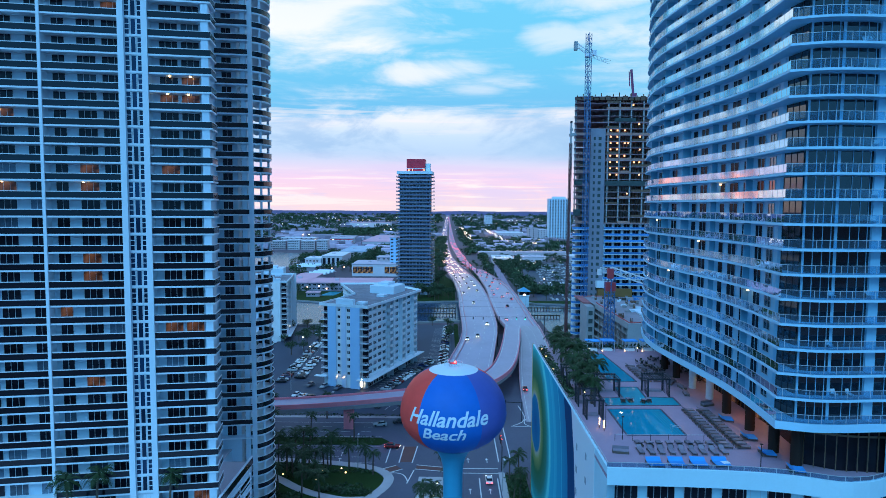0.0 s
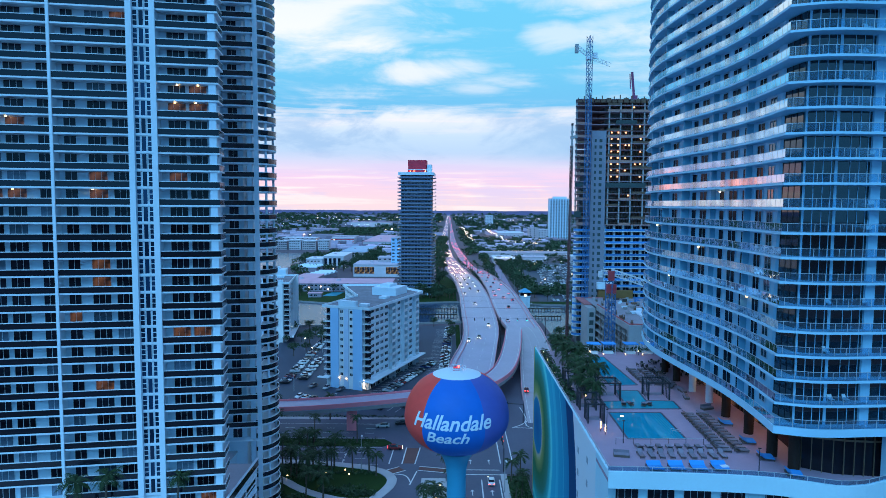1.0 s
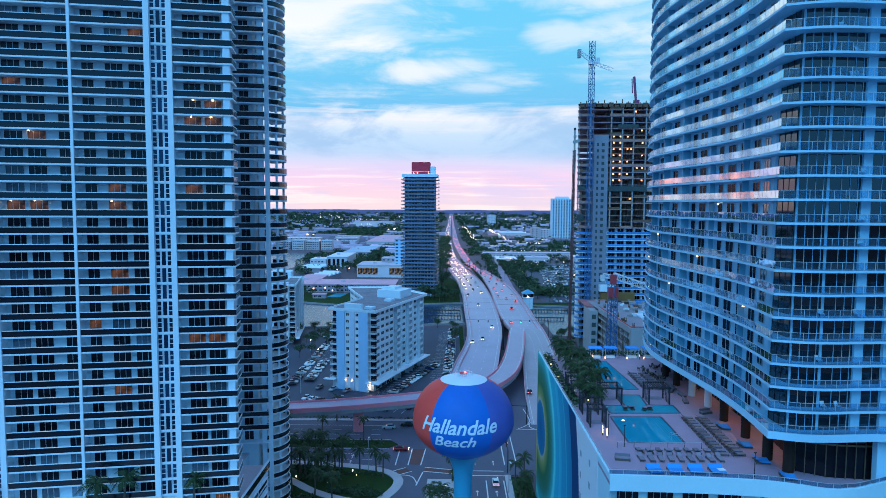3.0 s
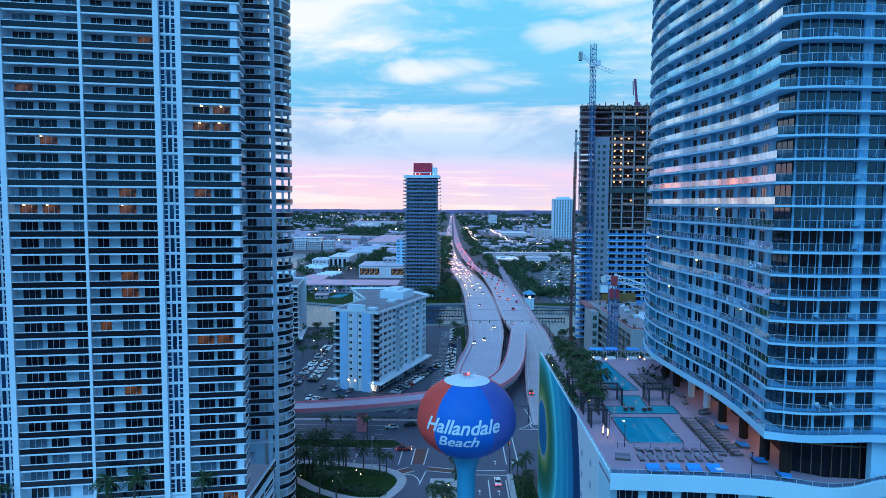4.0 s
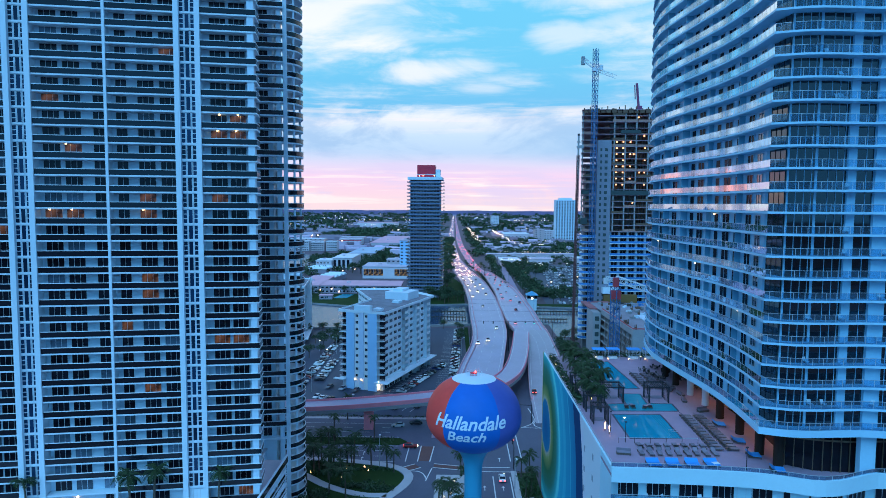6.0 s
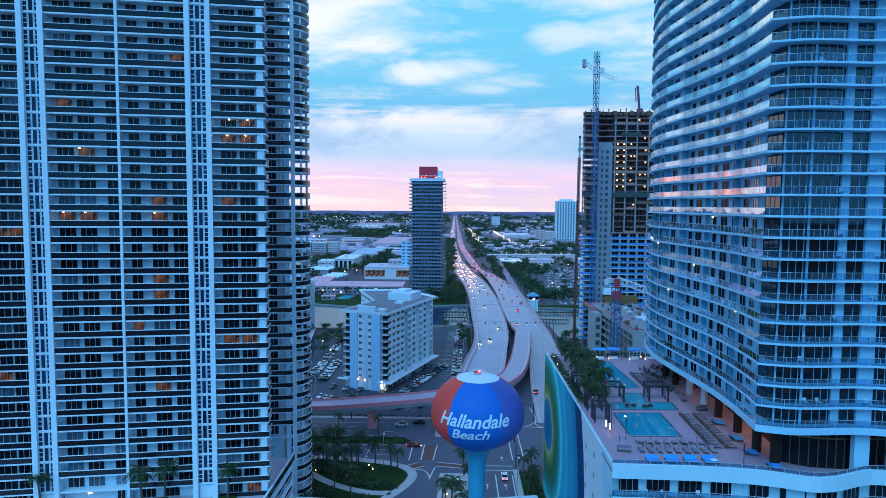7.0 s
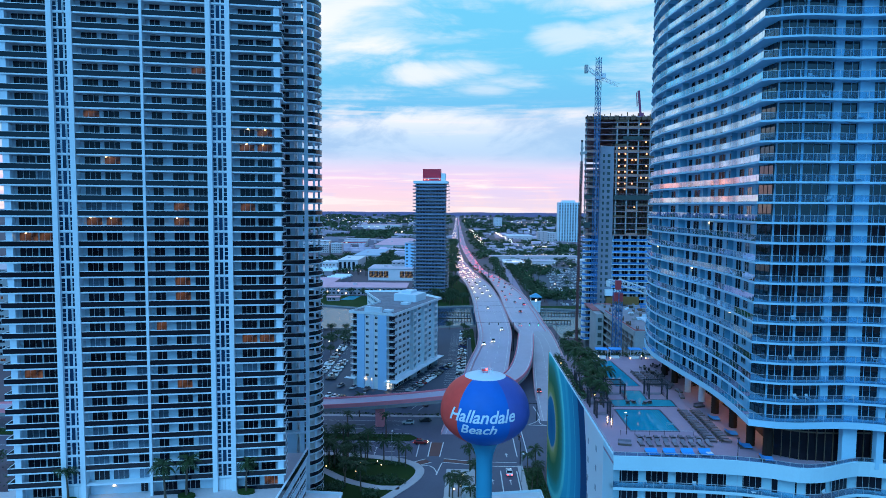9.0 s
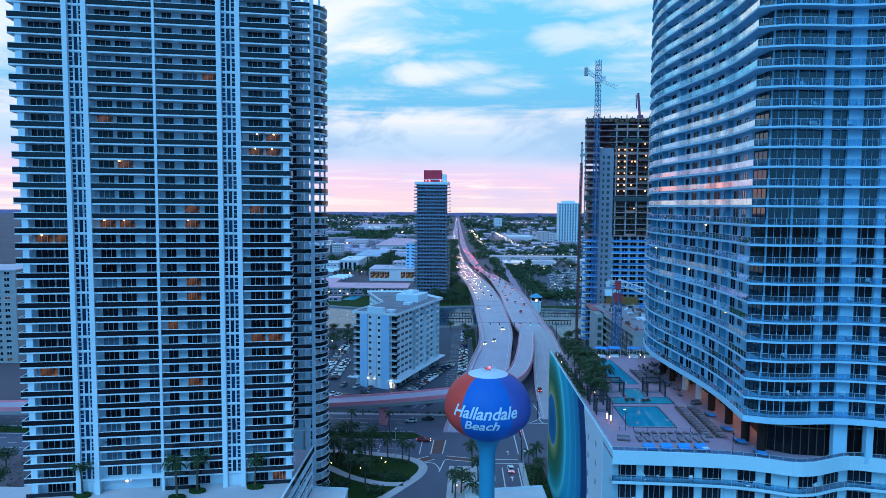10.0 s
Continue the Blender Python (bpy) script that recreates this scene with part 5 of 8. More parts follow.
for x0, x1, y in ((-22, 4, 424), (-22, 4, 402), (50, 84, 428), (50, 70, 398)):
    f = thing("fender", "dark timber pile fender in the canal beside the bridge", "fender", group="bridge fenders")
    s = Shape()
    s.beam((x0, y, 1.3), (x1, y, 1.3), 0.4, 0.6)
    part("wale", s, [timber], f)
    pile = Shape()
    pile.tube((0, 0, 0), (0, 0, 2.1), 0.28, 0.24, 7)
    pile = pile.mesh("fender_post", [timber])
    n = int((x1 - x0) / 2)
    for i in range(n + 1):
        part("fender_post", pile, None, f, at=pose(x0 + (x1 - x0) * i / n, y - 0.4, 0))

# ---- boulevard bridge and flyover ----
def densify(pts, ys):
    out = []
    for y in ys:
        for a, b in zip(pts, pts[1:]):
            if a[1] <= y <= b[1]:
                k = (y - a[1]) / (b[1] - a[1])
                out.append((a[0] + (b[0] - a[0]) * k, y, a[2] + (b[2] - a[2]) * k))
                break
    return out


LANE_L = ([(-10, 188, .12), (-1.1, 256.8, 3.9), (1.5, 274.6, 4.9), (4.8, 294.6, 6.0), (6.7, 323.6, 7.1), (6.2, 376, 7.6), (5.9, 449.7, 7.5), (2.7, 568, 3.3), (-3.5, 667, .5), (-11.4, 800, .3), (-14.6, 890, .3), (-18.4, 1137, .3), (-22, 1564, .3), (-22, 2170, .3), (-24, 3250, .3), (-27, 4800, .3)],
          [(8, 188, .12), (17.8, 256.8, 3.9), (20, 274.6, 4.9), (22.2, 294.6, 6.0), (25, 323.6, 7.1), (26.3, 376, 7.6), (26.3, 449.7, 7.5), (24.6, 568, 3.3), (17.8, 667, .5), (8, 800, .3), (3, 890, .3), (-3, 1137, .3), (-7, 1564, .3), (-9, 2170, .3), (-13, 3250, .3), (-17, 4800, .3)])
LANE_R = ([(29.0, 330, 7.4), (27.2, 357, 7.6), (26.9, 411, 7.6), (28, 513, 5.7), (25.1, 669, .5), (14.2, 732, .3), (9.4, 890, .3), (3, 1066, .3), (-2, 1320, .3), (-3, 1728, .3), (-5, 2170, .3), (-10, 3250, .3), (-15, 4800, .3)],
          [(46.8, 330, 7.4), (46.7, 357, 7.6), (47.3, 411, 7.6), (46.8, 513, 5.7), (37.6, 669, .5), (27, 732, .3), (19.5, 890, .3), (13, 1066, .3), (9, 1320, .3), (6, 1728, .3), (3, 2170, .3), (-2, 3250, .3), (-8, 4800, .3)])


def build_deck(name, label, left, right, parapet_m, rim_m, thick=1.1, par_to=700.0, marks=3, arrive=False):
    """A carriageway between two edge lines, with parapets, lane lines and piers."""
    ob = thing(name, label, "bridge")
    n = min(len(left), len(right))
    s = Shape()
    for i in range(n - 1):
        a, b, c, d = left[i], right[i], right[i + 1], left[i + 1]
        k = len(s.v)
        for p in (a, b, c, d):
            s.v.append((p[0], p[1], p[2]))
        for p in (a, b, c, d):
            s.v.append((p[0], p[1], max(p[2] - thick, 0.01)))
        s.f += [(k, k + 1, k + 2, k + 3), (k + 7, k + 6, k + 5, k + 4), (k + 1, k + 5, k + 6, k + 2), (k + 4, k, k + 3, k + 7)]
        # deck beyond y 640 takes the haze-tinted, low-gloss road colour
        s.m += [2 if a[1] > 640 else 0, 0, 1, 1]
    part("deck", s, [road_concrete, rim_m, far_haze_road], ob)
    for side, o in ((left, 0.15), (right, -0.15)):
        q = [p for p in side if p[1] < par_to]
        s = Shape()
        s.ribbon([tuple(p) for p in q], ((o - 0.16, -0.3), (o + 0.16, -0.3), (o + 0.12, 0.95), (o - 0.12, 0.95)))
        part("parapet", s, [parapet_m], ob)
    s = Shape()
    for j in range(marks + 1):
        k = 0.09 + 0.82 * j / marks
        line = [tuple(Vector(left[i]).lerp(Vector(right[i]), k) + Vector((0, 0, 0.02))) for i in range(n)]
        for a, b in zip(line, line[1:]):
            if j in (0, marks):
                s.beam(a, b, 0.16, 0.02)
            else:
                m = Vector(a).lerp(Vector(b), 0.36)
                s.beam(a, m, 0.16, 0.02)
    part("lane_marking", s, [marking], ob, "white lane lines")["kind"] = "stuff"
    return ob


def edges(lane):
    l = smooth_path(lane[0], 9.0)
    ys = [p.y for p in l]
    r = densify([tuple(p) for p in smooth_path(lane[1], 4.0)], ys)
    return [tuple(p) for p in l][:len(r)], r


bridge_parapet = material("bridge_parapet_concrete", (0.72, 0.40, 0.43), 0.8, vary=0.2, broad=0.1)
LL, LR = edges(LANE_L)
RL, RR = edges(LANE_R)
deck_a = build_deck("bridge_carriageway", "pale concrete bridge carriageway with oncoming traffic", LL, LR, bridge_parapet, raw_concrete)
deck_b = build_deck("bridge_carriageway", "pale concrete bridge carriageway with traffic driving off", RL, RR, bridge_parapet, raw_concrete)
for ob, l, r in ((deck_a, LL, LR), (deck_b, RL, RR)):
    for i in range(2, len(l), 3):
        if l[i][2] > 2.2:
            c = Vector(l[i]).lerp(Vector(r[i]), 0.5)
            s = Shape()
            s.box(c.x - 8, c.x + 8, c.y - 0.6, c.y + 0.6, c.z - 2.0, c.z - 1.1)
            for o in (-6, 0, 6):
                s.box(c.x + o - 0.5, c.x + o + 0.5, c.y - 0.5, c.y + 0.5, 0, c.z - 2.0)
            part("pier", s, [raw_concrete], ob)
for ob, line, o in ((deck_a, LL, 2.5), (deck_b, RR, -2.5)):
    s = Shape()
    s.ribbon([tuple(p) for p in line if 245 < p[1] < 600], ((o - 0.14, 0.0), (o + 0.14, 0.0), (o + 0.1, 0.8), (o - 0.1, 0.8)))
    part("footway_barrier", s, [bridge_parapet], ob, "pinkish concrete barrier beside the footway")
# steel joints of the lifting span
for ob, l, r in ((deck_a, LL, LR), (deck_b, RL, RR)):
    for y in (392, 414, 436):
        i = min(range(len(l)), key=lambda j: abs(l[j][1] - y))
        s = Shape()
        s.box(l[i][0] + 0.6, r[i][0] - 0.6, l[i][1] - 0.22, l[i][1] + 0.22, l[i][2] + 0.004, l[i][2] + 0.03)
        part("joint", s, [dark_metal], ob, "dark steel expansion joint")
FLY = smooth_path([(37.9, 352, 7.3), (33.0, 325, 7.46), (28.6, 288, 7.9), (24.0, 257, 8.2), (19.0, 236, 8.4), (11.5, 220, 8.7), (1.0, 210, 9.0), (-11.3, 203.5, 9.1), (-27.3, 198.0, 9.0), (-43, 194, 8.9), (-60, 191.5, 8.8), (-100, 190, 8.2), (-180, 190, 6.0), (-300, 190, 2.0)], 4.0)
FLY = [p for p in FLY if p.y < 338]
FLY_SIDE = [p for p in FLY if p.y < 322]
fly = thing("flyover", "curved flyover ramp with pink painted parapets over the street", "bridge")
s = Shape()
s.ribbon([tuple(p) for p in FLY], ((-4.0, -1.9), (4.0, -1.9), (4.0, 0.0), (-4.0, 0.0)))
part("deck", s, [road_concrete], fly)
for o in (-3.95, 3.95):
    s = Shape()
    s.ribbon([tuple(p) for p in FLY_SIDE], ((o - 0.17, -0.72), (o + 0.17, -0.72), (o + 0.14, 0.62), (o - 0.14, 0.62)))
    part("parapet", s, [pink_paint], fly, "pink painted parapet")
    s = Shape()
    s.ribbon([tuple(p) for p in FLY_SIDE], ((o * 1.01 - 0.17, -1.95), (o * 1.01 + 0.17, -1.95), (o * 1.01 + 0.17, -0.95), (o * 1.01 - 0.17, -0.95)))
    part("girder", s, [raw_concrete], fly, "stained concrete girder")
s = Shape()
for o in (-3.2, 3.2):
    s.ribbon([tuple(p) for p in FLY], ((o - 0.08, 0.004), (o + 0.08, 0.004), (o + 0.08, 0.02), (o - 0.08, 0.02)))
part("lane_marking", s, [marking], fly)["kind"] = "stuff"
for x, y, z in ((-31.4, 195.6, 7.2), (-62, 191.3, 7.0), (-96, 190.2, 6.4), (8.0, 216, 6.9), (24.4, 259, 6.4)):
    s = Shape()
    s.prism([(x - 1.5, y - 1.2), (x + 1.5, y - 1.2), (x + 1.5, y + 1.2), (x - 1.5, y + 1.2)], 0, z)
    part("pier", s, [pink_paint], fly, "pink painted pier")
SLIP_L = smooth_path([(29.4, 331, 7.38), (32.6, 318, 7.1), (33.6, 300, 6.0), (30.2, 268, 3.4), (27.6, 240, 1.1), (26.4, 220, 0.3), (25.6, 203, 0.09)], 4.0)
SLIP_R = smooth_path([(46.8, 331, 7.38), (46.8, 318, 7.1), (46.5, 300, 6.0), (46.0, 268, 3.4), (45.2, 240, 1.1), (43.5, 220, 0.3), (41.0, 203, 0.09)], 4.0)
for line in (SLIP_L[5:-6], SLIP_R[:-8]):      # walls of the approach
    s = Shape()
    s.ribbon([tuple(p) for p in line], ((-0.15, -4), (0.15, -4), (0.15, 0.9), (-0.15, 0.9)))
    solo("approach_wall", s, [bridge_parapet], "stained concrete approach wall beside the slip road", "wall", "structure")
s = Shape()
n = min(len(SLIP_L), len(SLIP_R))
SLIP_L, SLIP_R = SLIP_L[:n - 1] + SLIP_L[-1:], SLIP_R[:n - 1] + SLIP_R[-1:]
for a, b, c, d in zip(SLIP_L, SLIP_R, SLIP_R[1:], SLIP_L[1:]):
    s.face([a, d, c, b])
    s.face([p - Vector((0, 0, 0.9)) for p in (a, b, c, d)])
m = Shape()
for k in (0.06, 0.36, 0.66, 0.94):
    line = [a.lerp(b, k) + Vector((0, 0, 0.02)) for a, b in zip(SLIP_L, SLIP_R)]
    for a, b in zip(line, line[1:]):
        m.beam(a, b if k in (0.06, 0.94) else a.lerp(b, 0.5), 0.16, 0.02)
solo("road_marking", m, [marking], "worn white lane lines on the slip road", "road marking", "stuff")
solo("slip_road", s, [slip_mat], "asphalt slip road descending from the bridge", "road", "structure")

# bridge keeper's house
ob = thing("bridge_house", "small white bridge keeper's house with a blue roof", "bridge house", pose(51.5, 436, 0))
s = Shape()
s.box(-3.2, 3.2, -3.2, 3.2, 0, 8.6)
part("wall", s, [white], ob)
s = Shape()
s.box(-3.4, 3.4, -3.4, 3.4, 9.4, 11.8)
part("window_band", s, [dark_glass], ob, "band of dark windows")
s = Shape()
s.box(-3.6, 3.6, -3.6, 3.6, 8.6, 9.4)
part("balcony", s, [white_paint], ob)
s = Shape()
for q in range(4):
    a = [(-4.3, -4.3), (4.3, -4.3), (4.3, 4.3), (-4.3, 4.3)]
    s.face([(*a[q], 11.8), (*a[(q + 1) % 4], 11.8), (0, 0, 14.6)])
s.face([(-4.3, 4.3, 11.8), (4.3, 4.3, 11.8), (4.3, -4.3, 11.8), (-4.3, -4.3, 11.8)])
part("roof", s, [material("blue_roof_tile", (0.05, 0.32, 0.5), 0.5)], ob, "blue hipped roof")
s = Shape()
s.box(-0.6, 0.6, -3.7, -3.4, 9.2, 10.2)
part("lamp", s, [white_lamp], ob)

# ---- apartment block on the parking lot ----
def build_apartments(at, name_label, w=20.0, d=52.0, floors=10, ground=4.3, wing=True, panel_m=None):
    ob = thing("apartment_block", name_label, "apartment block", at)
    h = 2.72
    panel_m = panel_m or blue_stucco
    top = ground + floors * h
    if wing:
        plan = [(-w + 0.5, 1.9), (-1.2, 1.9), (-1.2, d - 0.5), (-24.0, d + 15), (-43.0, d + 6.0), (-19.6, 29.0)]
        eave = [(-w - 0.6, 0.0), (0.7, 0.0), (0.7, d + 0.3), (-24.0, d + 17), (-45.0, d + 7.0), (-20.6, 29.0)]
    else:
        plan = [(-w + 0.5, 1.9), (-1.2, 1.9), (-1.2, d - 0.5), (-w + 0.5, d - 0.5)]
        eave = [(-w - 0.4, 0.0), (0.7, 0.0), (0.7, d + 0.3), (-w - 0.4, d + 0.3)]
    s = Shape()
    s.prism(plan, 0, top)
    part("wall", s, [offwhite], ob)
    s = Shape()
    s.box(-w + 3.2, -2.9, 0.4, 1.9, 0, top)
    part("wall", s, [offwhite], ob)
    for a, b in ((-w + 3.2, -w + 6.8), (-6.9, -2.9)):
        s = Shape()
        s.box(a, b, 0.0, 0.42, 0, top)
        part("stucco_panel", s, [panel_m], ob, "stucco wall panel")
    s = Shape()
    s.box(-w + 9.2, -8.9, 0.1, 0.42, 0, top)
    part("stucco_panel", s, [pale_stucco], ob, "pale lilac stucco wall panel")
    win = window_mesh("window", 1.25, 1.15, 2, [white_paint, dark_glass], sill=0.9)
    wide = window_mesh("ribbon_window", 2.6, 1.25, 3, [white_paint, dark_glass], sill=0.85)
    band = Shape()
    band.box(0, 0.18, 0, d - 6, -0.35, 0.8)
    band = band.mesh("spandrel", [white_paint])
    bal = Shape()
    bal.box(-0.1, 2.9, -1.3, 0.6, -0.18, 0.0)
    bal = bal.mesh("balcony_floor", [white_paint])
    guard = Shape()
    for z in (0.12, 0.52, 0.92):
        guard.ribbon([(-0.05, 0.6, z), (-0.05, -1.25, z), (2.85, -1.25, z), (2.85, 0.6, z)], ((-0.03, 0), (0.03, 0), (0.03, 0.08), (-0.03, 0.08)))
    guard = guard.mesh("guard_rail", [metal_rail])
    dark = Shape()
    dark.box(0.1, 2.6, 0, 0.06, 0.02, 2.2)
    dark = dark.mesh("balcony_door", [dark_glass])
    box = Shape()
    box.box(0, 1.5, 0, 3.6, -0.2, 0.0)
    box.box(1.42, 1.5, 0, 3.6, 0.0, 1.0)
    box.box(0, 1.5, 0, 0.08, 0, 1.0)
    box.box(0, 1.5, 3.52, 3.6, 0, 1.0)
    box = box.mesh("side_balcony", [offwhite])
    fin = Shape()
    fin.box(0, 1.7, -0.1, 0.1, 0, top)
    fin = fin.mesh("fin_wall", [white_paint])
    for k in range(floors):
        z = ground + k * h
        for u in (-w + 7.4, -8.4):
            part("window", win, None, ob, at=pose(u, -0.02 if 0 else 0.3, z))
        for u in (-w + 0.2, -2.8):
            f = part("balcony_floor", bal, None, ob, at=pose(u, 1.2, z))
            part("guard_rail", guard, None, f, "metal guard rail")
            part("balcony_door", dark, None, ob, at=pose(u + 0.2, 1.83, z))
        part("spandrel", band, None, ob, at=pose(-1.2, 3.0, z))
        for i in range(11):
            y = 4.0 + i * 4.1
            if i in (4, 7, 10):
                part("side_balcony", box, None, ob, at=pose(-1.2, y - 0.5, z))
                part("balcony_door", dark, None, ob, at=pose(-1.12, y, z, 0, 0, 90))
            else:
                part("ribbon_window", wide, None, ob, at=pose(-1.18, y, z, 0, 0, 90) @ pose(0, -0.12, 0))
    for y in (20.0, 23.4, 32.2, 35.8, 44.4, 48.2):
        part("fin_wall", fin, None, ob, at=pose(-1.25, y, 0))
    s = Shape()
    s.prism(eave, top, top + 0.35)
    part("eaves", s, [white_paint], ob)
    mid = Vector((sum(p[0] for p in eave) / len(eave), sum(p[1] for p in eave) / len(eave)))
    s = Shape()
    s.prism([tuple(Vector(p).lerp(mid, 0.05)) for p in eave], top + 0.352, top + 0.4)
    part("roof", s, [material("roof_gravel", (0.20, 0.20, 0.23), 0.9, vary=0.5, grain=0.6, broad=0.15)], ob, "patched grey flat roof")
    for p, q in zip(eave, eave[1:] + eave[:1]):
        p, q = Vector((*p, 0)), Vector((*q, 0))
        out = (q - p).normalized().cross(Vector((0, 0, 1))) * 0.16
        s = Shape()
        s.beam(p - out + Vector((0, 0, top + 0.7)), q - out + Vector((0, 0, top + 0.7)), 0.3, 0.75)
        part("parapet", s, [white_paint], ob)
    if wing:      # windows of the rear wing, over the front wing's eaves
        p, q = Vector(plan[4]), Vector(plan[5])
        yaw = math.degrees(math.atan2(q.y - p.y, q.x - p.x))
        for k in range(floors):
            for i in range(9):
                c = p.lerp(q, (i + 0.4) / 9.4)
                part("ribbon_window", wide, None, ob, at=pose(c.x, c.y, ground + k * h, 0, 0, yaw) @ pose(0, -0.1, 0))
    for a in ((-17.0, -5.5, 36, 48, 3.4), (-14.5, -9.5, 39, 46, 4.6), (-9.0, -5.5, 26.5, 30, 1.0), (-12.6, -9.5, 2.0, 5.0, 1.2), (-13.5, -6.0, 0.6, 2.4, 2.6), (-7.0, -3.5, 5.0, 8.0, 1.0)):
        s = Shape()
        s.box(*a[:4], top + 0.36, top + 0.36 + a[4])
        part("roof_hut", s, [white], ob)
    s = Shape()
    s.box(-w - 2.0, -w + 3.0, -1.6, 0.2, ground - 0.5, ground - 0.2)
    s.box(-3.4, 2.6, -1.6, 0.2, ground - 0.5, ground - 0.2)
    s.box(-1.2, 2.4, 0.2, d, ground - 0.5, ground - 0.2)
    part("canopy", s, [white_paint], ob)
    shop = window_mesh("shop_window", 4.0, 2.4, 3, [white_paint, dark_glass], sill=0.2)
    for i in range(10):
        part("shop_window", shop, None, ob, at=pose(-1.18, 3.6 + i * 4.7, 0, 0, 0, 90) @ pose(0, -0.12, 0))
    for u, m in ((-w + 7.0, warm_lamp), (-w + 10.0, warm_lamp), (-2.2, white_lamp)) if floors == 10 and w < 25 else ():
        s = Shape()
        s.box(u, u + 0.45, -0.35, 0.0, ground - 0.25 if u < -3 else 1.2, ground)
        part("lamp", s, [m], ob)
    return ob


build_apartments(pose(-31.3, 236.5, 0, 0, 0, -20.0), "white and pale blue apartment block in a parking lot")
build_apartments(pose(-84, 322, 0, 0, 0, 8), "weathered white apartment block beside the canal", 30, 36, 10, 3.3, False, offwhite)

# ---- dark tower with the red roof house ----
def build_red_top():
    ob = thing("residential_tower", "dark banded residential tower with a red roof house", "tower", pose(-41.0, 497, 0, 0, 0, -2))
    w, d, h = 26.2, 24.0, 2.88
    s = Shape()
    s.box(1.2, w - 1.2, 1.2, d - 1.2, 0, 95)
    part("wall", s, [material("blue_grey_wall", (0.16, 0.19, 0.25), 0.6, vary=0.25)], ob)
    slab = Shape()
    slab.box(-1.7, w + 1.7, 2.5, d - 2.5, -0.16, 0.0)
    slab.box(0, w, -0.25, d + 0.2, -0.16, 0.0)
    slab = slab.mesh("floor_slab", [material("grey_slab_paint", (0.46, 0.46, 0.50), 0.8, vary=0.15)])
    guard = Shape()
    guard.box(0.05, w - 0.05, -0.2, -0.15, 0.05, 0.98)
    guard.box(-1.65, -1.6, 2.5, d - 2.5, 0.05, 0.98)
    guard.box(w + 1.6, w + 1.65, 2.5, d - 2.5, 0.05, 0.98)
    guard = guard.mesh("balcony_guard", [material("smoked_guard", (0.11, 0.16, 0.26), 0.2, vary=0.3, each=0.3)])
    win = window_mesh("window", 2.0, 2.1, 2, [metal_rail, dark_glass])
    for k in range(31):
        z = 6.5 + k * h
        part("floor_slab", slab, None, ob, at=pose(0, 0, z))
        part("balcony_guard", guard, None, ob, at=pose(0, 0, z))
        for i in range(9):
            part("window", win, None, ob, at=pose(1.7 + i * 2.6, 1.1, z))
    s = Shape()
    s.box(-0.8, w + 0.8, -0.6, d + 0.6, 95.0, 97.2)
    part("crown", s, [white_paint], ob, "white crown band")
    s = Shape()
    s.box(6.5, 21.0, 4, 16, 97.2, 106.9)
    part("roof_house", s, [red_paint], ob, "red clad roof house")
    s = Shape()
    s.box(6.3, 21.2, 3.8, 16.2, 99.2, 99.6)
    s.box(21.3, 25.0, 5, 14, 97.2, 103.5)
    part("plant_room", s, [white_paint], ob)
    for u in (8, 11, 20):
        s = Shape()
        s.box(u, u + 0.5, 3.3, 3.7, 98, 98.6)
        part("lamp", s, [warm_lamp], ob)
    s = Shape()
    s.box(3, 3.5, -0.4, 1, 0, 6)
    s.box(w - 4, w - 3.5, -0.4, 1, 0, 6)
    part("column", s, [white_paint], ob)
    return ob


build_red_top()

# ---- tower under construction with its cranes ----
blue_film = material("blue_film_glazing", (0.05, 0.22, 0.5), 0.3, vary=0.25, each=0.3)
rust = material("rusty_formwork", (0.16, 0.09, 0.06), 0.85, vary=0.3)
stained_board = material("stained_edge_board", (0.42, 0.22, 0.18), 0.85, vary=0.35)
net_mat = material("dark_safety_net", (0.05, 0.075, 0.075), 0.9, vary=0.3)


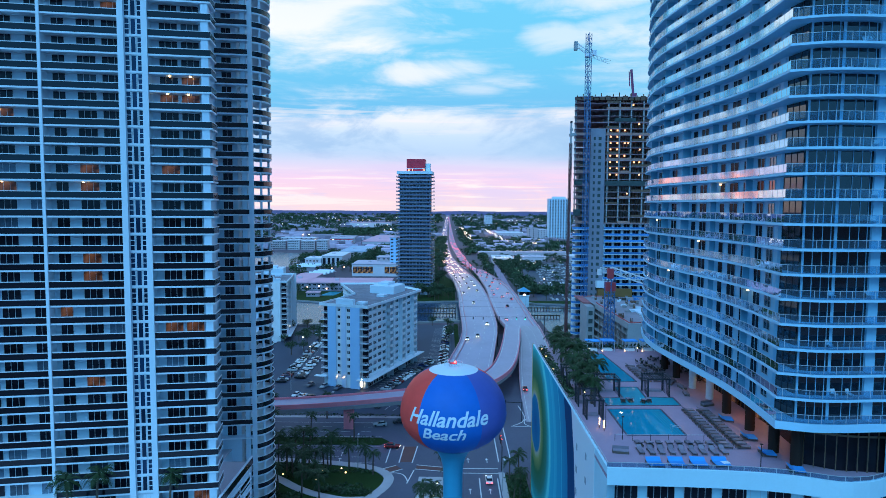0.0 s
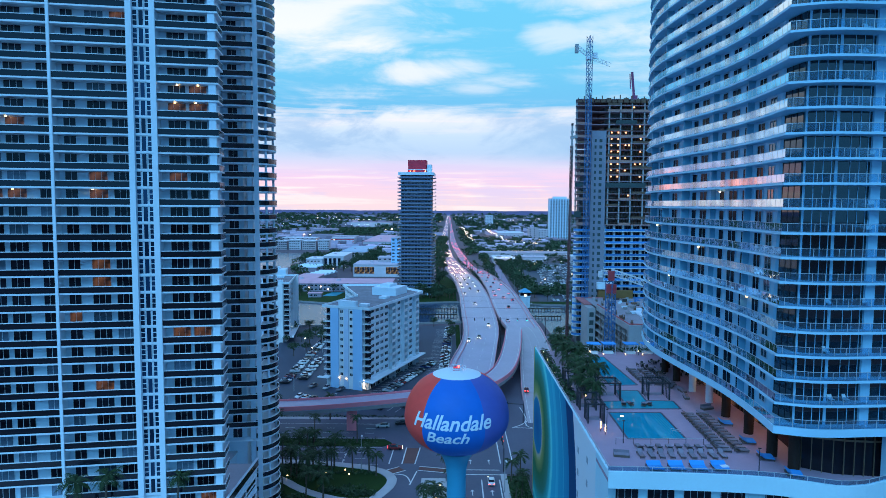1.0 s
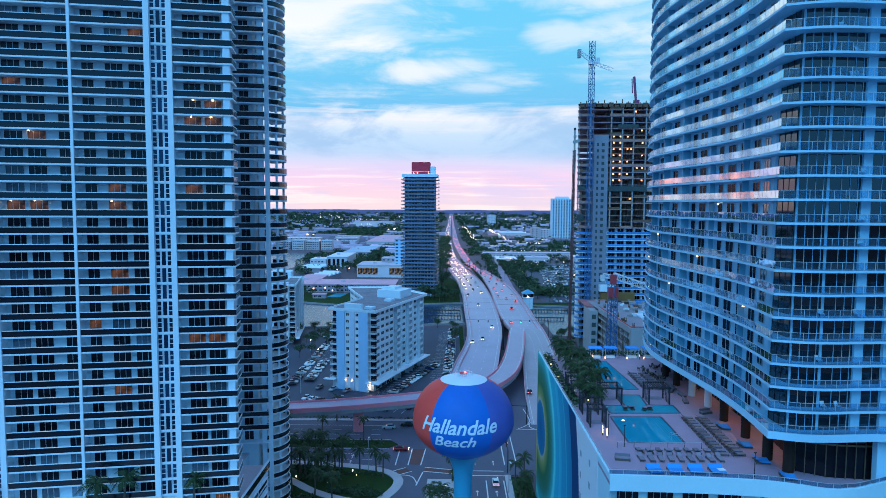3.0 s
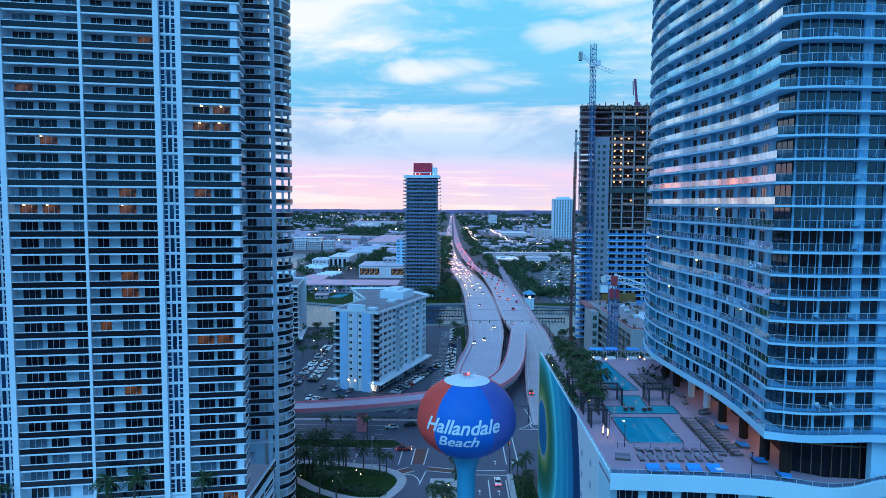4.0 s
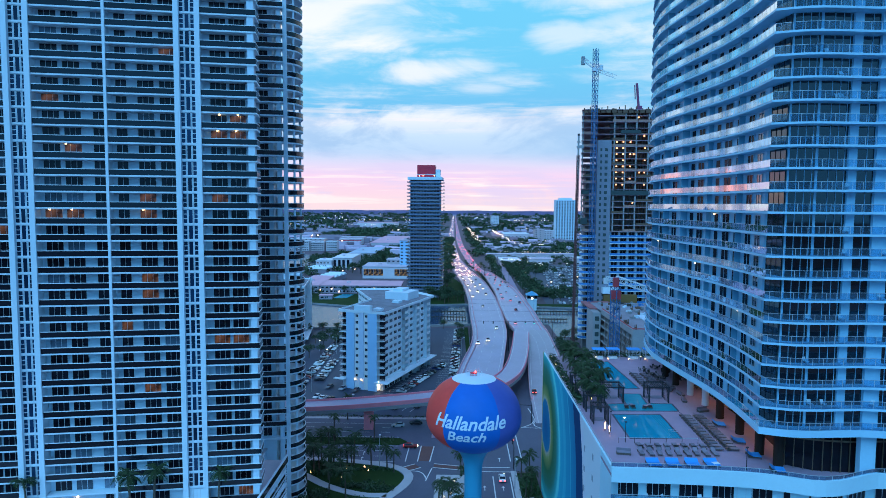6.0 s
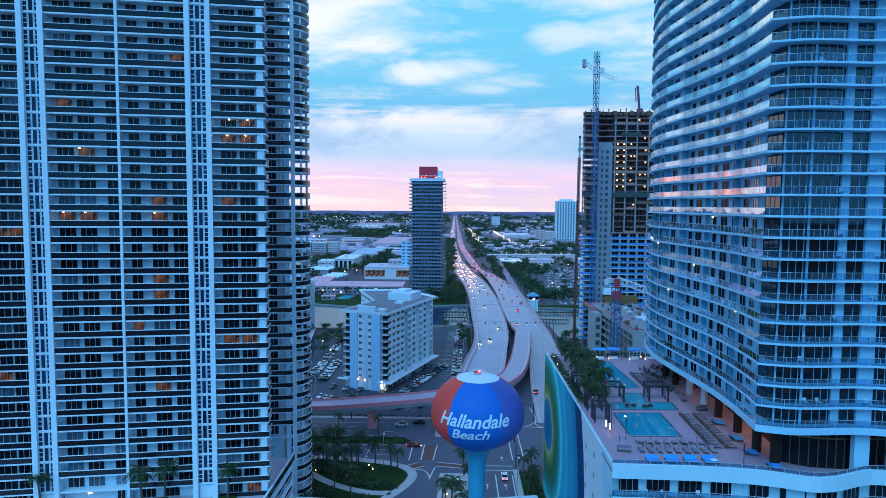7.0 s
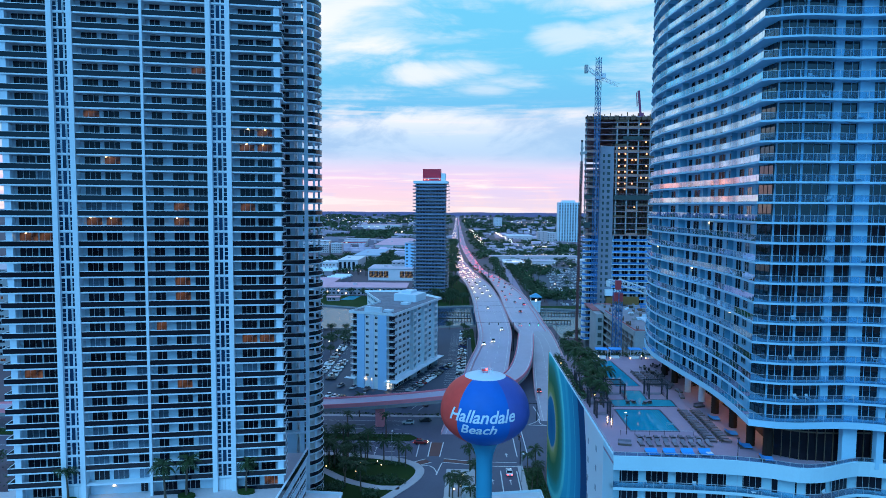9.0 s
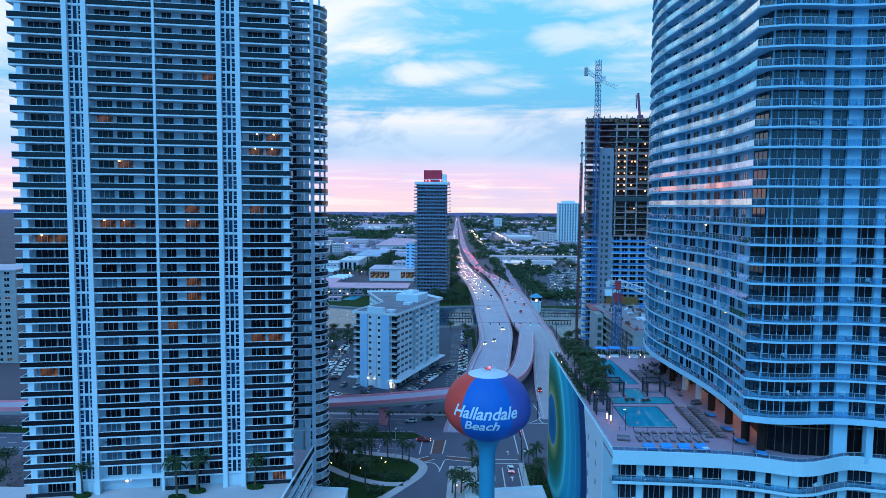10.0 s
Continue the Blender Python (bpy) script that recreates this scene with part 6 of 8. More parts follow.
def build_site_tower():
    ob = thing("unfinished_tower", "concrete tower under construction, glazed only on its lower floors", "tower", pose(60.4, 310, 0))
    h, n = 3.05, 39
    core = Shape()
    core.prism([(15.2, 6.5), (39, 6.5), (39, 27), (15.2, 27)], 0, 120)
    core.prism([(3.2, 5.5), (15.0, 5.5), (15.0, 24), (5.6, 24)], 0, 96)
    part("core", core, [raw_concrete], ob)
    s = Shape()
    s.box(7.6, 14.6, -0.3, 3.5, 6, 108)
    part("shear_wall", s, [material("formed_concrete", (0.25, 0.25, 0.30), 0.85, vary=0.25, grain=1.0, broad=0.12)], ob, "smooth grey shear wall")
    arc = [(2.6 - 2.6 * math.cos(radians(a)), 2.6 - 2.6 * math.sin(radians(a))) for a in (0, 18, 36, 54, 72, 90)]
    outline = [(40, 0.0), (40, 28), (5.3, 28)] + arc
    slab = Shape()
    slab.prism([(p[0], p[1]) for p in outline], -0.24, 0.0)
    low = slab.mesh("floor_slab", [white_paint])
    high = slab.mesh("floor_slab", [material("stained_slab_concrete", (0.40, 0.27, 0.30), 0.9, vary=0.4, grain=1.2, broad=0.15)])
    g = Shape()
    line = [(1.2, 8), *[(p[0] + 0.05, p[1] + 0.05) for p in arc], (8.2, 0.05)]
    g.ribbon([(*p, 0) for p in line], ((-0.02, 0.05), (0.02, 0.05), (0.02, 1.05), (-0.02, 1.05)))
    guard_a = g.mesh("balcony_guard", [blue_film])
    g = Shape()
    g.box(15.0, 40, 0.02, 0.06, 0.05, 1.05)
    guard_b = g.mesh("balcony_guard", [blue_film])
    col = Shape()
    col.box(-0.3, 0.3, -0.3, 0.3, 0, h - 0.24)
    col = col.mesh("column", [concrete])
    win = window_mesh("window", 3.0, 2.5, 2, [white_paint, dark_glass])
    pier = Shape()
    pier.box(-0.5, 0.5, -0.2, 0.2, 0, h - 0.24)
    pier = pier.mesh("wall_pier", [white_paint])
    slot = Shape()
    slot.box(0, 0.9, -0.05, 0.05, 0, 1.5)
    slot = slot.mesh("opening", [net_mat])
    gap = Shape()
    gap.box(0, 1.4, -0.05, 0.05, 0, 1.5)
    gap = gap.mesh("opening", [net_mat])
    props = []
    boards = []
    r = random.Random(8)
    for q in range(4):
        prop = Shape()
        for i in range(14):
            prop.box(i * 1.5 + r.uniform(-0.4, 0.4), i * 1.5 + 0.55, r.uniform(0, 1.5), 1.6, 0, h - 0.24 if r.random() < 0.7 else r.uniform(0.5, 1.6))
        props.append(prop.mesh("shoring_prop", [rust]))
        edge = Shape()
        for a, b in ((0.6, 7.4), (15.0, 21), (21.2, 27.4), (27.6, 38)):
            if r.random() < 0.8:
                edge.box(a, b, 0.02, 0.08, 0.02, r.choice((0.3, 0.9, 1.05)))
            edge.box(a, b, 0.02, 0.07, 1.05, 1.12)
        boards.append(edge.mesh("edge_board", [r.choice((rust, stained_board))]))
    lampm = Shape()
    lampm.tube((0, 0, 0), (0, 0, 0.7), 0.42, 0.36, 8)
    lampm = lampm.mesh("work_lamp", [material("site_work_lamp", (1, 0.8, 0.6), 0.5, glow=((1.0, 0.42, 0.13), 2.2))])
    for k in range(n):
        z = 7.5 + k * h
        part("floor_slab", low if z < 62 else high, None, ob, at=pose(0, 0, z))
        if z > 122:
            continue
        if z < 62:
            part("balcony_guard", guard_a, None, ob, at=pose(0, 0, z))
            for i in range(5):
                part("window", win, None, ob, at=pose(16.2 + i * 4.4, 2.2, z))
                part("wall_pier", pier, None, ob, at=pose(15.6 + i * 4.4, 2.3, z))
            part("window", win, None, ob, at=pose(3.6, 2.2, z))
            if z > 20:
                part("balcony_guard", guard_b, None, ob, at=pose(0, 0, z))
        else:
            for u in (0.8, 5.6, 16.0, 21.5, 27.0, 33.0):
                part("column", col, None, ob, at=pose(u, 0.5 if u > 1 else 3.2, z))
            part("shoring_prop", props[k % 4], None, ob, "rusty shoring props and stacked boards", at=pose(16.4 + (k % 3) * 0.7, 2.2 + (k % 2), z))["kind"] = "stuff"
            if k % 5:
                part("edge_board", boards[(k * 3) % 4], None, ob, "brown edge boards and guard rail", at=pose(0, 0, z))["kind"] = "stuff"
        if k > 1 and z < 105:
            part("opening", slot, None, ob, at=pose(9.0, -0.32, z + 0.5))
            part("opening", gap, None, ob, at=pose(11.3, -0.32, z + 0.5))
        if 82 < z < 106:
            for u in (17.4, 20.6, 31.5) if k % 2 else (17.4, 20.6, 24.2):
                part("work_lamp", lampm, None, ob, at=pose(u, 0.8, z + 1.9))
        if k in (22, 27, 30, 33, 36):
            part("work_lamp", lampm, None, ob, at=pose(24 + (k * 7 % 8), 1.0, z + 1.9))
    for z0, z1, a, b in ((66, 69.0, -0.3, 3.0), (81.0, 83.0, -0.3, 3.6), (80.6, 83.0, 14.8, 34), (111.4, 113.2, 19.0, 29)):
        s = Shape()
        s.box(a, b, -0.45, -0.35, z0, z1)
        part("safety_net", s, [net_mat], ob, "dark hanging safety net")
    for i in range(13):
        s = Shape()
        u = 0.6 + i * 2.9
        s.box(u, u + 0.4, 0.5, 1.0, 123.3, 124.0 + (i * 37 % 5) * 0.35)
        part("starter_column", s, [rust], ob)
    s = Shape()
    for i in range(14):
        s.box(0.3 + i * 2.8, 2.6 + i * 2.8, -0.3, 0.1, 121.6, 122.7 + (i % 3) * 0.5)
    part("formwork", s, [rust], ob, "rusty formwork panels")
    return ob


build_site_tower()
crane_blue = material("crane_blue_paint", (0.035, 0.15, 0.33), 0.5, vary=0.2)
crane_white = material("crane_white_paint", (0.7, 0.72, 0.74), 0.5, vary=0.15)


def lattice(s, a, b, w, bays, t=0.14):
    """A square lattice beam from a to b."""
    a, b = Vector(a), Vector(b)
    d = (b - a).normalized()
    u = d.orthogonal().normalized() if abs(d.z) > 0.9 else d.cross(Vector((0, 0, 1))).normalized()
    v = d.cross(u)
    cs = [(u * i + v * j) * (w / 2) for i, j in ((-1, -1), (1, -1), (1, 1), (-1, 1))]
    for c in cs:
        s.beam(a + c, b + c, t)
    for k in range(bays):
        p, q = a.lerp(b, k / bays), a.lerp(b, (k + 1) / bays)
        for i in range(4):
            c, e = cs[i], cs[(i + 1) % 4]
            s.beam(p + c, q + e, t * 0.6)
            s.beam(p + c, p + e, t * 0.6)


def build_cranes():
    ob = thing("tower_crane", "tall blue tower crane climbing beside the concrete tower", "crane")
    s = Shape()
    lattice(s, (64.7, 303.5, 0), (64.7, 303.5, 151.5), 2.0, 60, 0.22)
    part("mast", s, [crane_blue], ob)
    s = Shape()
    s.box(63.2, 66.2, 302, 305, 140.5, 142.0)
    s.box(66.2, 68.0, 301.6, 303.6, 141.0, 143.4)
    part("slewing_unit", s, [crane_white], ob)
    s = Shape()
    lattice(s, (64.7, 303.5, 141.6), (72.5, 296.0, 136.6), 1.6, 5, 0.18)
    part("jib", s, [crane_white], ob)
    s = Shape()
    lattice(s, (64.7, 303.5, 142.0), (59.6, 308.0, 147.5), 1.6, 4, 0.18)
    part("counter_jib", s, [crane_white], ob)
    s = Shape()
    s.box(58.6, 60.2, 306.8, 308.6, 144.6, 148.6)
    part("counterweight", s, [concrete], ob, "grey counterweight block")
    for k in range(6):
        s = Shape()
        s.beam((64.7, 304.6, 18 + k * 20), (66, 310, 18 + k * 20), 0.3)
        part("wall_tie", s, [crane_blue], ob)

    ob = thing("placing_mast", "slender dark red mast with a folded boom beside the site", "mast")
    s = Shape()
    lattice(s, (53.8, 290, 0), (54.6, 290, 99), 0.9, 45, 0.2)
    s.tube((53.8, 290, 0), (54.6, 290, 99), 0.4, 0.36, 6)
    part("mast", s, [material("dark_red_paint", (0.14, 0.05, 0.05), 0.6)], ob)
    s = Shape()
    s.beam((54.6, 290, 88), (54.7, 290, 108), 0.7)
    s.beam((54.0, 290, 102.5), (57.0, 290, 103.2), 1.3)
    s.beam((54.2, 290, 105), (55.4, 290, 105.2), 1.0)
    part("boom", s, [concrete], ob, "grey folded boom")
    s = Shape()
    s.beam((54.7, 290, 108), (54.7, 290, 109.0), 0.9)
    part("tip", s, [dark_metal], ob)

    ob = thing("site_crane", "small crane with blue mast, red cab and white jib", "crane")
    s = Shape()
    lattice(s, (58.6, 230, 0), (58.6, 230, 44.5), 2.6, 22, 0.26)
    part("mast", s, [crane_blue], ob)
    s = Shape()
    s.box(56.9, 60.3, 228.4, 231.6, 39.8, 43.0)
    s.box(57.4, 59.4, 228, 230, 44.5, 48.0)
    part("cab", s, [material("crane_red_paint", (0.45, 0.05, 0.06), 0.5, vary=0.2)], ob, "red cab and slewing head")
    s = Shape()
    lattice(s, (58.6, 230, 47.6), (88.0, 218, 38.0), 2.0, 18, 0.22)
    part("jib", s, [crane_white], ob)
    s = Shape()
    lattice(s, (58.6, 230, 47.0), (55.2, 231.6, 47.4), 1.4, 2, 0.2)
    s.box(54.4, 55.8, 230.8, 232.4, 45.4, 47.6)
    part("counter_jib", s, [crane_white], ob)

    ob = thing("roof_crane", "short dark purple crane boom on the unfinished roof", "crane")
    s = Shape()
    s.beam((89.0, 314, 125), (87.8, 314, 137), 1.0)
    s.beam((87.2, 314, 129), (86.8, 314, 136), 0.4)
    s.box(88, 90.5, 313, 315.5, 123.4, 125.6)
    part("boom", s, [material("purple_paint", (0.26, 0.06, 0.14), 0.5)], ob)


build_cranes()


def build_site_podium():
    ob = thing("site_podium", "concrete podium shell under construction with open storeys", "building")
    top = 27.5
    plan = [(65.0, 228), (118, 226), (118, 300), (63.9, 300), (63.9, 275)]
    core = [(72.0, 229.5), (116, 227.5), (116, 298), (72.0, 298)]
    s = Shape()
    s.prism(core, 0, top - 0.5)
    part("core", s, [raw_concrete], ob)
    for k in range(7):
        s = Shape()
        s.prism(plan, 3.2 + k * 3.4, 3.6 + k * 3.4)
        part("floor_slab", s, [concrete], ob)
    for i in range(8):
        s = Shape()
        y = 229.5 + i * 6.4
        s.box(65.2, 66.2, y, y + 0.9, 0, top - 0.4)
        part("column", s, [concrete], ob)
    s = Shape()
    s.prism(plan, top - 0.35, top)
    part("roof", s, [material("membrane_roof", (0.30, 0.28, 0.31), 0.8, vary=0.5, broad=0.12)], ob, "stained roof slab")
    s = Shape()
    s.beam((65.1, 228, top - 0.4), (64.0, 275, top - 0.4), 0.35, 2.2)
    part("edge_beam", s, [concrete], ob, "pale concrete edge beam")
    s = Shape()
    s.box(65.0, 78.0, 227.6, 228.0, 0, top + 0.7)
    part("end_wall", s, [concrete], ob, "pale solid end wall")
    for p, q in (((65.2, 228.2), (64.2, 275)), ((65.2, 228.2), (90, 227.2))):
        s = Shape()
        s.beam((*p, top + 1.1), (*q, top + 1.1), 0.16, 0.4)
        part("safety_rail", s, [material("red_safety_rail", (0.55, 0.10, 0.10), 0.7)], ob, "red safety rail")
    s = Shape()
    s.box(60.4, 63.8, 276, 290, 0, 26.6)
    part("stair_core", s, [concrete], ob, "pale concrete stair core")
    for k in range(7):
        s = Shape()
        s.box(61.2, 63.0, 275.85, 276.05, 1.2 + k * 3.6, 3.2 + k * 3.6)
        part("opening", s, [net_mat], ob)
    s = Shape()
    s.box(60.5, 74, 284, 306, 26.7, 27.3)
    part("formwork_deck", s, [material("faded_red_formwork", (0.42, 0.14, 0.14), 0.8, vary=0.4, grain=1.5)], ob, "faded red formwork deck")
    s = Shape()
    s.box(76, 90, 246, 262, top, top + 0.5)
    part("pale_slab", s, [white], ob, "fresh pale slab")
    r = random.Random(3)
    for _ in range(64):
        x, y = r.uniform(66, 100), r.uniform(231, 298)
        if 75 < x < 91 and 243 < y < 263:
            continue
        s = Shape()
        w, d, h = r.uniform(0.5, 2.8), r.uniform(0.5, 2.8), r.uniform(0.2, 1.3)
        s.box(x, x + w, y, y + d, top, top + h)
        part("stacked_material", s, [r.choice((raw_concrete, rust, concrete, white, timber, blue_film))], ob)
    bar = Shape()
    for dx, dy in ((0, 0), (0.6, 0), (0, 0.6), (0.6, 0.6)):
        bar.box(dx, dx + 0.12, dy, dy + 0.12, 0, 1.9)
    bar.box(-0.05, 0.8, -0.05, 0.8, 0, 0.9)
    bar = bar.mesh("starter_bar", [rust])
    for i in range(6):
        for j in range(3):
            part("starter_bar", bar, None, ob, "rusty starter bars", at=pose(67 + j * 11, 232 + i * 11.5, top))
    for i in range(7):      # scaffold against the open side
        y = 229 + i * 6.4
        s = Shape()
        s.beam((64.2 - 0.02 * i, y, 0), (64.2 - 0.02 * i, y, 26), 0.14)
        post = part("scaffold_post", s, [rust], ob)
        for z in range(2, 25, 5):
            s = Shape()
            s.beam((64.2, y, z), (64.2, y + 6.4, z), 0.12)
            part("ledger", s, [rust], post)
            s = Shape()
            s.beam((64.2, y, z), (64.2, y + 6.4, min(z + 5, 25)), 0.1)
            part("brace", s, [rust], post)
    s = Shape()
    s.box(72.3, 89, 307, 309.5, 26.2, 30.4)
    part("hoarding", s, [material("ochre_board", (0.24, 0.12, 0.035), 0.8, vary=0.25)], ob, "ochre site hoarding")
    s = Shape()
    s.box(71.5, 79, 306.5, 309.5, 31.0, 34.2)
    part("site_cabin", s, [white_paint], ob, "white site cabin")


build_site_podium()
# ---- vegetation ----
rng = random.Random(21)


def frond(s, base, yaw, length, lift, droop, n=13):
    """A feather frond: a drooping rib with narrow leaflets on both sides."""
    p = Vector(base)
    d = Vector((math.cos(yaw), math.sin(yaw), lift)).normalized()
    side = Vector((-math.sin(yaw), math.cos(yaw), 0))
    seg = length / n
    for i in range(n):
        q = p + d * seg
        w = 0.66 * math.sin(math.pi * (i + 1.2) / (n + 0.8)) * length / 3.0
        for k in (-1, 1):
            tip = p + side * (k * w) + d * (seg * 1.3 + 0.3 * w) - Vector((0, 0, 0.34 * w + 0.05))
            mid = p + d * seg * 0.9
            s.face([p, mid, tip + d * seg * 0.2, tip] if k > 0 else [mid, p, tip, tip + d * seg * 0.2])
        p = q
        d = (d - Vector((0, 0, droop * 0.55 * (0.5 + i / n)))).normalized()


def palm_meshes(seed, height, reach, fronds):
    r = random.Random(seed)
    s = Shape()
    lean = (r.uniform(-0.4, 0.4), r.uniform(-0.4, 0.4))
    pts = [Vector((lean[0] * (i / 5) ** 2, lean[1] * (i / 5) ** 2, height * i / 5)) for i in range(6)]
    for i in range(5):
        s.tube(pts[i], pts[i + 1], 0.24 - 0.02 * i, 0.22 - 0.02 * i, 8)
    trunk = s.mesh("trunk", [bark])
    s = Shape()
    top = pts[-1] + Vector((0, 0, 0.1))
    for i in range(fronds):
        y = 2 * math.pi * i / fronds * 2.618 + r.uniform(-0.3, 0.3)
        frond(s, top, y, reach * r.uniform(0.85, 1.1), r.uniform(-0.3, 1.3), r.uniform(0.2, 0.42))
    return trunk, s.mesh("crown", [palm_leaf])


PALMS = {k: [palm_meshes(11 * k + i, h, r, n) for i in range(3)] for k, (h, r, n) in enumerate(((6.4, 3.1, 19), (4.2, 3.1, 26), (8.5, 2.8, 18), (9.5, 2.2, 18)))}


def palm(x, y, z, kind, label, group):
    tr, cr = rng.choice(PALMS[kind])
    k = rng.uniform(0.88, 1.12)
    ob = thing("palm_tree", label, "palm", pose(x, y, z, 0, 0, rng.uniform(0, 360)) @ Matrix.Scale(k, 4), group=group)
    part("trunk", tr, None, ob)
    part("crown", cr, None, ob)


def on_line(line, y):
    for a, b in zip(line, line[1:]):
        if a[1] <= y <= b[1]:
            return a[0] + (b[0] - a[0]) * (y - a[1]) / (b[1] - a[1])
    return line[-1][0]


for x, y in ((25.0, 108.5), (24.0, 113.5), (26.2, 118.0), (24.6, 122.5), (26.4, 126.0), (24.6, 130.0), (26.8, 133.5), (24.8, 137.5), (26.6, 141.5), (24.6, 145.5), (27.0, 148.5), (29.0, 121.5), (28.8, 129.0), (29.2, 137.0)):
    palm(x, y, DECK_Z, 1, "bushy green palm planted along the pool deck edge", "deck palms")
for x, y in ((-41.6, 168.7), (-37.8, 167.8), (-31.6, 166.0), (-39.0, 166.3), (-46, 167), (-52, 167.6), (-58, 168)):
    palm(x, y, 0.06, 2, "tall green palm in the garden at the street corner", "garden palms")
for x, y in ((-26.4, 164.6), (-21.7, 163.2), (-19.6, 161.2), (-32.8, 154.1), (-30.3, 144.7), (-35.2, 147.9), (-31.6, 162.0), (-41.9, 160.2), (-40.3, 159.6), (-45.5, 160.5), (-47.5, 154), (-36.5, 158), (-44, 148.5), (-51, 158), (-38, 163.5), (-49, 165.4), (-34.6, 160.0), (-56, 162), (-62, 164.6), (-53, 154), (-58, 158), (-42, 152), (-43, 164.5), (-48, 149), (-37, 156), (-33.4, 165.4)):
    palm(x, y, 0.06, 0, "green palm in the garden at the street corner", "garden palms")
for x, y in ((-6.4, 142.3), (-4.0, 142.4), (-0.7, 159.3), (0.8, 150), (-1.0, 133), (-5.6, 138), (-2.2, 139.6), (15.8, 157.4), (17.8, 150.5), (15.8, 146), (18.4, 160)):
    palm(x, y, 0.1, 0, "green palm beside the water tower and painted wall", "street palms")
for x, y in ((-28, 184), (-41, 184.4), (-52, 184), (-63, 184.4), (-76, 184), (-90, 184), (-58, 203.6), (-40, 204)):
    palm(x, y, 0.2, 2, "tall green palm on the planted street median", "median palms")
for x, y in ((-48.0, 105.8), (-59.4, 103.4), (-62.3, 100.3), (-82.0, 100.5)):
    palm(x, y, TERRACE_Z + 0.5, 0, "green palm in a raised planter on the terrace", "terrace palms")
    s = Shape()
    s.prism([(x + 1.8 * math.cos(radians(a)), y + 1.1 * math.sin(radians(a))) for a in range(0, 360, 30)], TERRACE_Z, TERRACE_Z + 0.5)
    solo("planter", s, [grass_mat], "low planter filled with dark shrubs on the terrace", "planter", group="terrace planters")
for x, y in ((27.0, 640), (22.6, 655), (21.5, 690), (18, 720), (15.5, 705)):
    palm(x, y, 0.3, 3, "tall palm on the boulevard median", "boulevard palms")


def leaf_cloud(s, c, r, n, size, rnd):
    """A ragged clump of small leaf plates."""
    for _ in range(n):
        while True:
            p = Vector((rnd.uniform(-1, 1), rnd.uniform(-1, 1), rnd.uniform(-1, 1)))
            if 0.25 < p.length < 1:
                break
        p = Vector((p.x * r[0], p.y * r[1], p.z * r[2])) + Vector(c)
        u = Vector((rnd.uniform(-1, 1), rnd.uniform(-1, 1), rnd.uniform(-0.6, 0.6))).normalized()
        v = u.cross(Vector((rnd.uniform(-1, 1), rnd.uniform(-1, 1), rnd.uniform(-1, 1)))).normalized()
        k = size * rnd.uniform(0.6, 1.3)
        s.face([p - u * k, p - v * k * 0.6, p + u * k, p + v * k * 0.6])


def tree_meshes(seed, h, spread, leaves):
    r = random.Random(seed)
    s = Shape()
    s.tube((0, 0, 0), (0.1, 0, h * 0.45), 0.3, 0.2, 8)
    tips = []
    for i in range(6):
        a = 2 * math.pi * i / 6 + r.uniform(-0.3, 0.3)
        tip = Vector((math.cos(a) * spread * 0.55, math.sin(a) * spread * 0.55, h * r.uniform(0.62, 0.82)))
        s.tube((0.1, 0, h * 0.4), tip, 0.14, 0.05, 6)
        tips.append(tip)
    trunk = s.mesh("trunk", [bark])
    s = Shape()
    for t in tips + [Vector((0, 0, h * 0.8))]:
        leaf_cloud(s, t, (spread * r.uniform(0.4, 0.55), spread * r.uniform(0.4, 0.55), h * r.uniform(0.16, 0.24)), leaves // 7, 0.34, r)
    return trunk, s.mesh("crown", [leaf])


TREES = [tree_meshes(40 + i, 8.5, 4.0, 640) for i in range(4)]


def tree(x, y, z, label, group, k=1.0):
    tr, cr = rng.choice(TREES)
    ob = thing("tree", label, "tree", pose(x, y, z, 0, 0, rng.uniform(0, 360)) @ Matrix.Scale(k * rng.uniform(0.8, 1.2), 4), group=group)
    part("trunk", tr, None, ob)
    part("crown", cr, None, ob)


for i in range(44):
    tree(rng.uniform(-24, -6), 478 + i * 11.5, 0, "dense dark green tree beside the boulevard", "bank trees", 1.25)
for i in range(22):
    tree(rng.uniform(54, 62), 520 + i * 13, 0, "dark green tree between the boulevard and a car park", "car park trees", 0.95)
for i in range(26):
    tree(56 + i * 5.6 + rng.uniform(-2, 2), rng.uniform(468, 492), 0, "dark green tree on the far canal bank", "bank trees", 0.95)
for x, y in ((-72, 356), (-80, 352), (-66, 352), (-88, 346), (-95, 340), (-100, 330), (-76, 330), (-84, 318), (-70, 300), (-74, 292), (-92, 300), (-66, 318), (-104, 290), (-98, 265), (0.6, 360), (1.0, 345), (-1.0, 366), (-10, 368), (0.4, 330), (-58, 345), (60, 345), (64, 340), (58, 335), (62, 328), (53, 322), (52, 312), (-74, 340), (-69, 336), (-78, 324), (-66, 342), (-72, 316), (-64, 330), (-68, 326)):
    tree(x, y, 0, "rounded green tree at the edge of the parking lot", "parking trees", 0.72)
for i in range(60):
    tree(rng.uniform(64, 200), rng.uniform(520, 770), 0, "dark green tree among parked cars", "far car park trees", 0.85)
for i in range(16):
    tree(*(lambda y: (0.5 * (on_line(LR, y) + on_line(RL, y)), y))(560 + i * 16.0), 0.2, "dark green tree on the boulevard median", "median trees", 0.5)
for i in range(20):
    tree(rng.uniform(-26, 3), rng.uniform(464, 500), 0, "dark green tree on the canal bank beside the boulevard", "bank trees", 0.85)
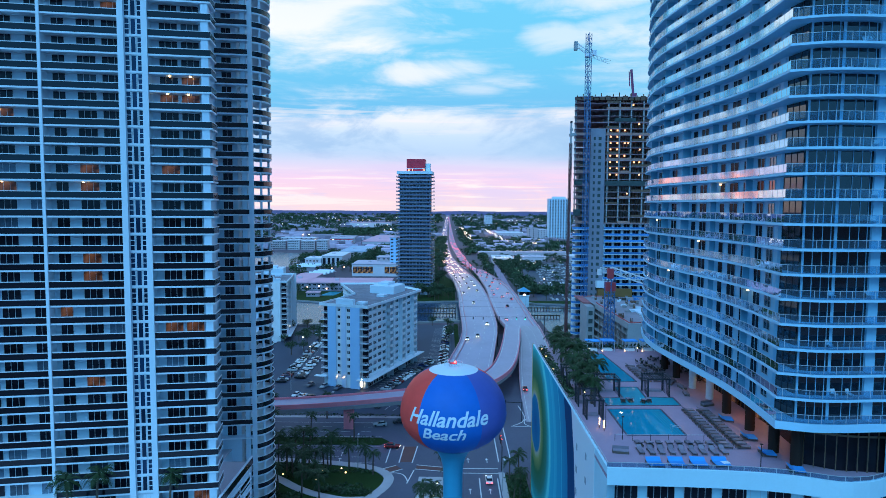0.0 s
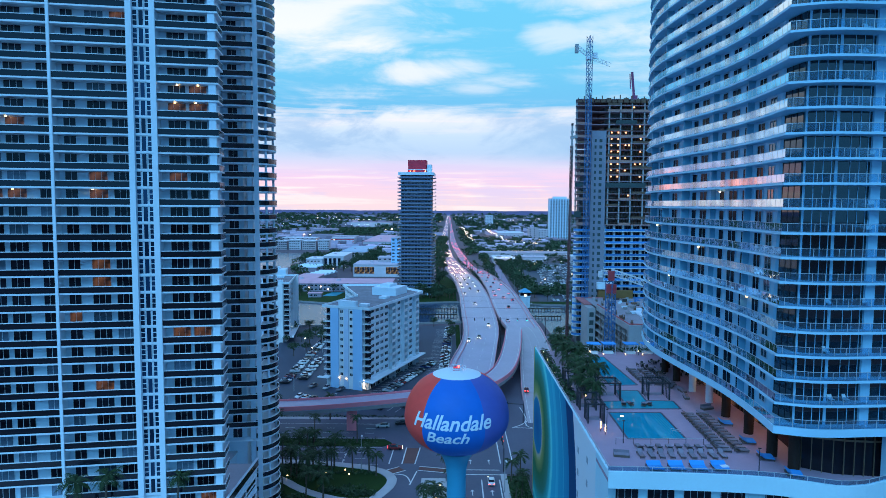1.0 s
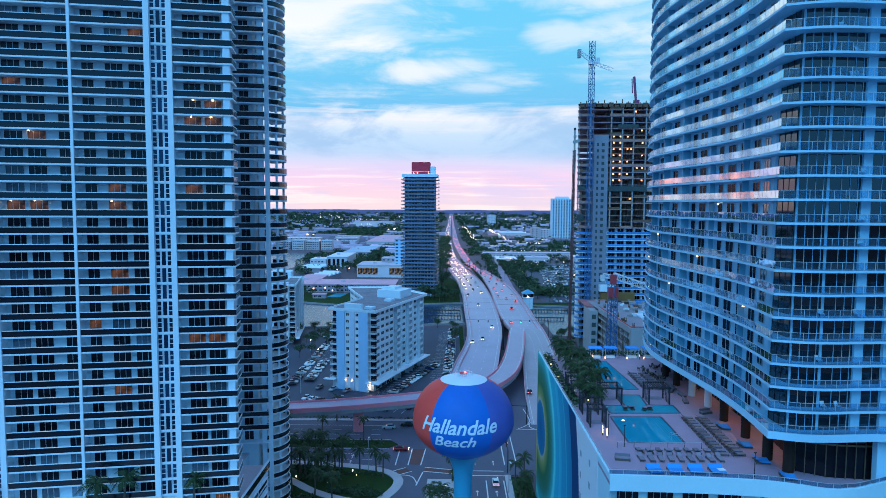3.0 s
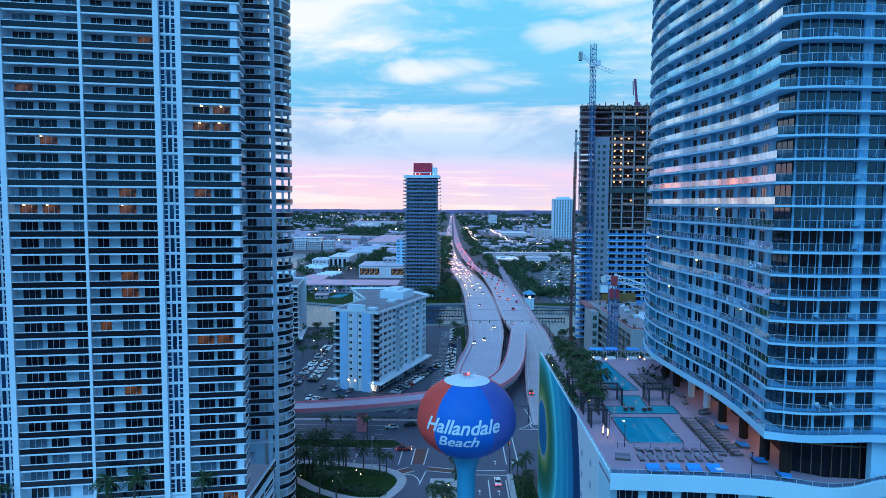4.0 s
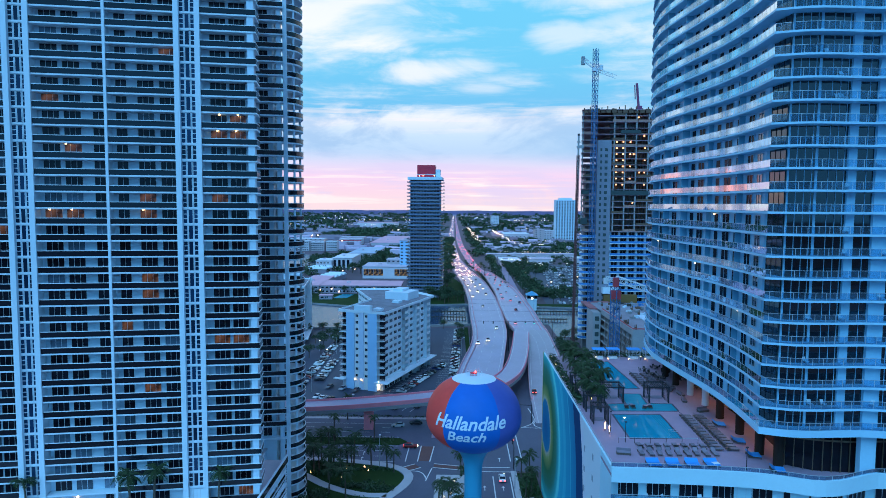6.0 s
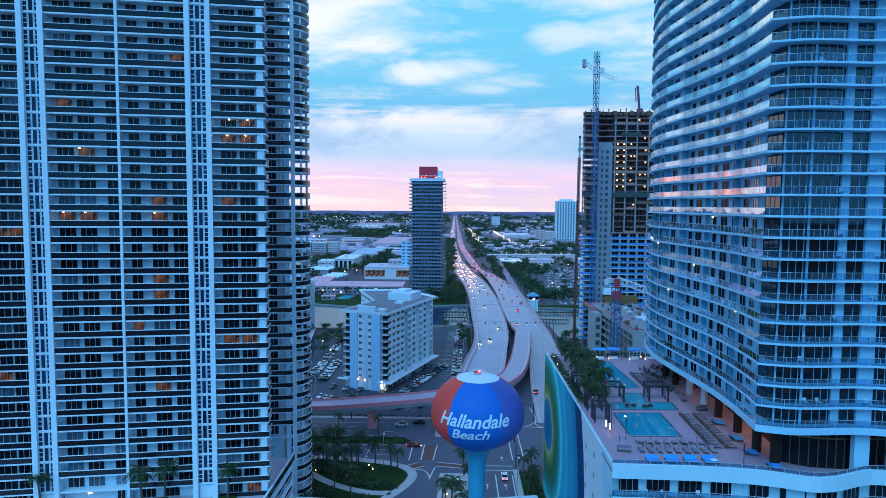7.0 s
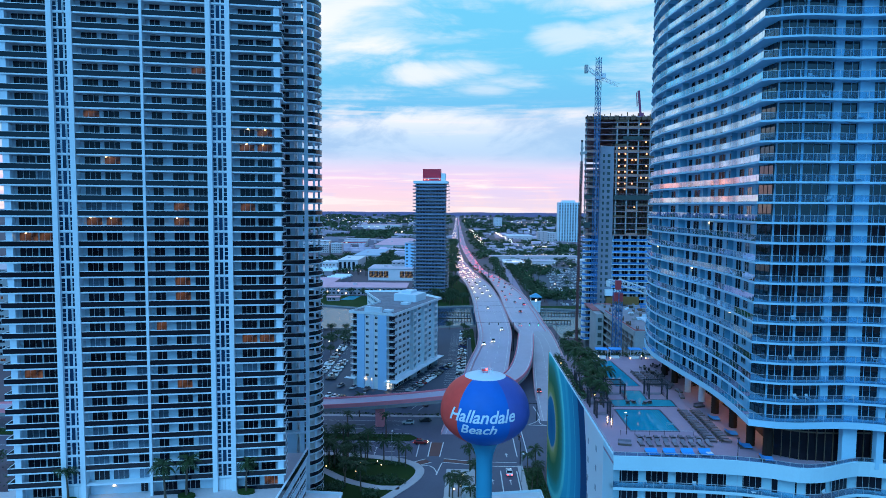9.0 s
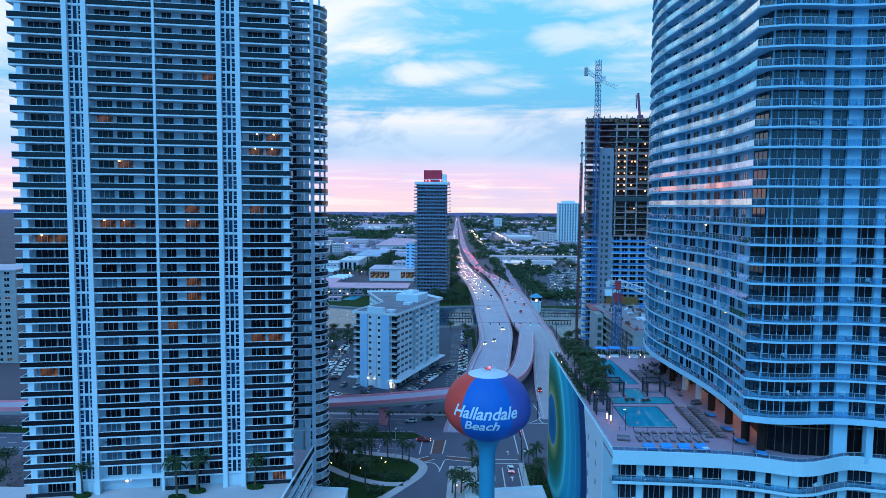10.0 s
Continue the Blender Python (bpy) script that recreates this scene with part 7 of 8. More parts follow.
for i in range(15):
    y = 566 + i * 14 + rng.uniform(-4, 4)
    tree(min(on_line(RR, y) + rng.uniform(2.5, 5), 44), y, 0.2, "dark green tree between the boulevard and its side road", "verge trees", 0.55)
for x, y in ((-129, 497), (-124, 492), (-118, 490), (-126, 503), (-121, 500), (-113, 494), (-82, 500), (-76, 494), (-70, 498), (-66, 488), (-58, 494), (-96, 512), (-84, 508), (-50, 500), (-46, 488)):
    tree(x, y, 0, "dark green tree on the far canal bank", "bank trees", 0.8)
for i in range(24):
    tree(rng.uniform(-118, -98), 655 + i * 9, 0, "dense dark green tree in a long avenue", "avenue trees", 1.25)

for x, y in ((-50, 143), (-54, 147), (-57, 156), (-60, 150), (-62, 143), (-52, 137), (-58, 134), (-44, 136), (-64, 158), (-47, 131), (-40, 135), (-112, 140), (-120, 150), (-128, 138), (-136, 152), (-116, 158), (-146, 142), (-156, 156), (-108, 122)):
    tree(x, y, 0.06, "dense dark green tree among garden hedges", "garden trees", 0.7)

# hedges: clipped rows and shrubs
s = Shape()
for x0, x1, y0, y1, h, n in ((-230, -22, 182.5, 186.4, 1.3, 2600), (-230, -8, 206.4, 207.4, 0.9, 1500), (-44, -35, 143, 148, 1.6, 520), (-60, -44, 138, 146, 1.4, 400), (-42, -31, 158, 163, 1.5, 520), (-27, -18.6, 149, 152, 0.8, 360), (-33, -26, 150.5, 153.5, 0.8, 260), (-31, -20, 162, 163.2, 0.6, 160), (-29.5, -25, 139.5, 143, 2.0, 240), (-52, -40, 163, 167, 1.3, 400), (-165, -104, 128, 160, 1.6, 900), (14.8, 19.8, 140, 160, 1.6, 420), (-68, -58, 152, 160, 1.6, 300), (21.4, 23.2, 126, 150, 0.9, 0), (-27, -21, 150, 155.5, 0.5, 120)):
    for _ in range(n):
        leaf_cloud(s, (rng.uniform(x0, x1), rng.uniform(y0, y1), rng.uniform(0.2, h)), (0.3, 0.3, 0.25), 1, 0.34, rng)
for x0, x1, y0, y1, n in ((21.2, 23.0, 110, 150, 900), (33, 52, 150.2, 151.2, 500)):
    for _ in range(n):
        leaf_cloud(s, (rng.uniform(x0, x1), rng.uniform(y0, y1), DECK_Z + rng.uniform(0.1, 1.2)), (0.3, 0.3, 0.25), 1, 0.3, rng)
solo("hedge", s, [leaf], "clipped green hedges and low shrubs", "hedge", "stuff")

# ---- vehicles ----
tyre_mat = material("tyre_rubber", (0.015, 0.015, 0.016), 0.8)
head_mat = material("headlight", (1, 0.95, 0.85), 0.3, glow=((1.0, 0.70, 0.42), 16.0))
tail_mat = material("tail_light", (0.6, 0.02, 0.02), 0.3, glow=((1.0, 0.06, 0.06), 9.0))
off_lamp = material("unlit_car_lamp", (0.4, 0.4, 0.42), 0.2)
off_tail = material("unlit_tail_lamp", (0.25, 0.02, 0.02), 0.3)


def car_meshes(paint, lit):
    """A saloon or estate seen from above: bevelled body, glazed cabin, wheels, lamps. It heads to +y."""
    s = Shape()
    rings = [(-2.25, 0.78, 0.45, 0.72), (-2.1, 0.88, 0.3, 0.95), (-1.2, 0.9, 0.26, 1.0), (0.9, 0.9, 0.26, 0.95), (1.9, 0.86, 0.3, 0.82), (2.25, 0.74, 0.42, 0.66)]
    for y, w, z0, z1 in rings:
        s.v += [(-w, y, z0), (w, y, z0), (w, y, z1 - 0.1), (w - 0.1, y, z1), (-w + 0.1, y, z1), (-w, y, z1 - 0.1)]
    for i in range(len(rings) - 1):
        for j in range(6):
            q = (j + 1) % 6
            s.f.append((i * 6 + j, i * 6 + q, i * 6 + 6 + q, i * 6 + 6 + j))
            s.m.append(0)
    s.f += [(0, 5, 4, 3, 2, 1)[::-1], tuple(30 + j for j in range(6))]
    s.m += [0, 0]
    body = s.mesh("body", [paint])
    s = Shape()
    lo, hi = [(-0.78, -1.7), (0.78, -1.7), (0.78, 0.85), (-0.78, 0.85)], [(-0.62, -1.25), (0.62, -1.25), (0.62, 0.15), (-0.62, 0.15)]
    s.v = [(*p, 0.93) for p in lo] + [(*p, 1.45) for p in hi]
    s.f = [(0, 1, 5, 4), (1, 2, 6, 5), (2, 3, 7, 6), (3, 0, 4, 7), (4, 5, 6, 7)]
    s.m = [0] * 4 + [1]
    cabin = s.mesh("cabin", [dark_glass, paint])
    s = Shape()
    s.tube((-0.11, 0, 0), (0.11, 0, 0), 0.33, 0.33, 10)
    wheel = s.mesh("wheel", [tyre_mat])
    s = Shape()
    s.box(-0.19, 0.19, -0.06, 0.06, -0.1, 0.1)
    head = s.mesh("headlight", [head_mat if lit else off_lamp])
    tail = s.mesh("tail_light", [tail_mat if lit else off_tail])
    return body, cabin, wheel, head, tail


PAINTS = [("white", (0.75, 0.76, 0.77), 8), ("silver", (0.4, 0.42, 0.44), 5), ("black", (0.015, 0.015, 0.018), 5), ("dark blue", (0.02, 0.04, 0.12), 2), ("red", (0.26, 0.02, 0.02), 1), ("grey", (0.14, 0.14, 0.15), 4)]
CARS = {}
for n, c, k in PAINTS:
    m = material("car_paint_" + n.replace(" ", "_"), c, 0.25, spec=0.6, vary=0.05)
    for lit in (True, False):
        CARS[n, lit] = car_meshes(m, lit)


def car(x, y, z, yaw, lit, label, group, colour=None, pitch=0.0):
    n = colour or rng.choices([p[0] for p in PAINTS], [p[2] for p in PAINTS])[0]
    body, cabin, wheel, head, tail = CARS[n, lit]
    ob = thing("car", n + " " + label, "car", pose(x, y, z, pitch, 0, yaw), group=group)
    part("body", body, None, ob)
    part("cabin", cabin, None, ob, "cabin with dark glass")
    near = y < (440 if lit else 236)
    for u, v in ((-0.8, -1.35), (0.8, -1.35), (-0.8, 1.4), (0.8, 1.4)) if near else ():
        part("wheel", wheel, None, ob, at=pose(u, v, 0.33))
    for u in (-0.6, 0.6):
        if near or lit and abs(yaw) > 90:
            part("headlight", head, None, ob, at=pose(u, 2.2, 0.58))
        if near or lit and abs(yaw) <= 90:
            part("tail_light", tail, None, ob, at=pose(u, -2.22, 0.66))


def on_deck(l, r, y, k):
    for i in range(len(l) - 1):
        if l[i][1] <= y <= l[i + 1][1]:
            q = (y - l[i][1]) / (l[i + 1][1] - l[i][1])
            a, b = Vector(l[i]).lerp(Vector(l[i + 1]), q), Vector(r[i]).lerp(Vector(r[i + 1]), q)
            d = Vector(l[i + 1]) - Vector(l[i]) + Vector(r[i + 1]) - Vector(r[i])
            p = a.lerp(b, k)
            return p, math.degrees(math.atan2(-d.x, d.y)), math.degrees(math.atan2(d.z, d.length))
    return None


LANES = (0.2, 0.46, 0.72)
for y, ln in ((300, 0), (306, 1), (334, 2), (404, 1)) + tuple((452 + i * 14.5 + (i * i) % 7, (i * 2) % 3) for i in range(14)) + tuple((490 + i * 30 + (i * 5) % 9, (i * 2 + 1) % 3) for i in range(5)):
    p, yaw, tip = on_deck(LL, LR, y, LANES[ln])
    car(p.x, p.y, p.z + 0.02, yaw + 180, True, "car with lit headlights on the bridge", "oncoming cars", pitch=-tip)
for y, ln in ((346, 0), (392, 1), (424, 2), (436, 1), (447, 0), (456, 2), (470, 0)) + tuple((484 + i * 17 + (i * i) % 8, (i * 2 + 1) % 3) for i in range(11)):
    p, yaw, tip = on_deck(RL, RR, y, LANES[ln])
    car(p.x, p.y, p.z + 0.02, yaw, True, "car with glowing tail lights on the bridge", "outgoing cars", pitch=tip)
for x, y, yaw, c in ((-16.2, 179.6, -88, "red"), (10.6, 157.5, 0, "white"), (-15.9, 200.6, 96, "black"), (-21.8, 198.0, 94, "silver"), (29.0, 236, -5, "red")):
    car(x, y, 0.06 if y < 220 else 1.0, yaw, c in ("red", "white"), ("car with lit lamps driving" if c in ("red", "white") else "car with unlit lamps waiting") + " on the street", "street cars", c)
spots = []
for x0, y0, dx, dy, n, yaw, chance in ((-56.2, 228.4, 2.9, -1.05, 14, 70 - 90 + 180, 0.75), (-54.0, 242.0, 2.9, -1.05, 5, -20, 0.8), (-108.5, 251.5, 0, 2.9, 30, 90, 0.7), (-66.5, 246.5, 0, 2.9, 30, 90, 0.9), (-60.4, 246.5, 0, 2.9, 16, 90, 0.6), (-3.4, 247.5, 0.06, 2.9, 40, 82, 0.92), (-24.0, 237.0, 1.0, 2.75, 18, 70, 0.85), (-90, 262, 0, 2.9, 20, 90, 0.5), (-36.5, 226.0, 2.9, -1.0, 9, -20, 0.6)):
    for i in range(n):
        if rng.random() < chance:
            spots.append((x0 + dx * i, y0 + dy * i, yaw + rng.uniform(-4, 4) + rng.choice((0, 180))))
for x, y, yaw in spots:
    car(x, y, 0.07, yaw, False, "car standing in the parking lot", "parked cars")

# ---- street furniture ----
def lamp_post(x, y, z, h, arm, yaw, lit=False, label="grey street lamp on a tall pole beside the road"):
    ob = thing("street_lamp", label, "street lamp", pose(x, y, z, 0, 0, yaw), group="street lamps")
    s = Shape()
    s.tube((0, 0, 0), (0, 0, h), 0.13, 0.08, 8)
    part("pole", s, [concrete], ob)
    s = Shape()
    s.beam((0, 0, h - 0.1), (arm, 0, h + 0.3), 0.1)
    part("arm", s, [concrete], ob)
    s = Shape()
    s.box(arm - 0.1, arm + 0.7, -0.2, 0.2, h + 0.2, h + 0.42)
    part("head", s, [white_lamp if lit else offwhite], ob, "lamp head")


for i in range(9):
    for l, r, k in ((LL, LR, 0.0), (RL, RR, 1.0)):
        q = on_deck(l, r, 350 + i * 42, k)
        lamp_post(q[0].x + (-0.5 if k == 0 else 0.5), q[0].y, q[0].z - 0.8, 10, 2.0, q[1] + (0 if k == 0 else 180))
for x, y in ((-24, 164.4), (13.6, 152), (-40, 204.8), (-70, 204.8), (-100, 204.8), (-60, 236), (-62, 300), (-95, 300), (0.5, 300)):
    lamp_post(x, y, 0.1, 8.5, 1.6, rng.uniform(0, 360))


for x, y in ((-100, 352), (-92, 348), (-86, 336), (-97, 316), (-60, 352), (-72, 306), (-108, 300), (-64, 288)):
    lamp_post(x, y, 0.1, 5.0, 0.6, rng.uniform(0, 360), True, "lit street lamp in the parking lot by the canal")


def signal(x, y, yaw, arm):
    ob = thing("traffic_signal", "dark traffic signal showing red on a long mast arm", "traffic signal", pose(x, y, 0.1, 0, 0, yaw), group="traffic signals")
    s = Shape()
    s.tube((0, 0, 0), (0, 0, 6.6), 0.16, 0.12, 8)
    part("pole", s, [dark_metal], ob)
    s = Shape()
    s.beam((0, 0, 6.3), (arm, 0, 6.6), 0.2)
    part("mast_arm", s, [dark_metal], ob)
    for i, u in enumerate((arm, arm * 0.6)):
        s = Shape()
        s.box(u - 0.25, u + 0.25, -0.2, 0.2, 5.8, 7.1)
        hd = part("signal_head", s, [dark_metal], ob)
        s = Shape()
        s.tube((u, -0.21, 6.85), (u, -0.3, 6.85), 0.17, 0.17, 10)
        part("red_lens", s, [red_lamp], hd, "glowing red lens")


def span_signal(x0, x1, y, z, heads, lens, label):
    """A signal span across one carriageway: two poles, a wire and hanging heads."""
    ob = thing("signal_span", label, "traffic light", pose(0, y, 0), group="signal spans")
    for x in (x0, x1):
        s = Shape()
        s.tube((x, 0, 0), (x, 0, z + 0.9), 0.2, 0.13, 8)
        part("pole", s, [dark_metal], ob)
    s = Shape()
    s.tube((x0, 0, z + 0.55), (x1, 0, z + 0.55), 0.07, 0.07, 6)
    part("span_wire", s, [dark_metal], ob)
    for x in heads:
        s = Shape()
        s.box(x - 0.24, x + 0.24, -0.2, 0.2, z - 0.75, z + 0.55)
        hd = part("signal_head", s, [dark_metal], ob)
        for k, dz in enumerate((0.3, -0.1, -0.5)):
            s = Shape()
            s.tube((x, -0.2, z + dz), (x, -0.3, z + dz), 0.16, 0.16, 10)
            part("lens", s, [lens if k == 2 and lens else dark_metal], hd, "glowing green lens" if k == 2 and lens else "")


green_lamp = material("green_signal_lamp", (0.1, 0.8, 0.7), 0.4, glow=((0.05, 1.0, 0.75), 7.0))
span_signal(24.9, 47.4, 312.0, 14.9, (33.5, 37.9), green_lamp, "signal span with two green lights over the bridge")
span_signal(5.4, 24.3, 313.5, 14.6, (12.0, 17.0), None, "signal span with dark heads over the oncoming lanes")
signal(24.0, 203, 180, 9.0)
signal(13.8, 203, 180, 7.0)
signal(-8, 205, 0, 6.0)
signal(14.4, 164.5, 90, 7.0)
for x, y in ((-32.9, 161.3), (-28.1, 162.8), (-26.6, 160.2), (-5.2, 145.1), (-2.6, 154.1), (-33.3, 155.3), (-42.6, 158.8), (-3.4, 147.4), (0.4, 139), (17.4, 143.6), (-50.5, 150.8)):
    ob = thing("garden_light", "small warm garden light among the plants", "garden light", pose(x, y, 0.1), group="garden lights")
    s = Shape()
    s.tube((0, 0, 0), (0, 0, 0.7), 0.05, 0.05, 6)
    part("post", s, [dark_metal], ob)
    s = Shape()
    s.tube((0, 0, 0.7), (0, 0, 1.0), 0.16, 0.12, 8)
    part("lamp", s, [warm_lamp], ob)

# low white roofs at the foot of the garden
for outline, h, lab in (([(-41, 112), (-31.6, 112), (-31.8, 125.8), (-41, 126.4)], 8.0, "low white building with a flat pale roof"), ([(2.6, 108), (16.6, 108), (15.8, 129.2), (3.2, 127)], 8.0, "low building with a flat pale blue roof"), ([(-3.0, 126), (1.2, 126), (1.2, 138), (-3.0, 138)], 4.6, "small kiosk with a glazed white roof frame")):
    ob = thing("low_building", lab + " by the street", "building")
    s = Shape()
    s.prism(outline, 0, h - 0.4)
    part("wall", s, [white], ob)
    s = Shape()
    s.prism(outline, h - 0.4, h)
    part("roof", s, [offwhite], ob)
    for a, b in zip(outline, outline[1:] + outline[:1]):
        s = Shape()
        s.beam((*a, h + 0.25), (*b, h + 0.25), 0.3, 0.5)
        part("parapet", s, [white_paint], ob)

# ---- district beyond the canal ----
roof_pink = material("faded_pink_roof", (0.74, 0.40, 0.47), 0.85, vary=0.25, broad=0.05)
roof_grey = material("pale_flat_roof", (0.60, 0.50, 0.56), 0.85, vary=0.25, broad=0.05)
roof_white = material("white_flat_roof", (0.74, 0.72, 0.76), 0.8, vary=0.2, broad=0.05)
house_pale = material("pale_pinkish_stucco", (0.66, 0.58, 0.62), 0.8, vary=0.2, broad=0.05, each=0.15)
house_cream = material("cream_stucco", (0.58, 0.46, 0.48), 0.8, vary=0.2, broad=0.05, each=0.2)
far_win = window_mesh("window", 2.4, 1.5, 2, [white_paint, dark_glass])
far_lit = window_mesh("window", 2.4, 1.5, 2, [white_paint, lit_room])


def house(x, y, w, d, h, yaw, wall_m, roof_m, label, lit=0.06, storeys=None, step=4.2, parapet=True):
    ob = thing("house" if h < 8 else "building", label, "house" if h < 8 else "building", pose(x, y, 0, 0, 0, yaw), group="district buildings")
    s = Shape()
    s.box(0, w, 0, d, 0, h)
    part("wall", s, [wall_m], ob)
    s = Shape()
    s.box(-0.5, w + 0.5, -0.5, d + 0.5, h, h + 0.5)
    rf = part("roof", s, [roof_m], ob)
    if d > 12:
        s = Shape()
        s.box(w * 0.3, w * 0.3 + 3.5, d * 0.4, d * 0.4 + 3, h + 0.5, h + 2.2)
        part("roof_unit", s, [roof_grey], rf)
    st = storeys or max(1, int(h / 3.2))
    step *= 1.7 if y > 1000 and step < 6 else 1.0
    for k in range(st):
        for i in range(int(w / step)):
            part("window", far_lit if rng.random() < lit else far_win, None, ob, at=pose(1.0 + i * step, -0.1, 1.0 + k * h / st))
    return ob


lilac_wall = material("shaded_lilac_stucco", (0.36, 0.30, 0.36), 0.8, vary=0.25, broad=0.08)
blue_roof = material("blue_grey_membrane", (0.42, 0.50, 0.60), 0.8, vary=0.25, broad=0.05)
house(-117, 516, 68, 34, 6.4, 1, lilac_wall, roof_pink, "long two storey house with a faded pink roof", 0.03, 2, 3.6)
house(-137, 515, 19.5, 72, 6.4, 1, lilac_wall, roof_pink, "long two storey house with a faded pink roof", 0.03, 2, 3.6)
house(-110, 481, 10, 6, 3.0, 3, lilac_wall, roof_pink, "small pavilion with a pink roof by the canal", 0.0, 1, 3.4)
flat("lawn", [(-142, 462.5), (-76, 447), (-10, 461), (-8, 512), (-142, 514)], 0.07, grass_mat, "green lawn along the far canal bank", "lawn")
flat("lawn", [(-24, 463), (4.5, 462), (4.0, 580), (-6, 640), (-24, 640)], 0.08, grass_mat, "grass verge under trees beside the bridge ramp", "lawn")
flat("lawn", [(50, 449), (210, 449), (210, 468), (50, 468)], 0.1, grass_mat, "green lawn along the canal", "lawn")
s = Shape()
s.prism([(-101, 488), (-90, 489), (-87, 511), (-97, 510)], 0.02, 0.14)
solo("garden_pool", s, [shallow_water], "small turquoise pool in a canal side garden", "pool")
lit_office = material("lit_office", (0.02, 0.022, 0.03), 0.2, vary=0.9, grain=0.5, broad=0.3, glow=((1.0, 0.62, 0.2), 0.2))
patchy_glow(lit_office, 0.35, 0.45, 1.6)
ob = house(-97.2, 625, 46.5, 46, 11.8, 0, house_pale, roof_grey, "white office building with a lit window storey", step=60)
glow_win = window_mesh("lit_window", 4.7, 6.6, 3, [dark_metal, lit_office])
for u in (1.0, 6.0, 11.0, 16.0, 32.5, 37.5, 41.4):
    part("lit_window", glow_win, None, ob, "warmly lit tall window", at=pose(u, -0.15, 3.0))
house(-76, 655, 26, 20, 16.5, -2, house_cream, roof_grey, "cream office block with a flat roof", step=5)
house(-61, 642, 12, 14, 37.6, 0, blue_stucco, roof_grey, "slim pale blue apartment slab behind the offices", step=5)
house(-252, 268, 34, 30, 45, 10, concrete, roof_grey, "weathered grey apartment block behind the tower", 0.03, 15, 4.0)
ob = house(-148, 728, 23.5, 66, 11.4, 0, house_pale, roof_white, "white four storey block with dark recessed bays", step=60)
bay = Shape()
bay.box(0, 3.0, -0.08, 0.1, 0, 8.4)
bay = bay.mesh("recessed_bay", [dark_glass])
for u in (1.2, 6.6, 11.6, 17.0):
    part("recessed_bay", bay, None, ob, at=pose(u, -0.1, 1.0))
house(-167, 725, 18.5, 30, 8.6, 0, house_pale, roof_white, "low white annex with a pale flat roof", 0.05, 2, 4)
house(-148, 842, 35, 120, 8.4, 0, house_cream, blue_roof, "broad hall with a blue grey flat roof", 0.05, 2, 5)
for x, w, h in ((-283, 24, 13), (-256, 19, 15), (-235, 22, 13.5), (-210, 17, 15)):
    house(x, 992, w, 18, h, 0, house_pale if h > 14 else house_cream, roof_white, "four storey apartment block on the lake shore", 0.05, 4, 3.4)
ob = house(-221, 1162, 42, 30, 9.5, 0, house_pale, roof_grey, "low white hall with red bands", 0.1, 2, 8)
for z in (3.2, 6.6):
    s = Shape()
    s.box(0, 42, -0.3, -0.05, z, z + 1.2)
    part("red_band", s, [red_paint], ob, "dull red painted band")
house(-152, 1084, 64, 230, 8, 0, house_pale, roof_pink, "very broad hall with a pale pinkish flat roof", 0.1, 1, 14)
house(-322, 2025, 128, 70, 15, 0, house_pale, roof_pink, "distant hangar with a pale roof", 0.1, 1, 20)
house(-300, 1120, 60, 30, 12, 0, house_cream, roof_white, "long apartment row behind the lake shore", 0.1, 4, 5)
house(-232, 1230, 46, 40, 9, 0, house_cream, roof_grey, "low hall with a grey flat roof", 0.1, 2, 8)
house(53, 772, 25, 48, 6.2, 0, house_pale, roof_white, "low shop with a bright flat roof and lit front", 0.7, 1, 3.4)
house(42, 878, 126, 22, 5.6, 4, house_cream, roof_grey, "long row of shops with lit fronts", 0.45, 1, 4.2)
house(92, 800, 30, 26, 6, 0, house_pale, roof_grey, "pale flat roofed shop beside the car park", 0.2, 1, 5)
house(150, 790, 60, 30, 8, 0, house_pale, roof_white, "pale flat roofed hall beyond the car park", 0.1, 1, 8)
house(100, 1338, 55, 90, 13, 0, house_pale, roof_white, "large white retail hall beyond the shops", 0.15, 2, 8)
house(161, 1302, 19, 30, 25, 0, house_cream, roof_grey, "mid rise brownish block beside a white tower", 0.05, 6, 5)
house(180.5, 1308, 28, 22, 22, 0, house_pale, roof_white, "mid rise white block with window bands", 0.05, 6, 3.4)
house(128, 2380, 30, 30, 34, 0, house_pale, roof_grey, "white office block far beyond the boulevard", 0.1, 6, 6)
house(60, 1000, 40, 40, 6, 0, house_cream, roof_grey, "low shop among trees by the boulevard", 0.4, 1, 6)
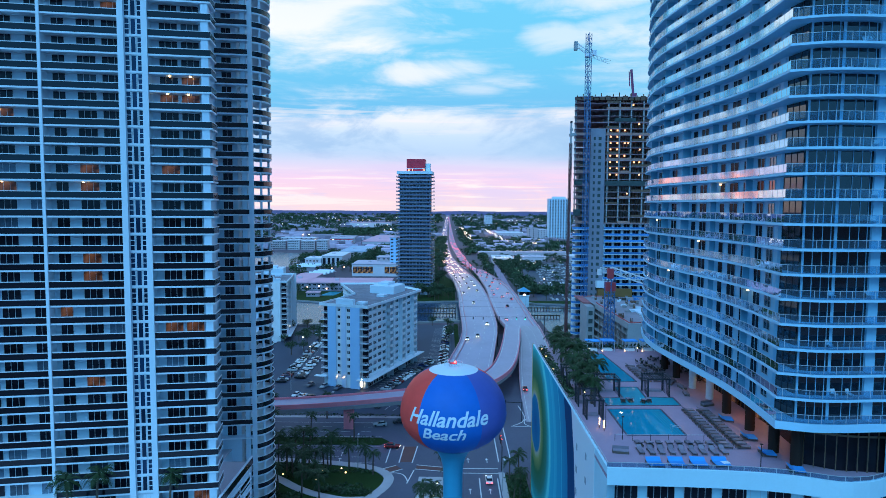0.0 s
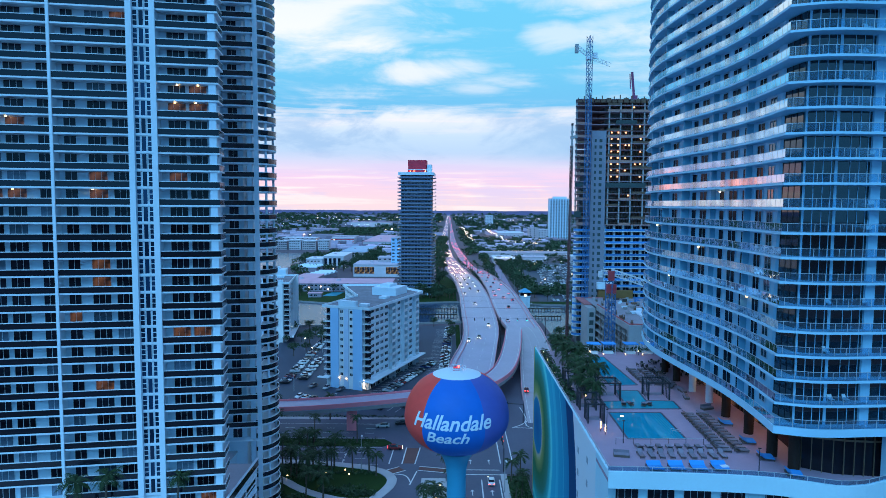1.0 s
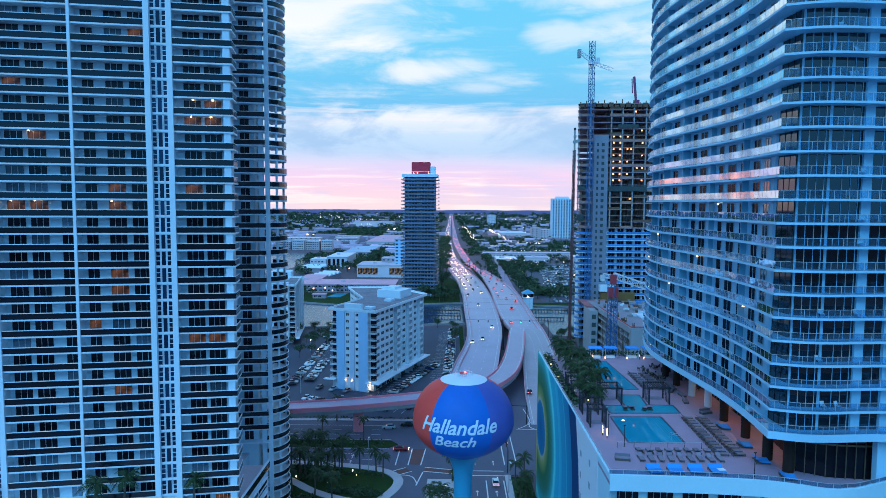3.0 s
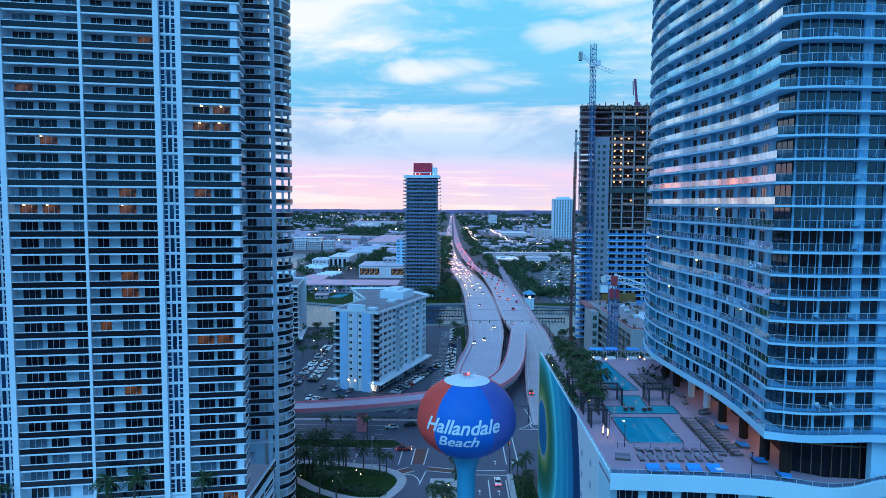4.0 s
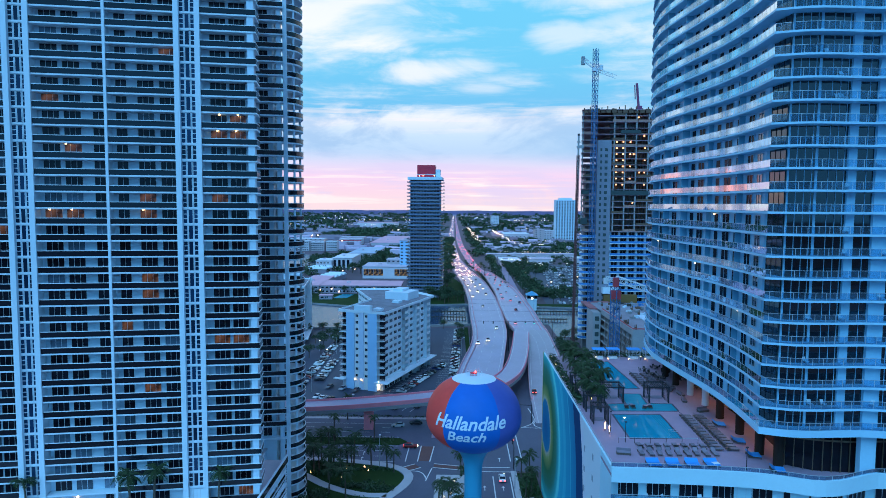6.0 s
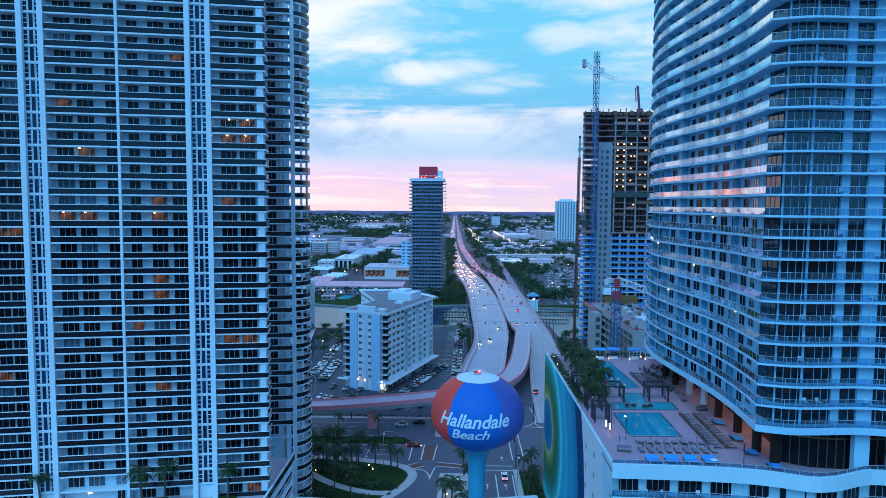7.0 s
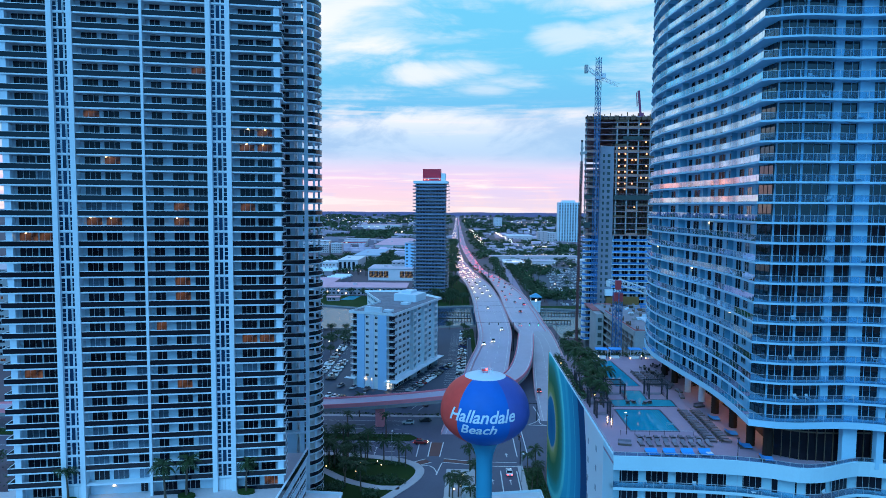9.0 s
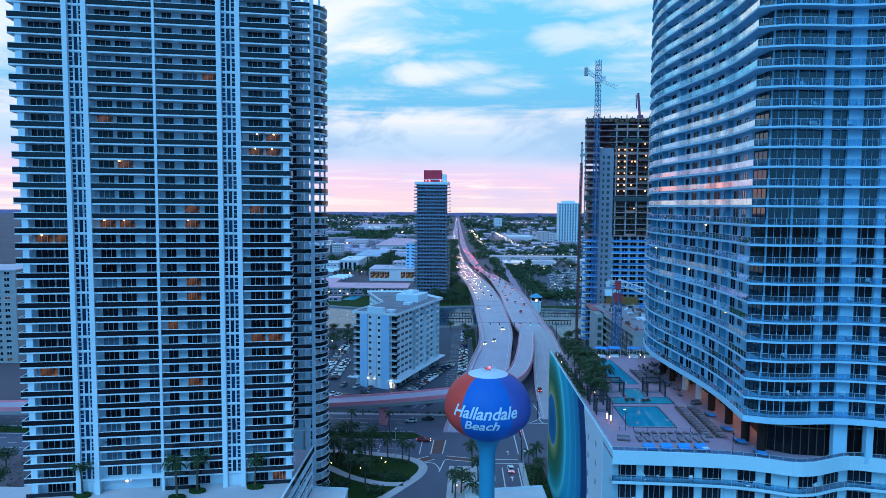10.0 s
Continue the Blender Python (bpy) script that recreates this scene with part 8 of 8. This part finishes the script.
# white roofed halls by the lake, with folded roofs
for x, y, w, d, yaw in ((-164, 668, 22, 22, -8), (-137, 584, 17, 44, -10)):
    ob = thing("tent_hall", "low hall under a folded white roof near the canal", "hall", pose(x, y, 0, 0, 0, yaw), group="white halls")
    s = Shape()
    s.box(1, w - 1, 1, d - 1, 0, 4.6)
    part("wall", s, [lilac_wall], ob)
    n = 4
    for i in range(n):
        s = Shape()
        y0, y1 = d * i / n, d * (i + 1) / n
        s.face([(0, y0, 4.6), (w, y0, 4.6), (w, (y0 + y1) / 2, 7.0), (0, (y0 + y1) / 2, 7.0)])
        s.face([(0, (y0 + y1) / 2, 7.0), (w, (y0 + y1) / 2, 7.0), (w, y1, 4.6), (0, y1, 4.6)])
        s.face([(0, y0, 4.6), (0, (y0 + y1) / 2, 7.0), (0, y1, 4.6)])
        s.face([(w, y1, 4.6), (w, (y0 + y1) / 2, 7.0), (w, y0, 4.6)])
        s.face([(0, y0, 4.55), (0, y1, 4.55), (w, y1, 4.55), (w, y0, 4.55)])
        part("roof_fold", s, [white_paint], ob, "white roof fold")
s = Shape()
s.ribbon([(46, 470, 0.0), (49.5, 540, 0.0), (50.5, 600, 0.0), (52.5, 700, 0.0), (58, 760, 0.0)], ((-3.6, 0.02), (3.6, 0.02), (3.6, 0.16), (-3.6, 0.16)))
solo("side_road", s, [far_haze_road], "pale side road running beside the boulevard", "road", "structure")
# white residential tower far right of the boulevard
ob = thing("far_tower", "distant white residential tower with vertical window strips", "tower", pose(199, 1280, 0))
s = Shape()
s.box(0, 44, 0, 24, 0, 86)
part("wall", s, [white], ob)
s = Shape()
s.box(8, 34, 4, 20, 86, 90)
part("roof_house", s, [white_paint], ob)
strip = Shape()
for k in range(27):
    strip.box(0, 2.6, -0.12, 0.05, 4 + k * 3.0, 5.8 + k * 3.0)
strip = strip.mesh("window_column", [dark_glass])
balc = Shape()
for k in range(27):
    balc.box(0, 3.4, -1.2, 0, 3.2 + k * 3.0, 3.5 + k * 3.0)
balc = balc.mesh("balcony_column", [white_paint])
for i in range(8):
    part("window_column", strip, None, ob, at=pose(1.4 + i * 5.4, 0, 0))["kind"] = "stuff"
    if i % 2:
        part("balcony_column", balc, None, ob, at=pose(1.0 + i * 5.4, 0, 0))["kind"] = "stuff"

# ---- far suburbs: what nobody could count ----
rng = random.Random(5)


def lane_x(y):
    return -5.0 - 0.0035 * (y - 1000) if y > 900 else 15


def clear(x, y, road=26):
    if abs(x - lane_x(y)) < road or 345 < y < 485:
        return False
    if -520 < x < -172 and 600 < y < 985:
        return False
    return True


KEEP = ((-142, -40, 455, 690), (-172, -108, 700, 800), (-150, -110, 830, 970), (-290, -185, 980, 1030), (-225, -175, 1155, 1200), (-156, -84, 1075, 1320), (-330, -185, 2010, 2100), (40, 205, 455, 910), (96, 160, 1330, 1440), (155, 250, 1290, 1340), (125, 160, 2370, 2420))
s = Shape()
for _ in range(9000):
    y = 640 * (7.4 ** (rng.random() ** 0.85))
    x = rng.uniform(-0.62, 0.62) * y
    if not clear(x, y) or any(a < x < b and c < y < d for a, b, c, d in KEEP) or noise.noise((x * 0.005, y * 0.0022, 2)) < -0.12:
        continue
    k = rng.uniform(3.0, 5.4) * (1 + y / 3000)
    leaf_cloud(s, (x, y, k * 0.7), (k * 1.25, k * 1.25, k * 0.7), 44 if y < 1500 else 24, k * (0.3 if y < 1500 else 0.46), rng)
for x0, x1, y0, y1, n in ((-120, -98, 860, 1160, 90), (-96, -60, 690, 900, 60), (-26, -8, 980, 1420, 90), (-200, -175, 760, 900, 26), (-128, -70, 960, 1070, 50), (200, 330, 700, 1200, 260), (112, 200, 1045, 1255, 330), (64, 110, 920, 1290, 90), (40, 62, 900, 1300, 50), (62, 200, 800, 870, 40), (57, 74, 505, 770, 90), (70, 205, 500, 530, 60), (40, 47, 640, 880, 36), (75, 110, 690, 775, 26), (-330, -200, 1400, 1900, 420), (200, 260, 470, 700, 60)):
    for _ in range(n):      # denser groves
        k = rng.uniform(2.6, 4.6)
        leaf_cloud(s, (rng.uniform(x0, x1), rng.uniform(y0, y1), k * 0.8), (k * 1.2, k * 1.2, k * 0.85), 70, k * 0.27, rng)
solo("woods", s, [leaf], "dark green tree cover of the suburbs", "woods", "stuff")

# pale pink in the wall colour carries the look of distance haze
hazed_walls = material("haze_tinted_house_walls", (0.50, 0.38, 0.47), 0.8, vary=0.2, grain=0.1, broad=0.02, island=0.6)
s = Shape()
for _ in range(1900):
    y = 900 * (4.6 ** (rng.random() ** 0.9))
    x = rng.uniform(-0.62, 0.62) * y
    w, d, h = rng.uniform(8, 26), rng.uniform(8, 22), rng.choice((3.5, 4, 5, 6, 7, 9))
    if not clear(x, y, 42) or not clear(x + w, y, 42) or any(a - w < x < b and c - d < y < e for a, b, c, e in KEEP) or (-330 < x < -200 and 1380 < y < 1900):
        continue
    big = rng.random() < 0.07
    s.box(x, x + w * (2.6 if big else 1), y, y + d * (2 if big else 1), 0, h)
solo("far_houses", s, [hazed_walls], "pale low houses scattered to the horizon", "houses", "stuff")

# car park full of parked cars beyond the canal
glossy = material("far_car_paint", (0.40, 0.39, 0.42), 0.3, vary=0.1, island=0.9)
s = Shape()
for row in range(26):
    for i in range(44):
        if rng.random() < 0.68:
            x, y = 74 + i * 2.9 + rng.uniform(-0.2, 0.2), 470 + row * 12 + (row % 2) * -5
            if x < 74 + row:
                continue
            s.box(x, x + 1.8, y, y + 4.4, 0.3, 0.95)
            s.box(x + 0.15, x + 1.65, y + 1.0, y + 3.3, 0.95, 1.45)
solo("far_parked_cars", s, [glossy], "rows of parked cars in a large car park", "cars", "stuff")
flat("car_park", [(66, 462), (205, 462), (205, 790), (86, 790)], 0.06, lot_asphalt, "large asphalt car park beyond the canal", "parking lot")

# lights of the far traffic and streets
far_head = material("distant_headlight", (1, 0.9, 0.7), 0.3, glow=((1.0, 0.50, 0.27), 3.6))
far_tail = material("distant_tail_light", (0.6, 0.05, 0.05), 0.3, glow=((1.0, 0.10, 0.16), 2.6))
for nm, m, l, r, n, y0, lab in (("headlight_stream", far_head, LL, LR, 210, 640, "white headlights of far oncoming traffic"), ("tail_light_stream", far_tail, RL, RR, 130, 640, "red tail lights of far traffic")):
    s = Shape()
    for _ in range(n):
        y = 1.0 / (1 / 3900 + (1 / y0 - 1 / 3900) * rng.random())
        q = on_deck(l, r, y, rng.choice((0.18, 0.4, 0.62, 0.84)) + rng.gauss(0, 0.02))
        k = 0.2 + y / 6500
        for o in (-0.75, 0.75) if y < 1300 else (0.0,):
            s.box(q[0].x + o - k, q[0].x + o + k, y - 0.3, y + 0.3, q[0].z + 0.4, q[0].z + 0.4 + k * 1.3)
    solo(nm, s, [m], lab, "traffic lights", "stuff")
s, s2 = Shape(), Shape()
for _ in range(150):
    y = 640 * (6.2 ** rng.random())
    x = rng.uniform(-0.6, 0.6) * y
    if not clear(x, y, 14):
        continue
    k = rng.uniform(0.2, 0.5) * (0.5 + y / 1500)
    (s if rng.random() < 0.55 else s2).box(x - k, x + k, y - k, y + k, 7, 7 + 1.6 * k)
for (x0, y0), (x1, y1), n, big in (((30, 1800), (40, 1130), 34, 1.0), ((92, 1650), (103, 1100), 40, 1.0), ((103, 1100), (150, 1060), 14, 1.0), ((60, 890), (160, 895), 22, 0.8), ((54, 771), (78, 771), 12, 0.8), ((-275, 1122), (-205, 1128), 8, 1.5), ((-170, 1590), (-135, 1592), 3, 1.9), ((-305, 1306), (-288, 1308), 3, 1.8), ((-330, 2000), (-190, 2010), 12, 0.9), ((150, 1500), (330, 1500), 12, 1.0), ((-500, 2600), (-150, 2700), 30, 0.8), ((200, 2700), (700, 2800), 30, 0.8)):
    for i in range(n):      # lit streets and yards
        q = (i + rng.random()) / n
        x, y = x0 + (x1 - x0) * q + rng.gauss(0, 2.5), y0 + (y1 - y0) * q
        k = rng.uniform(0.3, 0.85) * big * y / 1300
        (s if rng.random() < 0.6 else s2).box(x - k, x + k, y - k, y + k, 8, 8 + 1.8 * k)
for _ in range(36):
    x, y = rng.uniform(66, 200), rng.uniform(520, 780)
    k = rng.uniform(0.16, 0.34)
    (s if rng.random() < 0.5 else s2).box(x - k, x + k, y - k, y + k, 7, 7 + 1.6 * k)
for x, y in ((-112, 494), (-95, 484), (-104, 500), (-70, 505), (-120, 640), (-110, 655), (-97, 640), (120, 600), (116, 604), (84, 560), (150, 640)):
    s.box(x - 0.45, x + 0.45, y - 0.45, y + 0.45, 5.5, 6.6)
for _ in range(80):      # the last lights before the horizon
    y = rng.uniform(2600, 4600)
    x = rng.uniform(-0.5, 0.5) * y
    k = rng.uniform(0.6, 1.4)
    (s if rng.random() < 0.5 else s2).box(x - k, x + k, y - k, y + k, 12, 12 + 1.5 * k)
far_warm = material("distant_warm_lamp", (1, 0.8, 0.6), 0.5, glow=((1.0, 0.52, 0.30), 3.4))
far_white = material("distant_white_lamp", (1, 0.9, 0.8), 0.5, glow=((1.0, 0.74, 0.60), 3.4))
solo("far_street_lights", s, [far_warm], "warm street lights scattered over the suburbs", "street lights", "stuff")
solo("far_white_lights", s2, [far_white], "white lights scattered over the suburbs", "street lights", "stuff")
for x, y, e in ((10, 660, 5000), (14, 760, 7000), (2, 900, 9000), (-4, 1080, 12000), (-8, 1320, 16000), (99, 1230, 14000), (96, 1480, 16000), (66, 768, 2500)):      # pools of light under the boulevard lamps
    li = bpy.data.lights.new("street_glow", "POINT")
    li.energy, li.color, li.shadow_soft_size = e, (1.0, 0.58, 0.36), 0.6
    new("street_glow", li).matrix_world = pose(x, y, 13)

# wooded skyline strip added to close the view, distance haze in its colour
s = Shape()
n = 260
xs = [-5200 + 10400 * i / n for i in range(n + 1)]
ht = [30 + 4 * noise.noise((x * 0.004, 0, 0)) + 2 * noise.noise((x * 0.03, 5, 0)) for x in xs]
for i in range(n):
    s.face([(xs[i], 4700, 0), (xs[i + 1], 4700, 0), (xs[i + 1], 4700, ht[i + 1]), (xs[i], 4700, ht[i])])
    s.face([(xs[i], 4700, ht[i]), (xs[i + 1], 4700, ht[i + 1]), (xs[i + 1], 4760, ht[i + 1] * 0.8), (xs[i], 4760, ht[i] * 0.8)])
solo("backdrop", s, [material("haze_tinted_woods", (0.28, 0.20, 0.34), 0.95, vary=0.4, grain=0.02, broad=0.004)], "wooded skyline strip on the horizon, tinted purple for haze", "backdrop", "structure")
